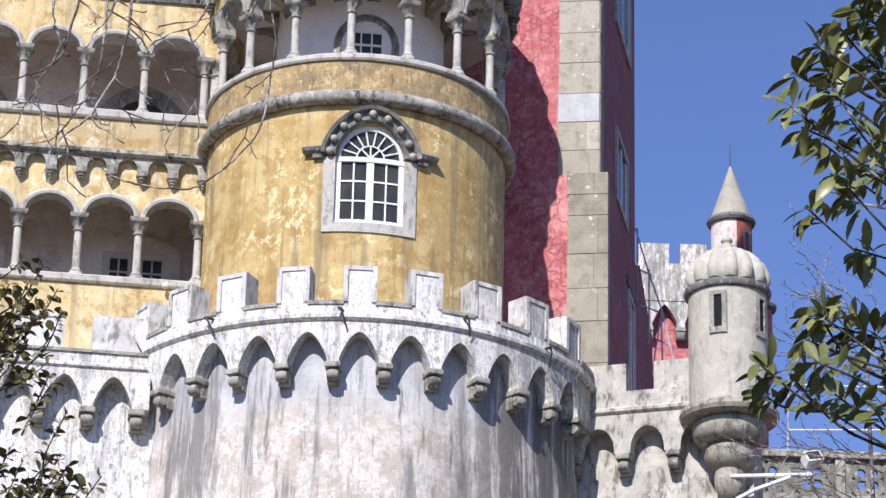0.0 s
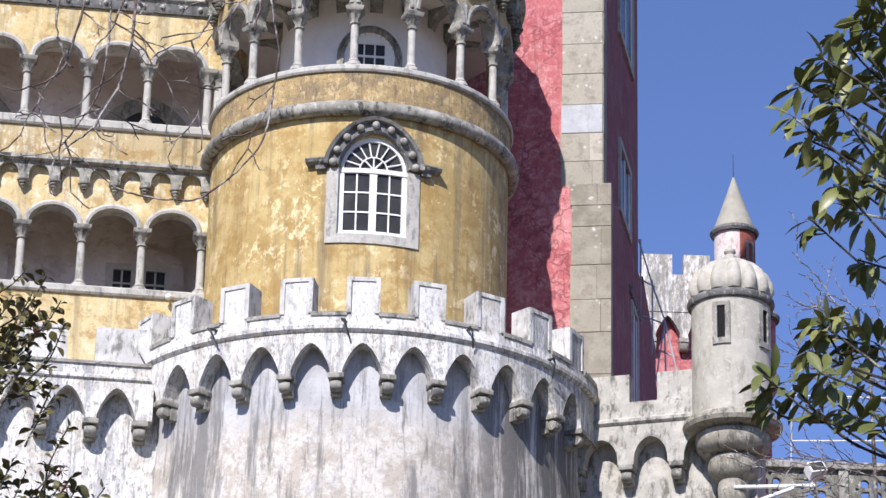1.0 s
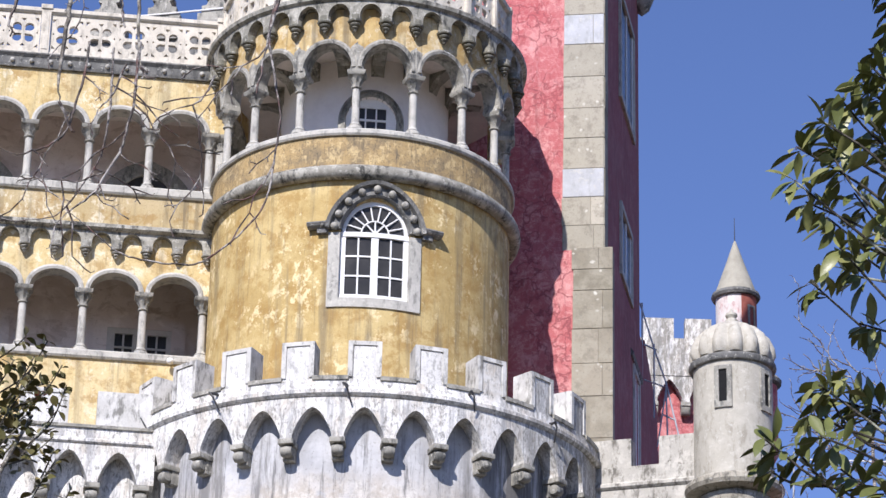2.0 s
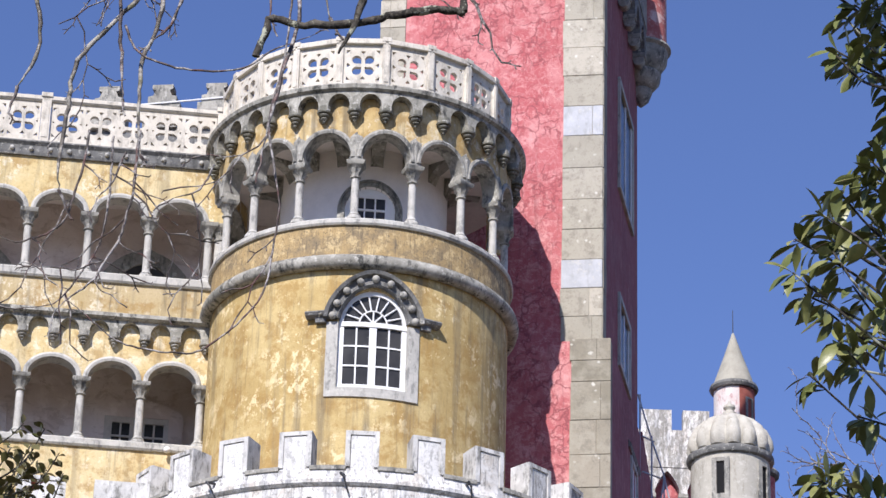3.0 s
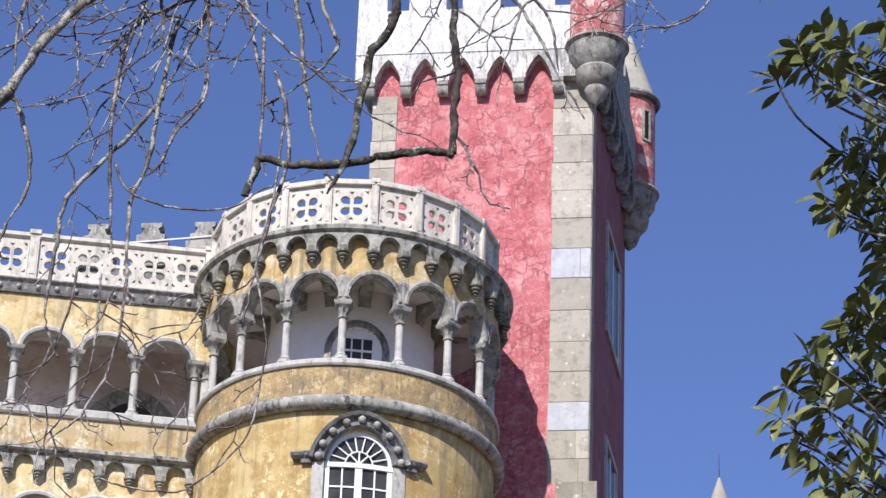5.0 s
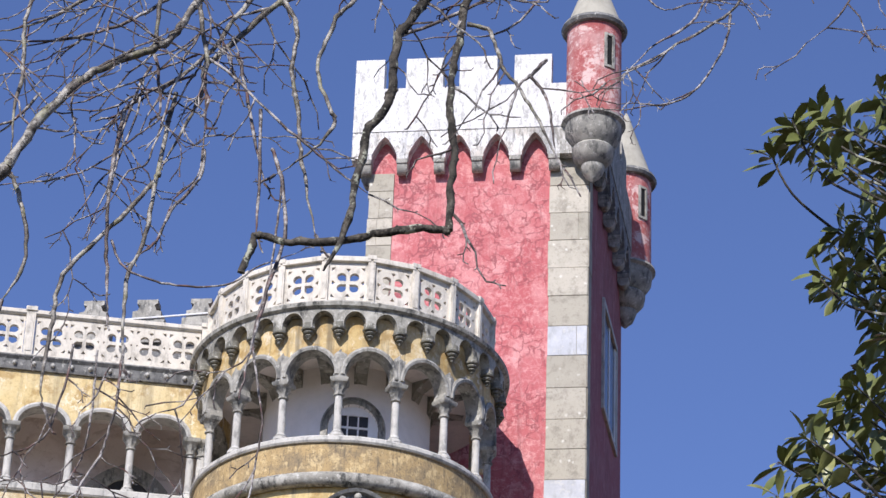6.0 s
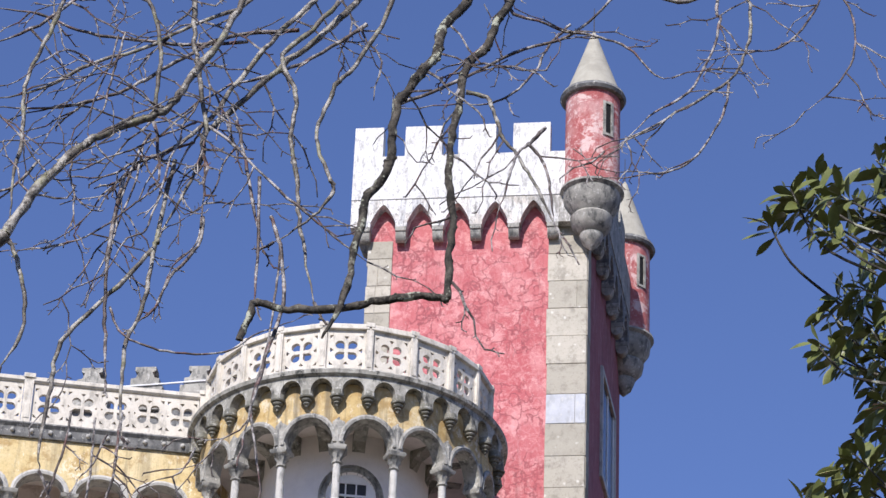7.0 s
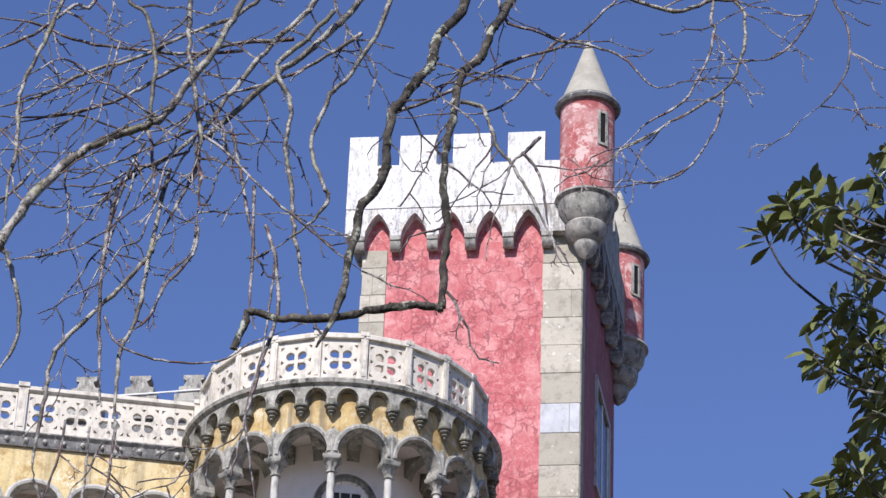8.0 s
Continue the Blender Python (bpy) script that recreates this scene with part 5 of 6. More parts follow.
# ---- terrace with a pierced balustrade ----
TER = Flat(5.94, 61.77, 1.4)
terrace = thing("terrace_wall", "pink plastered terrace wall", "wall", TER(3, FOOT, -1))
bm = bmesh.new()
block(bm, TER, -0.3, 12, FOOT, 20.826, -4, 0)
part("wall_face", bm, PINK, terrace)
settle(terrace)
low_rail = thing("balustrade", "pierced grey stone balustrade on the terrace edge", "balustrade", TER(3, 20.826, 0))
# panels darker than posts and rail, shade put into their colour
ob = part("panel", quatrefoil_panel(0.95, 0.82, 0.12), DRIPSHADE)
tm = ob.data
bpy.data.objects.remove(ob)
for k in range(5):
    for s in (-1, 1):
        twin("panel", tm, low_rail, upright(TER, 1.35 + 2.1 * k + 0.475 * s, 20.922, -0.1))
    bm = bmesh.new()
    block(bm, TER, 2.3 + 2.1 * k, 2.5 + 2.1 * k, 20.826, 21.838, -0.25, -0.03, bevel=0.015)
    part("post", bm, GREY, low_rail)
bm = bmesh.new()
block(bm, TER, -0.3, 12, 21.742, 21.896, -0.3, 0.02, bevel=0.02)
block(bm, TER, -0.3, 12, 20.826, 20.932, -0.3, 0.0)
part("rail", bm, GREY, low_rail)
settle(low_rail)

# ---- floodlight on a bracket, mast, wires, steel stair by the pink tower ----
lamp = thing("floodlight", "small white floodlight on a white steel bracket", "floodlight", (6.4, 56.1, 19.248 + EYE))
bm = bmesh.new()
for pts in (((5.5, 56.1, 19.316), (7.02, 56.1, 19.384)), ((5.6, 56.1, 18.861), (5.94, 56.1, 19.055), (6.62, 56.1, 19.326))):
    rope(bm, [(x, y, z + EYE) for x, y, z in pts], [0.04] * len(pts), 8)
rope(bm, [(6.93, 56.1, 19.345 + EYE), (7.02, 56.1, 19.587 + EYE)], [0.03, 0.03], 8)
part("bracket", bm, PAINT, lamp)
bm = bmesh.new()
fr = Flat(0, 0, 0)
block(bm, fr, -0.17, 0.17, -0.13 - EYE, 0.13 - EYE, -0.12, 0.12, bevel=0.02)
part("housing", bm, PAINT, lamp, "white lamp housing", matrix=pose(7.04, 56.1, 19.683 + EYE, -28, -14, 20))
bm = bmesh.new()
block(bm, fr, -0.14, 0.14, -0.1 - EYE, 0.1 - EYE, 0.121, 0.128)
part("lens", bm, PANE, lamp, "dark lamp glass", matrix=pose(7.04, 56.1, 19.683 + EYE, -28, -14, 20))
bm = bmesh.new()
rope(bm, [(7.02, 56.12, 19.442 + EYE), (7.02, 56.1, 19.152 + EYE), (7.25, 56.1, 18.764 + EYE), (7.3, 56.1, 17.8 + EYE)], [0.02] * 4, 6)
part("flex", bm, IRON, lamp)
settle(lamp)
bm = bmesh.new()
rope(bm, [(7.25, 62.1, 20.826 + EYE), (7.34, 62.1, 23.614 + EYE)], [0.022, 0.018], 8)
tagged(part("mast", bm, ZINC), "thin grey steel mast behind the balustrade", "mast", "wire masts")
bm = bmesh.new()
rope(bm, [(12.3, 62.1, 20.826 + EYE), (12.3, 62.1, 23.614 + EYE)], [0.022, 0.018], 8)
tagged(part("mast", bm, ZINC), "thin grey steel mast behind the balustrade", "mast", "wire masts")
for z0, x0, z1, x1 in ((23.451, 7.33, 23.519, 12.3), (22.434, 7.3, 22.655, 12.3)):
    bm = bmesh.new()
    rope(bm, [(x0, 62.1, z0 + EYE), ((x0 + x1) / 2, 62.1, (z0 + z1) / 2 - 0.05 + EYE), (x1, 62.1, z1 + EYE)], [0.016] * 3, 6)
    tagged(part("wire", bm, PAINT), "white wire strung over the terrace", "wire")
stair = thing("ladder", "light steel ladder and struts beside the pink tower", "ladder", (4.7, 65.3, 30 + EYE))
for pts in (((4.33, 28.341), (4.64, 27.231), (4.9, 26.416), (5.17, 25.175)), ((4.38, 28.341), (4.36, 25.56)), ((4.64, 27.336), (4.63, 25.56)), ((4.42, 27.327), (4.7, 27.193)), ((4.42, 26.473), (4.86, 26.31)), ((4.70, 24.886), (4.92, 26.377)), ((4.9, 26.377), (4.93, 24.886)), ((4.8, 25.656), (5.12, 25.512))):
    bm = bmesh.new()
    rope(bm, [(x, 65.3, z + EYE) for x, z in pts], [0.019] * len(pts), 6)
    part("rail", bm, ZINC, stair)
settle(stair)


# ---- bare tree whose boughs hang into the view ----
def m_bark(name, base, pale, moss, k, rough=0.5):
    s = Shader(name, base, rough)
    s.mix(s.ramp(s.noise(13, 7, 0.75), 0.47, 0.56), pale, 0.8)
    s.mix(s.ramp(s.noise(22, 7, 0.78, offset=4), 0.48, 0.58), tuple(c * 0.22 for c in base), 0.85)
    s.mix(s.ramp(s.noise(55, 5, 0.75, offset=14), 0.52, 0.62), tuple(c * 0.3 for c in base), 0.6)
    s.mix(s.ramp(s.noise(14, 5, 0.7, offset=9), 0.54, 0.62), moss, k)
    s.bump(s.noise(60, 6, 0.7), 0.6, 0.006)
    return s.done()


BARK = m_bark("grey_bark", (0.125, 0.108, 0.088), (0.43, 0.405, 0.35), (0.20, 0.195, 0.10), 0.55)
MOSSY = m_bark("lichen_bark", (0.055, 0.048, 0.038), (0.13, 0.115, 0.092), (0.42, 0.43, 0.33), 0.8, 0.85)
TWIG = m_bark("twig_bark", (0.10, 0.076, 0.066), (0.45, 0.425, 0.395), (0.12, 0.05, 0.04), 0.7)
bare_tree = thing("bare_tree", "leafless grey-barked tree with lichen on its hanging boughs", "tree", (-4.2, 8.8, 0.0))
twig_rng = random.Random(21)
TWIGS = bmesh.new()


def smooth_line(pts, n=5, wobble=0.0, rng=None):
    pts = [Vector(p) for p in pts]
    out = []
    for k in range(len(pts) - 1):
        p0, p1, p2, p3 = pts[max(k - 1, 0)], pts[k], pts[k + 1], pts[min(k + 2, len(pts) - 1)]
        for i in range(n):
            t = i / n
            q = 0.5 * (2 * p1 + (p2 - p0) * t + (2 * p0 - 5 * p1 + 4 * p2 - p3) * t * t + (3 * p1 - p0 - 3 * p2 + p3) * t ** 3)
            if wobble and rng and (k or i):
                q = q + Vector((rng.uniform(-1, 1), rng.uniform(-1, 1), rng.uniform(-1, 1))) * wobble
            out.append(q)
    out.append(pts[-1])
    return out


def twig(start, way, length, r, level=0):
    """A thin zigzag shoot with knots, spurs and side shoots."""
    rng = twig_rng
    n = max(3, int(length / 0.055))
    pts, p, w = [start], Vector(start), Vector(way).normalized()
    sway = 1
    for k in range(n):
        sway = -sway
        across = Vector((w.z, 0, -w.x)) * sway * rng.uniform(0.10, 0.46)
        w = (w + across + Vector((rng.uniform(-1, 1), rng.uniform(-0.5, 0.5), rng.uniform(-1.0, 0.8))) * 0.10).normalized()
        p = p + w * length / n
        pts.append(p.copy())
        if level < 2 and k > 0 and rng.random() < 0.28:
            side = (w + across.normalized() * rng.uniform(0.6, 1.3) + Vector((0, rng.uniform(-0.4, 0.4), rng.uniform(-0.3, 0.3)))).normalized()
            twig(p, side, length * rng.uniform(0.2, 0.5), r * 0.72, level + 1)
        elif rng.random() < 0.5:
            b = (w * 0.5 + across.normalized() + Vector((0, rng.uniform(-0.5, 0.5), 0))).normalized()
            s = rng.uniform(0.008, 0.022)
            rope(TWIGS, [p, p + b * s * 0.6, p + b * s], [r * 0.75, r * 0.6, r * 0.75], 4)
    rope(TWIGS, pts, [max(r * (1 - 0.4 * k / n), 0.0021) * rng.uniform(0.85, 1.3) for k in range(n + 1)], 5)


def limb(points, r0, r1, twigs=None):
    """A bough along its spine, knotted, with shoots on it."""
    rng = twig_rng
    pts = [Vector(p) for p in points]
    if pts[0].z > 8.2:
        pts.insert(0, Vector((pts[0].x + 0.12, pts[0].y + 0.05, 9.5)))
    spine = smooth_line(pts, 5, min(r0, 0.012) * 0.4, rng)
    n = len(spine)
    radii = [(r0 + (r1 - r0) * k / (n - 1)) * (0.8 if r0 > 0.0205 else 0.92) * rng.uniform(0.86, 1.16) for k in range(n)]
    if r1 < 0.012:
        radii = [r * min(1.0, 0.3 + 3.5 * (1 - k / (n - 1))) for k, r in enumerate(radii)]
    bm = bmesh.new()
    rope(bm, spine, radii, 10)
    heavy = r0 > 0.012
    if heavy:
        for k in range(3, n - 3):
            for _ in range(rng.choice((0, 1, 3, 5, 7))):
                o = Vector((rng.uniform(-1, 1), rng.uniform(-1, 0.2), rng.uniform(-1, 1))).normalized()
                ball(bm, spine[k] + o * radii[k] * 0.8, radii[k] * rng.uniform(0.2, 0.55), 1.0, 6, 4)
    part("limb", bm, MOSSY if r0 > 0.012 and min(p[0] for p in points) > -0.75 else (BARK if r0 > 0.008 else TWIG), bare_tree, smooth=True)
    if r1 < 0.0085:
        twig(spine[-1], spine[-1] - spine[-3], rng.uniform(0.12, 0.3) * (0.4 if twigs is not None or (points[-1][0] < -0.25 and points[-1][2] < 7.25) else 1), r1 * 0.85)
    length = sum((b - a).length for a, b in zip(spine, spine[1:]))
    left = points[-1][0] < -0.25
    count = int(length * ((4.8 if points[-1][2] > 7.25 else 0.15) if left else 4.2)) if twigs is None else twigs
    for k in range(count):
        i = rng.randrange(4, n - 1) if n > 6 else n - 2
        w = (spine[i + 1] - spine[i]).normalized()
        side = Vector((rng.choice((-1, 1)) * rng.uniform(0.4, 1.2), rng.uniform(-0.4, 0.4), rng.uniform(-0.9, 0.5)))
        twig(spine[i], w * 0.6 + side, rng.choice((rng.uniform(0.08, 0.3), rng.uniform(0.2, 0.55))) if left else rng.uniform(0.08, 0.36), max(min(r1, 0.007) * rng.uniform(0.4, 0.75), 0.003))


limb(((-1.438, 8.874, 6.964), (-1.348, 8.891, 7.167), (-1.242, 8.904, 7.314), (-1.147, 8.912, 7.404), (-1, 8.919, 7.481), (-0.939, 8.924, 7.537), (-0.882, 8.934, 7.664), (-0.788, 8.95, 7.845), (-0.716, 8.968, 8.055), (-0.617, 8.993, 8.35)), 0.0212, 0.0135)
limb(((-0.092, 9.247, 8.962), (-0.216, 9.202, 8.426), (-0.309, 9.185, 8.233), (-0.403, 9.173, 8.095), (-0.487, 9.164, 7.986), (-0.626, 9.149, 7.824), (-0.753, 9.135, 7.654), (-0.833, 9.127, 7.562), (-0.843, 9.116, 7.438), (-0.882, 9.106, 7.315), (-0.959, 9.087, 7.094)), 0.0148, 0.0089)
limb(((-0.959, 9.087, 7.094), (-0.99, 9.081, 7.025), (-1.098, 9.068, 6.868), (-1.205, 9.055, 6.725), (-1.251, 9.046, 6.622), (-1.255, 9.035, 6.489), (-1.269, 9.019, 6.293), (-1.259, 9.008, 6.166)), 0.0099, 0.0069)
limb(((-0.291, 9.326, 8.723), (-0.476, 9.29, 8.301), (-0.588, 9.276, 8.134), (-0.679, 9.263, 7.985), (-0.769, 9.249, 7.825), (-0.829, 9.238, 7.695), (-0.947, 9.227, 7.563), (-1.058, 9.221, 7.494)), 0.013, 0.007)
limb(((0.118, 8.912, 8.554), (0.07, 8.877, 8.127), (0.045, 8.863, 7.971), (-0.029, 8.853, 7.853), (-0.045, 8.844, 7.739), (-0.099, 8.835, 7.637), (-0.17, 8.824, 7.51), (-0.183, 8.812, 7.365)), 0.019, 0.0171)
limb(((-0.183, 8.812, 7.365), (-0.195, 8.8, 7.222), (-0.255, 8.789, 7.102), (-0.276, 8.778, 6.964), (-0.295, 8.764, 6.804), (-0.324, 8.753, 6.669), (-0.372, 8.742, 6.546)), 0.0171, 0.0114)
limb(((0.363, 8.964, 8.556), (0.268, 8.936, 8.23), (0.22, 8.923, 8.071), (0.155, 8.909, 7.914), (0.119, 8.9, 7.81), (0.055, 8.891, 7.706), (0.04, 8.879, 7.558), (0.016, 8.867, 7.412), (0.011, 8.852, 7.244)), 0.0192, 0.0134)
limb(((0.011, 8.852, 7.244), (0.03, 8.839, 7.082), (0.023, 8.824, 6.898), (0.025, 8.811, 6.752)), 0.0134, 0.0134)
limb(((0.025, 8.78, 6.733), (-0.054, 8.78, 6.738), (-0.199, 8.777, 6.714), (-0.307, 8.774, 6.682), (-0.487, 8.772, 6.662), (-0.589, 8.773, 6.682), (-0.611, 8.768, 6.622), (-0.635, 8.761, 6.537)), 0.0143, 0.0134)
limb(((-0.895, 9.107, 8.522), (-0.904, 9.073, 8.121), (-0.894, 9.053, 7.888), (-0.863, 9.041, 7.739), (-0.826, 9.023, 7.517), (-0.826, 9.012, 7.395)), 0.0117, 0.0078)
limb(((-0.405, 9.126, 8.135), (-0.488, 9.115, 8.001), (-0.589, 9.104, 7.879), (-0.541, 9.093, 7.743), (-0.526, 9.087, 7.668), (-0.536, 9.074, 7.519), (-0.507, 9.06, 7.35), (-0.487, 9.046, 7.184), (-0.458, 9.033, 7.022), (-0.418, 9.017, 6.835)), 0.0098, 0.0078)
limb(((-0.189, 9.086, 8.242), (-0.329, 9.05, 7.819), (-0.384, 9.043, 7.741), (-0.416, 9.034, 7.638), (-0.447, 9.022, 7.489), (-0.39, 9.008, 7.323), (-0.377, 9.003, 7.264), (-0.437, 8.994, 7.154), (-0.563, 8.984, 7.042)), 0.0098, 0.0068)
limb(((-1.137, 9.084, 8.265), (-1.055, 9.065, 8.033), (-1.008, 9.048, 7.83), (-1.008, 9.029, 7.605), (-1.006, 9.023, 7.526)), 0.0088, 0.0078)
limb(((-1.353, 9.189, 8.332), (-1.409, 9.162, 8.01), (-1.445, 9.151, 7.879), (-1.477, 9.138, 7.725), (-1.464, 9.121, 7.525), (-1.471, 9.105, 7.33), (-1.465, 9.091, 7.163)), 0.0099, 0.0069)
limb(((-0.65, 9.302, 8.453), (-0.738, 9.284, 8.231), (-0.932, 9.273, 8.114), (-1.084, 9.263, 8.001), (-1.277, 9.255, 7.911), (-1.444, 9.244, 7.786), (-1.596, 9.239, 7.734)), 0.009, 0.006)
limb(((-0.549, 9.327, 8.148), (-0.792, 9.323, 8.107), (-0.926, 9.315, 8.02), (-1.058, 9.305, 7.908), (-1.172, 9.298, 7.825), (-1.364, 9.291, 7.75), (-1.601, 9.289, 7.734)), 0.008, 0.006)
limb(((-1.258, 9.29, 8.335), (-1.349, 9.28, 8.222), (-1.476, 9.268, 8.082), (-1.626, 9.259, 7.982)), 0.008, 0.006)
limb(((-0.733, 9.375, 8.121), (-0.925, 9.372, 8.097), (-1.14, 9.372, 8.103), (-1.348, 9.374, 8.139), (-1.499, 9.379, 8.21), (-1.665, 9.38, 8.227)), 0.0071, 0.005)
limb(((-0.305, 9.278, 8.151), (-0.459, 9.266, 8.011), (-0.634, 9.256, 7.896), (-0.77, 9.252, 7.851)), 0.008, 0.006)
limb(((0.448, 9.433, 8.765), (0.596, 9.411, 8.496), (0.824, 9.404, 8.4), (0.976, 9.41, 8.463), (1.075, 9.409, 8.442), (1.089, 9.397, 8.308), (1.069, 9.386, 8.173), (1.005, 9.374, 8.038), (0.841, 9.362, 7.899), (0.698, 9.352, 7.788), (0.558, 9.344, 7.692)), 0.0101, 0.0044)
limb(((0.976, 9.41, 8.463), (0.98, 9.399, 8.328), (0.946, 9.385, 8.166), (0.861, 9.369, 7.977), (0.739, 9.36, 7.88), (0.638, 9.349, 7.754)), 0.0071, 0.004)
limb(((1.005, 9.373, 8.025), (0.982, 9.361, 7.881), (0.888, 9.345, 7.697), (0.798, 9.338, 7.617), (0.697, 9.336, 7.597)), 0.0057, 0.0032)
limb(((1.411, 9.535, 8.733), (1.337, 9.511, 8.452), (1.217, 9.496, 8.282), (1.133, 9.494, 8.261)), 0.0057, 0.0033)
limb(((1.411, 9.535, 8.733), (1.436, 9.521, 8.568), (1.483, 9.51, 8.434), (1.476, 9.494, 8.243), (1.387, 9.48, 8.08), (1.29, 9.471, 7.983)), 0.0061, 0.0033)
limb(((0.175, 9.194, 8.315), (0.341, 9.177, 8.113), (0.503, 9.174, 8.07), (0.623, 9.171, 8.025), (0.723, 9.161, 7.903), (0.782, 9.161, 7.893)), 0.0071, 0.0036)
limb(((-0.168, 9.249, 7.795), (0.028, 9.26, 7.909), (0.226, 9.272, 8.05), (0.428, 9.28, 8.141), (0.569, 9.295, 8.308), (0.693, 9.31, 8.477)), 0.0072, 0.005)
limb(((0.427, 9.285, 8.193), (0.346, 9.275, 8.083), (0.308, 9.266, 7.977), (0.23, 9.257, 7.869), (0.151, 9.252, 7.814), (0.051, 9.251, 7.809)), 0.006, 0.0036)
limb(((0.057, 8.83, 7.572), (0.125, 8.828, 7.551), (0.165, 8.821, 7.456), (0.189, 8.814, 7.375), (0.234, 8.809, 7.317), (0.282, 8.802, 7.225), (0.341, 8.791, 7.089), (0.389, 8.782, 6.988)), 0.0086, 0.0046)
limb(((0.327, 8.819, 7.434), (0.28, 8.814, 7.367), (0.234, 8.809, 7.317), (0.208, 8.799, 7.198), (0.174, 8.787, 7.057)), 0.0076, 0.0034)
limb(((0.27, 8.814, 7.367), (0.319, 8.808, 7.298), (0.343, 8.8, 7.205), (0.36, 8.787, 7.044)), 0.0069, 0.0038)
limb(((-1.493, 8.979, 7.026), (-1.431, 8.975, 6.982), (-1.375, 8.962, 6.825), (-1.356, 8.948, 6.646), (-1.412, 8.935, 6.5)), 0.0088, 0.0068)
limb(((-0.93, 9.116, 7.434), (-0.968, 9.087, 7.093), (-0.983, 9.066, 6.84), (-1.025, 9.052, 6.679), (-1.028, 9.039, 6.524), (-1.007, 9.021, 6.306)), 0.0089, 0.0069)
limb(((-0.815, 9.096, 7.199), (-0.824, 9.086, 7.08), (-0.907, 9.074, 6.936), (-0.944, 9.064, 6.819), (-1.003, 9.058, 6.748)), 0.0067, 0.0047)
limb(((-1.091, 9.055, 7.318), (-1.113, 9.033, 7.054), (-1.105, 9.01, 6.78), (-1.087, 8.999, 6.646), (-1.075, 8.986, 6.492)), 0.0078, 0.0059)
limb(((-1.087, 9.01, 6.781), (-1.05, 9.003, 6.692), (-0.972, 8.999, 6.641), (-0.858, 8.997, 6.613), (-0.693, 8.998, 6.623), (-0.605, 9.005, 6.694), (-0.462, 9.012, 6.77)), 0.0045, 0.003)
limb(((-0.572, 8.887, 7.081), (-0.536, 8.877, 6.967), (-0.508, 8.86, 6.765), (-0.539, 8.845, 6.585), (-0.572, 8.831, 6.41), (-0.603, 8.814, 6.217)), 0.0077, 0.0058)
limb(((-0.621, 8.9, 7.243), (-0.607, 8.877, 6.964), (-0.604, 8.858, 6.737)), 0.0067, 0.0048)
limb(((-0.722, 9.026, 7.547), (-0.68, 9.012, 7.379), (-0.639, 8.996, 7.19), (-0.597, 8.981, 7.005)), 0.0078, 0.0049)
limb(((-0.806, 8.917, 7.447), (-0.725, 8.911, 7.38), (-0.581, 8.898, 7.222), (-0.441, 8.888, 7.088), (-0.343, 8.881, 6.999), (-0.245, 8.874, 6.915)), 0.0058, 0.0039)
limb(((-1.393, 9.112, 7.407), (-1.459, 9.103, 7.306), (-1.529, 9.098, 7.255)), 0.0059, 0.0049)
limb(((-0.538, 8.981, 7.01), (-0.543, 8.968, 6.849), (-0.548, 8.956, 6.715), (-0.563, 8.945, 6.581), (-0.583, 8.936, 6.478), (-0.59, 8.926, 6.352), (-0.545, 8.905, 6.106), (-0.546, 8.898, 6.022), (-0.555, 8.89, 5.919), (-0.564, 8.882, 5.827), (-0.585, 8.875, 5.745), (-0.63, 8.869, 5.674), (-0.692, 8.863, 5.606), (-0.768, 8.858, 5.546), (-0.845, 8.857, 5.54), (-0.933, 8.857, 5.55), (-1.021, 8.859, 5.578), (-1.096, 8.864, 5.641), (-1.162, 8.869, 5.699), (-1.192, 8.871, 5.722), (-1.219, 8.874, 5.767)), 0.0042, 0.0026, 3)
limb(((-1.015, 9.029, 6.401), (-1.019, 9.018, 6.271), (-1.02, 9.009, 6.166), (-1.037, 9.001, 6.07), (-1.053, 8.993, 5.981), (-1.089, 8.988, 5.913), (-1.12, 8.981, 5.84), (-1.161, 8.978, 5.798), (-1.205, 8.974, 5.756), (-1.237, 8.97, 5.708)), 0.0055, 0.0032, 4)
limb(((-1.105, 9.079, 6.404), (-1.103, 9.07, 6.297), (-1.1, 9.063, 6.211), (-1.105, 9.053, 6.1), (-1.115, 9.046, 6.011), (-1.136, 9.04, 5.947), (-1.165, 9.036, 5.895), (-1.183, 9.033, 5.863), (-1.211, 9.029, 5.811), (-1.252, 9.025, 5.769), (-1.332, 9.024, 5.756)), 0.0045, 0.0028, 4)
limb(((-1.193, 9.133, 6.452), (-1.201, 9.122, 6.321), (-1.22, 9.113, 6.213), (-1.24, 9.104, 6.117), (-1.287, 9.099, 6.059), (-1.343, 9.097, 6.035), (-1.392, 9.095, 6.018), (-1.452, 9.097, 6.041)), 0.0048, 0.0028, 3)
limb(((-1.054, 9.021, 6.314), (-1.07, 9.018, 6.271), (-1.091, 9.011, 6.195), (-1.133, 9.006, 6.141)), 0.004, 0.0028, 1)
limb(((-0.749, 8.81, 6.171), (-0.767, 8.805, 6.118), (-0.799, 8.801, 6.069), (-0.869, 8.799, 6.043)), 0.004, 0.0025, 1)
limb(((-1.098, 8.987, 5.908), (-1.141, 8.985, 5.891), (-1.176, 8.984, 5.873), (-1.23, 8.984, 5.878), (-1.3, 8.984, 5.882)), 0.003, 0.0022, 1)
limb(((-1.053, 8.993, 5.981), (-1.028, 8.991, 5.957), (-1.002, 8.991, 5.946)), 0.003, 0.002, 0)
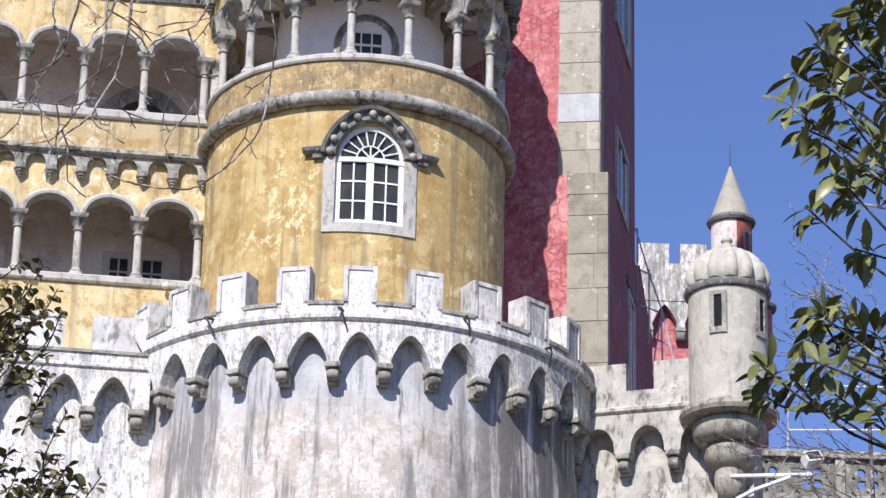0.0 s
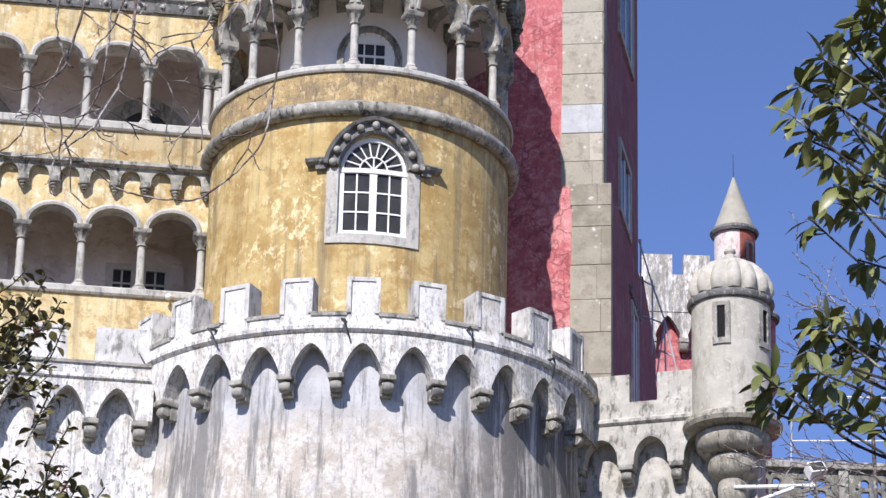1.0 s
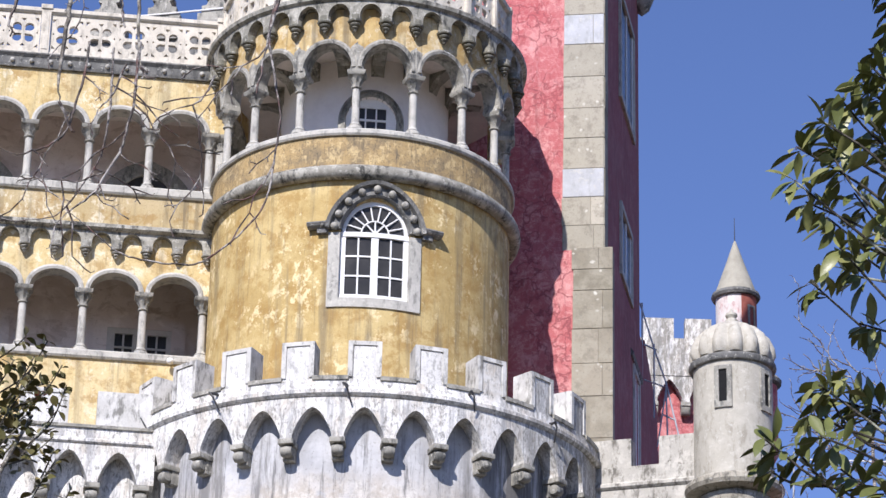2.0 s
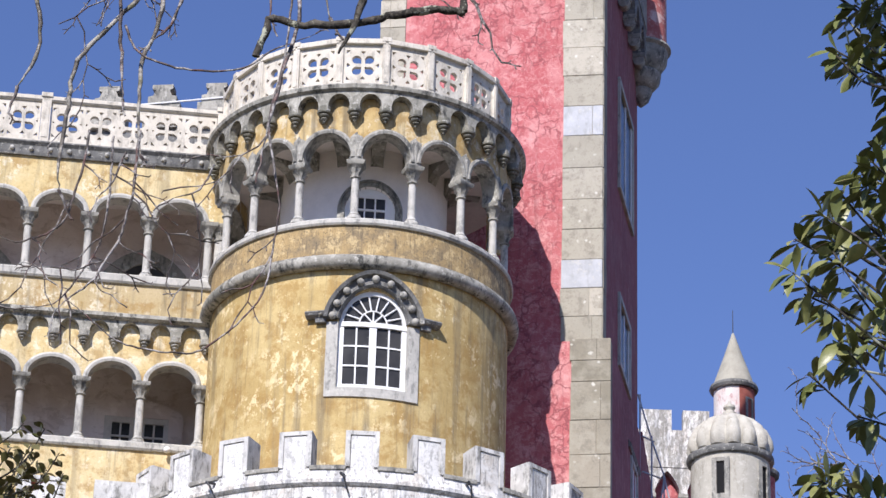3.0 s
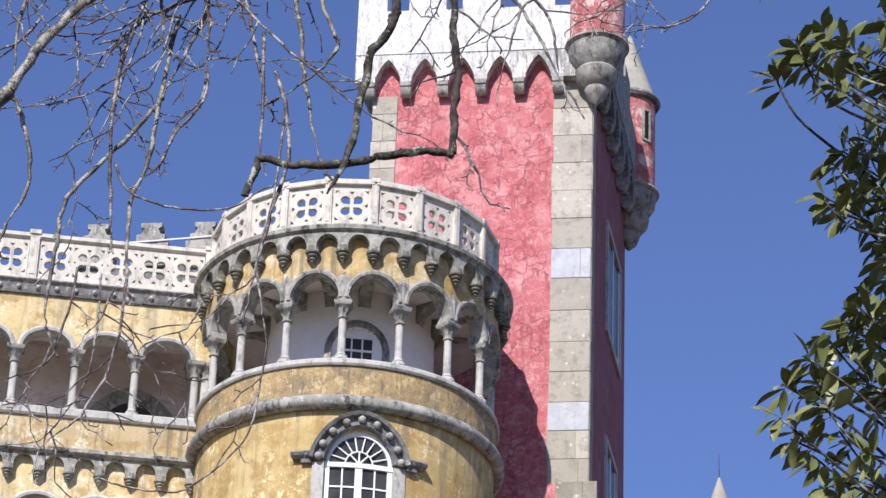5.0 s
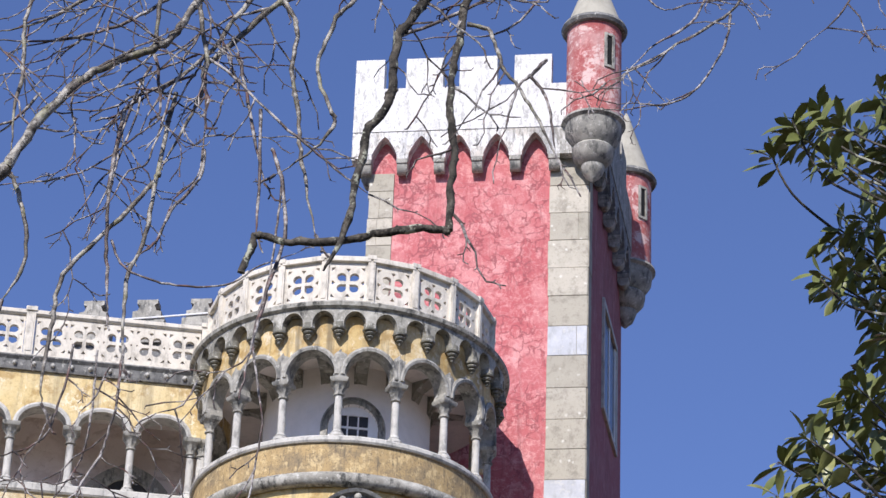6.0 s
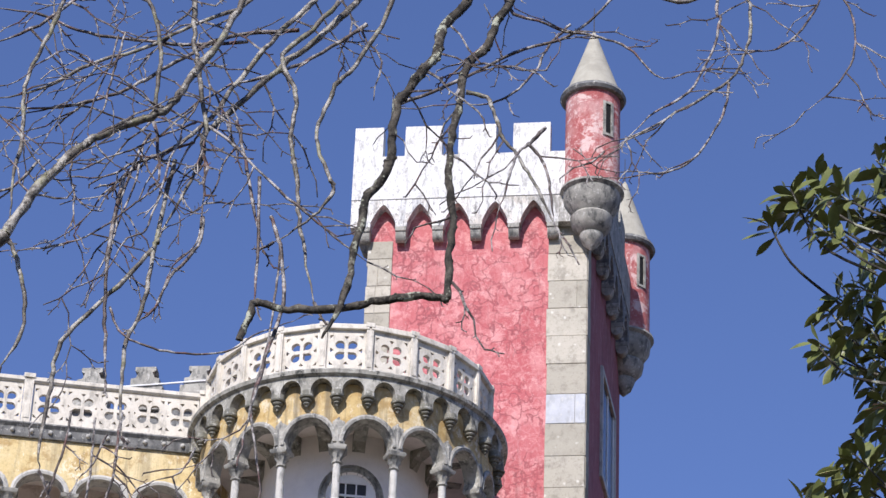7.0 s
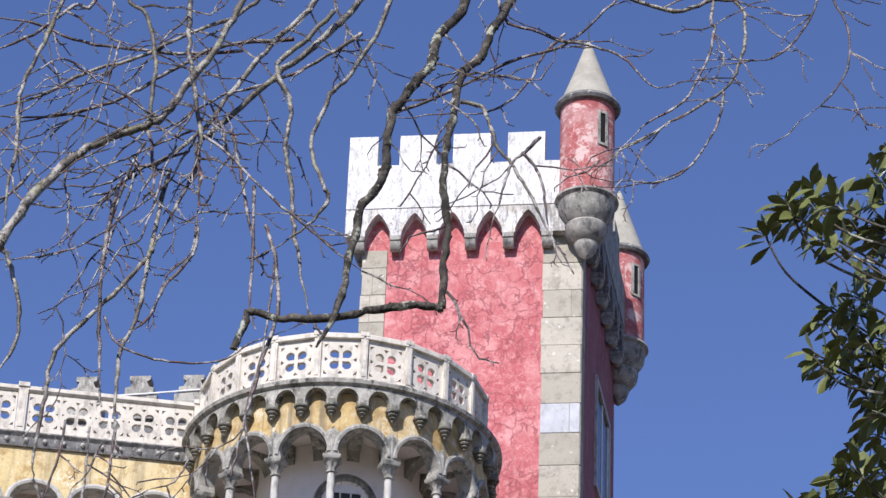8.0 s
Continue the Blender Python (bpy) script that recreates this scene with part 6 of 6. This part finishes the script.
limb(((-1.12, 8.981, 5.84), (-1.104, 8.979, 5.814), (-1.09, 8.978, 5.798)), 0.003, 0.002, 0)
limb(((-0.843, 9.077, 7.569), (-0.857, 9.072, 7.506), (-0.886, 9.066, 7.444), (-0.912, 9.06, 7.369), (-0.943, 9.056, 7.319), (-0.986, 9.051, 7.269), (-1.04, 9.047, 7.214), (-1.091, 9.042, 7.157), (-1.134, 9.038, 7.112), (-1.179, 9.034, 7.074), (-1.223, 9.032, 7.048), (-1.296, 9.03, 7.022), (-1.369, 9.027, 6.999), (-1.444, 9.027, 6.993)), 0.0045, 0.0028, 3)
limb(((-1.023, 9.124, 7.544), (-1.058, 9.117, 7.457), (-1.076, 9.11, 7.37), (-1.093, 9.102, 7.284), (-1.106, 9.096, 7.213), (-1.105, 9.089, 7.129), (-1.113, 9.082, 7.046), (-1.124, 9.076, 6.965), (-1.156, 9.07, 6.905)), 0.0058, 0.0032, 3)
limb(((-1.051, 9.172, 7.516), (-1.056, 9.166, 7.441), (-1.067, 9.158, 7.344), (-1.096, 9.148, 7.234), (-1.116, 9.141, 7.15), (-1.167, 9.135, 7.077), (-1.189, 9.13, 7.016), (-1.237, 9.122, 6.921), (-1.268, 9.116, 6.861)), 0.0045, 0.0028, 2)
limb(((-0.905, 9.018, 7.469), (-0.935, 9.01, 7.37), (-0.953, 9, 7.249), (-0.967, 8.994, 7.177), (-0.983, 8.988, 7.106), (-0.998, 8.984, 7.059), (-1.048, 8.981, 7.032), (-1.072, 8.977, 6.985), (-1.102, 8.97, 6.903), (-1.156, 8.961, 6.797)), 0.0048, 0.0028, 2)
limb(((-1.253, 8.96, 7.391), (-1.259, 8.952, 7.294), (-1.258, 8.948, 7.247), (-1.237, 8.941, 7.166), (-1.23, 8.934, 7.072), (-1.211, 8.928, 7.004)), 0.0045, 0.003, 2)
limb(((-0.852, 9.024, 7.537), (-0.898, 9.022, 7.511), (-0.991, 9.017, 7.456), (-1.063, 9.013, 7.407), (-1.136, 9.009, 7.372), (-1.227, 9.004, 7.314), (-1.32, 9.002, 7.295)), 0.0042, 0.0028, 2)
limb(((-1.197, 8.91, 7.384), (-1.152, 8.904, 7.314), (-1.107, 8.9, 7.268)), 0.0042, 0.003, 0)
limb(((-0.852, 9.126, 7.554), (-0.831, 9.118, 7.456), (-0.82, 9.106, 7.311), (-0.82, 9.096, 7.192), (-0.831, 9.087, 7.085), (-0.899, 9.078, 6.988), (-0.928, 9.069, 6.883)), 0.0042, 0.0028, 2)
limb(((-0.727, 9.122, 7.499), (-0.764, 9.115, 7.423), (-0.782, 9.107, 7.325), (-0.824, 9.1, 7.24), (-0.877, 9.095, 7.189)), 0.004, 0.0025, 1)
limb(((-1.594, 9.026, 7.592), (-1.538, 9.021, 7.532), (-1.462, 9.015, 7.451), (-1.392, 9.006, 7.346), (-1.317, 9, 7.266), (-1.253, 8.994, 7.198)), 0.004, 0.0025, 1)
limb(((-1.131, 9.002, 7.881), (-1.149, 8.991, 7.754), (-1.166, 8.98, 7.628), (-1.177, 8.972, 7.529), (-1.236, 8.964, 7.441)), 0.0045, 0.003, 2)
limb(((-1.155, 9.001, 7.868), (-1.168, 8.991, 7.753), (-1.21, 8.976, 7.576), (-1.219, 8.964, 7.43)), 0.004, 0.0028, 1)
limb(((-0.87, 9.07, 7.481), (-0.953, 9.065, 7.435), (-0.979, 9.063, 7.402), (-1.008, 9.063, 7.408)), 0.006, 0.0042, 1)


rope_bm = bmesh.new()
rope(rope_bm, smooth_line([(-4.2, 8.9, -0.2), (-4.15, 8.9, 1.6), (-3.9, 8.96, 4.5), (-3.3, 9.1, 7.5), (-2.7, 9.2, 8.85)], 5), [0.26 - 0.008 * k for k in range(21)], 14)
part("trunk", rope_bm, BARK, bare_tree, smooth=True)
for pts, r0, r1 in ((((-2.9, 9.17, 8.45), (-1.8, 9.3, 9.58), (-0.6, 9.24, 9.7), (0.4, 9.2, 9.63), (1.7, 9.4, 9.45)), 0.09, 0.03), (((-3.9, 9.0, 4.85), (-3.0, 8.87, 5.68), (-2.1, 8.84, 6.29), (-1.438, 8.873, 6.96)), 0.06, 0.024)):
    rope_bm = bmesh.new()
    sp = smooth_line(pts, 5)
    rope(rope_bm, sp, [r0 + (r1 - r0) * k / (len(sp) - 1) for k in range(len(sp))], 10)
    part("bough", rope_bm, BARK, bare_tree, smooth=True)
tw = part("twig_spray", TWIGS, TWIG, bare_tree, "thin bare shoots with buds")
tagged(tw, kind="stuff")
settle(bare_tree)


# ---- evergreen tree beside the view ----
def m_leaf(name, base, light, k=0.7):
    s = Shader(name, base, 0.36)
    s.mix(s.random(), light, k)
    s.mix(s.island, tuple(c * 0.55 for c in base), 0.5)
    s.mix(s.ramp(s.noise(35, 5, 0.6), 0.45, 0.7), tuple(c * 0.6 for c in base), 0.5)
    s.bump(s.noise(90, 3, 0.6), 0.15, 0.003)
    s.out.inputs["Specular IOR Level"].default_value = 0.3
    s.out.inputs["Subsurface Weight"].default_value = 0.0
    return s.done()


LEAF = m_leaf("evergreen_leaf", (0.115, 0.135, 0.04), (0.38, 0.365, 0.14))
SMALL = m_leaf("camellia_leaf", (0.085, 0.09, 0.03), (0.28, 0.21, 0.09))


def leaf_into(bm, m, width=0.32, curl=0.25, fold=0.25):
    """A pointed leaf, one unit long, folded along its midrib."""
    n = 6
    rows = []
    for k in range(n + 1):
        t = k / n
        w = width * 0.5 * math.sin(math.pi * t ** 1.3) ** 0.85 if 0 < k < n else 0.004
        z = -curl * t * t
        rows.append([bm.verts.new(m @ Vector((t, s * w, z + fold * w * abs(s)))) for s in (-1, 0, 1)])
    for a, b in zip(rows, rows[1:]):
        bm.faces.new((a[0], b[0], b[1], a[1]))
        bm.faces.new((a[1], b[1], b[2], a[2]))


def leaf_meshes(mat, name, wide=1.0):
    out = []
    for width, curl, fold in ((0.32, 0.22, 0.3), (0.37, 0.45, 0.25), (0.30, 0.15, 0.4), (0.35, -0.15, 0.3)):
        bm = bmesh.new()
        leaf_into(bm, Matrix.Identity(4), width * wide, curl, fold)
        ob = part(name, bm, mat, smooth=True)
        ob.data.materials[0] = mat
        out.append(ob.data)
        bpy.data.objects.remove(ob)
    return out


def leafy(tree, clusters, mat, per, size, spread, seed, hub, limit, twig_r, open_up=0.3, wide=1.0):
    """Whorls of leaves at the shoots' ends; the first ones are pieces, the rest one mesh."""
    rng = random.Random(seed)
    meshes = leaf_meshes(mat, "leaf", wide)
    made = 0
    rest = bmesh.new()
    wood = bmesh.new()
    for c in clusters:
        c = Vector(c)
        h = Vector(hub(c, rng))
        mid = (c + h) / 2 + Vector((rng.uniform(-1, 1), rng.uniform(-1, 1), rng.uniform(-1.2, 0.2))) * (c - h).length * 0.12
        sp = smooth_line([h, mid, c], 5)
        rope(wood, sp, [twig_r * (1.7 - 0.8 * k / (len(sp) - 1)) for k in range(len(sp))], 6)
        axis = (c - mid).normalized()
        for k in range(rng.randint(*per)):
            a = k * 2.4 + rng.uniform(-0.4, 0.4)
            side = axis.orthogonal().normalized()
            out = Matrix.Rotation(a, 3, axis) @ side
            way = (out + axis * rng.uniform(-0.2, 1.0) + Vector((0, 0, rng.uniform(-0.6, open_up)))).normalized()
            base = c - axis * rng.uniform(0, spread) + out * twig_r
            up = (Vector((0, -0.25, 1)) + Vector((rng.uniform(-1, 1), rng.uniform(-1, 1), rng.uniform(-0.5, 0.5))) * 0.8)
            y = up.cross(way).normalized()
            z = way.cross(y)
            s = size * rng.uniform(0.6, 1.15)
            m = Matrix.Translation(base) @ Matrix((way, y, z)).transposed().to_4x4() @ Matrix.Scale(s, 4)
            if made < limit:
                twin("leaf", meshes[rng.randrange(4)], tree, m)
                made += 1
            else:
                leaf_into(rest, m, wide * rng.uniform(0.30, 0.37), rng.uniform(-0.1, 0.4), 0.3)
    tagged(part("shoot_wood", wood, MOSSY, tree, smooth=True), kind="stuff")
    if rest.verts:
        tagged(part("foliage", rest, mat, tree, smooth=True), kind="stuff")
    else:
        rest.free()


def stem(tree, points, r0, r1, name="stem", mat=None):
    bm = bmesh.new()
    sp = smooth_line(points, 6)
    rope(bm, sp, [r0 + (r1 - r0) * k / (len(sp) - 1) for k in range(len(sp))], 10)
    part(name, bm, mat or BARK, tree, smooth=True)


LEAFY = []
LEAFY += [(0.804, 6.589, 4.865), (0.844, 6.512, 4.901), (0.925, 6.706, 5.055), (0.883, 6.534, 4.809), (0.783, 6.477, 4.724), (0.833, 6.681, 4.767), (0.922, 7.002, 4.88), (0.983, 6.935, 4.915), (1.034, 6.929, 5.086), (0.965, 6.594, 5.044), (1.045, 6.788, 5.077), (1.003, 6.616, 4.821), (0.972, 6.533, 4.668), (0.882, 6.484, 4.562), (0.901, 6.551, 4.526), (0.881, 6.997, 4.7), (1.042, 6.944, 4.783), (0.98, 6.905, 4.556), (0.829, 6.516, 4.239), (0.819, 6.583, 4.193), (0.919, 6.783, 4.306), (0.738, 6.837, 4.233), (0.818, 6.908, 4.236), (0.737, 6.925, 4.205)]
LEAFY += [(0.818, 6.433, 4.085), (0.939, 6.76, 4.268), (0.999, 6.803, 4.304), (1.008, 6.694, 4.193), (0.868, 6.489, 4.03), (0.818, 6.665, 4.096), (0.937, 6.425, 3.985), (0.891, 7.115, 6.105), (1.011, 7.073, 6.087), (0.999, 6.846, 5.655), (0.918, 6.677, 5.429), (1.11, 7.087, 5.885), (1.068, 6.851, 5.584), (1.107, 7.035, 5.508), (1.046, 7.001, 5.341), (1.065, 6.787, 5.178), (1.01, 6.779, 5.801), (1.111, 6.9, 5.931), (0.82, 6.792, 5.852), (0.861, 6.63, 5.835), (0.891, 6.711, 5.838), (0.982, 7.048, 6.14), (0.92, 6.546, 5.671), (0.961, 6.556, 5.78)]
LEAFY += [(1.061, 6.923, 5.969), (1.092, 6.714, 5.987), (1.101, 6.866, 6.004), (1.009, 6.794, 5.629), (1.039, 6.723, 5.615), (1.009, 7.129, 5.792), (1.048, 6.617, 5.433), (0.998, 6.753, 5.502), (0.917, 6.612, 5.374), (0.987, 6.884, 5.501), (1.067, 6.664, 5.389), (1.108, 6.719, 5.565), (1.087, 6.95, 5.455), (1.066, 6.674, 5.268), (1.117, 6.825, 5.395), (1.126, 7.036, 5.397), (1.065, 6.525, 5.049), (0.975, 6.503, 5.032), (0.975, 6.603, 5.023), (1.183, 7.03, 6.281), (1.16, 6.909, 5.91), (0.884, 6.6, 4.874), (0.924, 6.853, 5.013), (1.024, 6.579, 4.854)]
LEAFY += [(1.012, 7.162, 4.866), (1.074, 6.672, 5.007), (1.165, 6.831, 5.103), (0.839, 6.559, 4.265), (1.037, 6.871, 5.472), (1.227, 7.103, 5.471), (1.165, 7.196, 5.263), (1.151, 7.034, 5.969), (0.911, 6.705, 5.888), (1.172, 6.621, 5.954), (1.048, 6.88, 5.572), (1.014, 6.792, 5.007), (1.22, 6.973, 5.833)]
SHRUB = []
SHRUB += [(-1.491, 10.309, 5.895), (-1.421, 10.36, 5.9), (-1.521, 10.27, 5.788), (-1.452, 10.412, 5.805), (-1.341, 10.197, 5.742), (-1.522, 10.532, 5.806), (-1.442, 10.636, 5.837), (-1.382, 10.667, 5.854), (-1.553, 10.545, 5.725), (-1.483, 10.659, 5.765), (-1.343, 10.172, 5.564), (-1.453, 10.302, 5.574), (-1.414, 10.65, 5.645), (-1.384, 10.549, 5.523), (-1.486, 10.34, 5.19), (-1.477, 10.605, 5.238), (-1.336, 10.444, 5.22), (-1.357, 10.538, 5.152), (-1.247, 10.272, 5.083), (-1.207, 10.217, 5.027), (-1.387, 10.339, 5.048), (-1.447, 10.185, 5.012), (-1.157, 10.314, 5.099), (-1.308, 10.606, 5.116)]
SHRUB += [(-1.524, 10.325, 5.492), (-1.275, 10.136, 5.255), (-1.611, 10.27, 5.788), (-1.441, 10.199, 5.773), (-1.502, 10.534, 5.826), (-1.442, 10.668, 5.864), (-1.593, 10.544, 5.705), (-1.563, 10.658, 5.746), (-1.463, 10.166, 5.505), (-1.394, 10.553, 5.562), (-1.496, 10.339, 5.18), (-1.366, 10.442, 5.2), (-1.377, 10.268, 5.044), (-1.297, 10.221, 5.078), (-1.398, 10.335, 4.999), (-1.276, 10.317, 5.14), (-1.327, 10.609, 5.156)]

evergreen = thing("evergreen_tree", "evergreen tree with glossy olive-green pointed leaves", "tree", (2.3, 6.7, 0.0))
stem(evergreen, [(2.3, 6.75, -0.2), (2.25, 6.8, 2.0), (2.0, 6.83, 3.9), (1.76, 6.87, 5.6), (1.62, 6.97, 6.8)], 0.11, 0.03, "trunk")
for z in (3.55, 4.35, 5.05, 5.65):
    stem(evergreen, [(2.0, 6.83, z - 0.4), (1.55, 6.76, z - 0.05), (1.2, 6.72, z + 0.3)], 0.014, 0.005, "branch", MOSSY)
leafy(evergreen, LEAFY, LEAF, (12, 17), 0.079, 0.06, 5, lambda c, r: (c.x + r.uniform(0.14, 0.34), c.y + r.uniform(-0.05, 0.1), c.z - r.uniform(0.04, 0.2)), 300, 0.0026, 0.45, 1.0)
settle(evergreen)

camellia = thing("camellia_tree", "small-leaved dark evergreen tree with a few faded pink blooms", "tree", (-2.2, 10.1, 0.0))
stem(camellia, [(-2.2, 10.1, -0.2), (-2.15, 10.15, 2.0), (-1.95, 10.2, 3.65), (-1.76, 10.3, 4.86), (-1.66, 10.37, 5.66)], 0.09, 0.014, "trunk")
for z, x in ((4.35, -1.35), (4.65, -1.5), (5.25, -1.45), (4.5, -1.2)):
    stem(camellia, [(-1.85, 10.25, z - 0.5), (-1.65, 10.3, z - 0.1), (x, 10.32, z + 0.35)], 0.016, 0.006, "branch")
leafy(camellia, SHRUB, SMALL, (14, 20), 0.044, 0.2, 9, lambda c, r: (c.x - r.uniform(0.05, 0.2), c.y + r.uniform(-0.05, 0.1), c.z - r.uniform(0.08, 0.25)), 300, 0.0024, 0.6, 2.0)
BLOOM = m_plain("faded_pink_petal", (0.42, 0.16, 0.13), 0.6, 30, 0.7)
for k, (x, z) in enumerate(((-1.306, 5.143), (-1.42, 5.66), (-1.286, 5.09), (-1.367, 4.94))):
    bm = bmesh.new()
    for i in range(7):
        leaf_into(bm, Matrix.Translation((x, 10.28, z)) @ Matrix.Rotation(i * 0.9, 4, "Y") @ Matrix.Rotation(0.5, 4, "Z") @ Matrix.Scale(0.026, 4), 0.8, -0.3, 0.2)
    part("bloom", bm, BLOOM, camellia, "faded pink bloom")
settle(camellia)

# thin bare saplings farther off
TWIGS = bmesh.new()
sapling = thing("bare_sapling", "thin leafless sapling with pale twigs", "tree", (3.35, 22.65, 0.5))
stem(sapling, [(3.35, 22.6, 0.2), (3.4, 22.6, 3.5), (3.32, 22.6, 7.1), (3.3, 22.8, 10.7)], 0.06, 0.01, "trunk", TWIG)
for k in range(64):
    z = 7.0 + 0.06 * k
    a = twig_rng.choice((-1, -1, 1))
    twig(Vector((3.35 + twig_rng.uniform(-0.25, 0.2), 22.65 + twig_rng.uniform(-0.3, 0.3), z)), (a * 0.8, 0, twig_rng.uniform(0.2, 1.0)), twig_rng.uniform(0.35, 0.85), 0.006)
tagged(part("twig_spray", TWIGS, TWIG, sapling), kind="stuff")
settle(sapling)
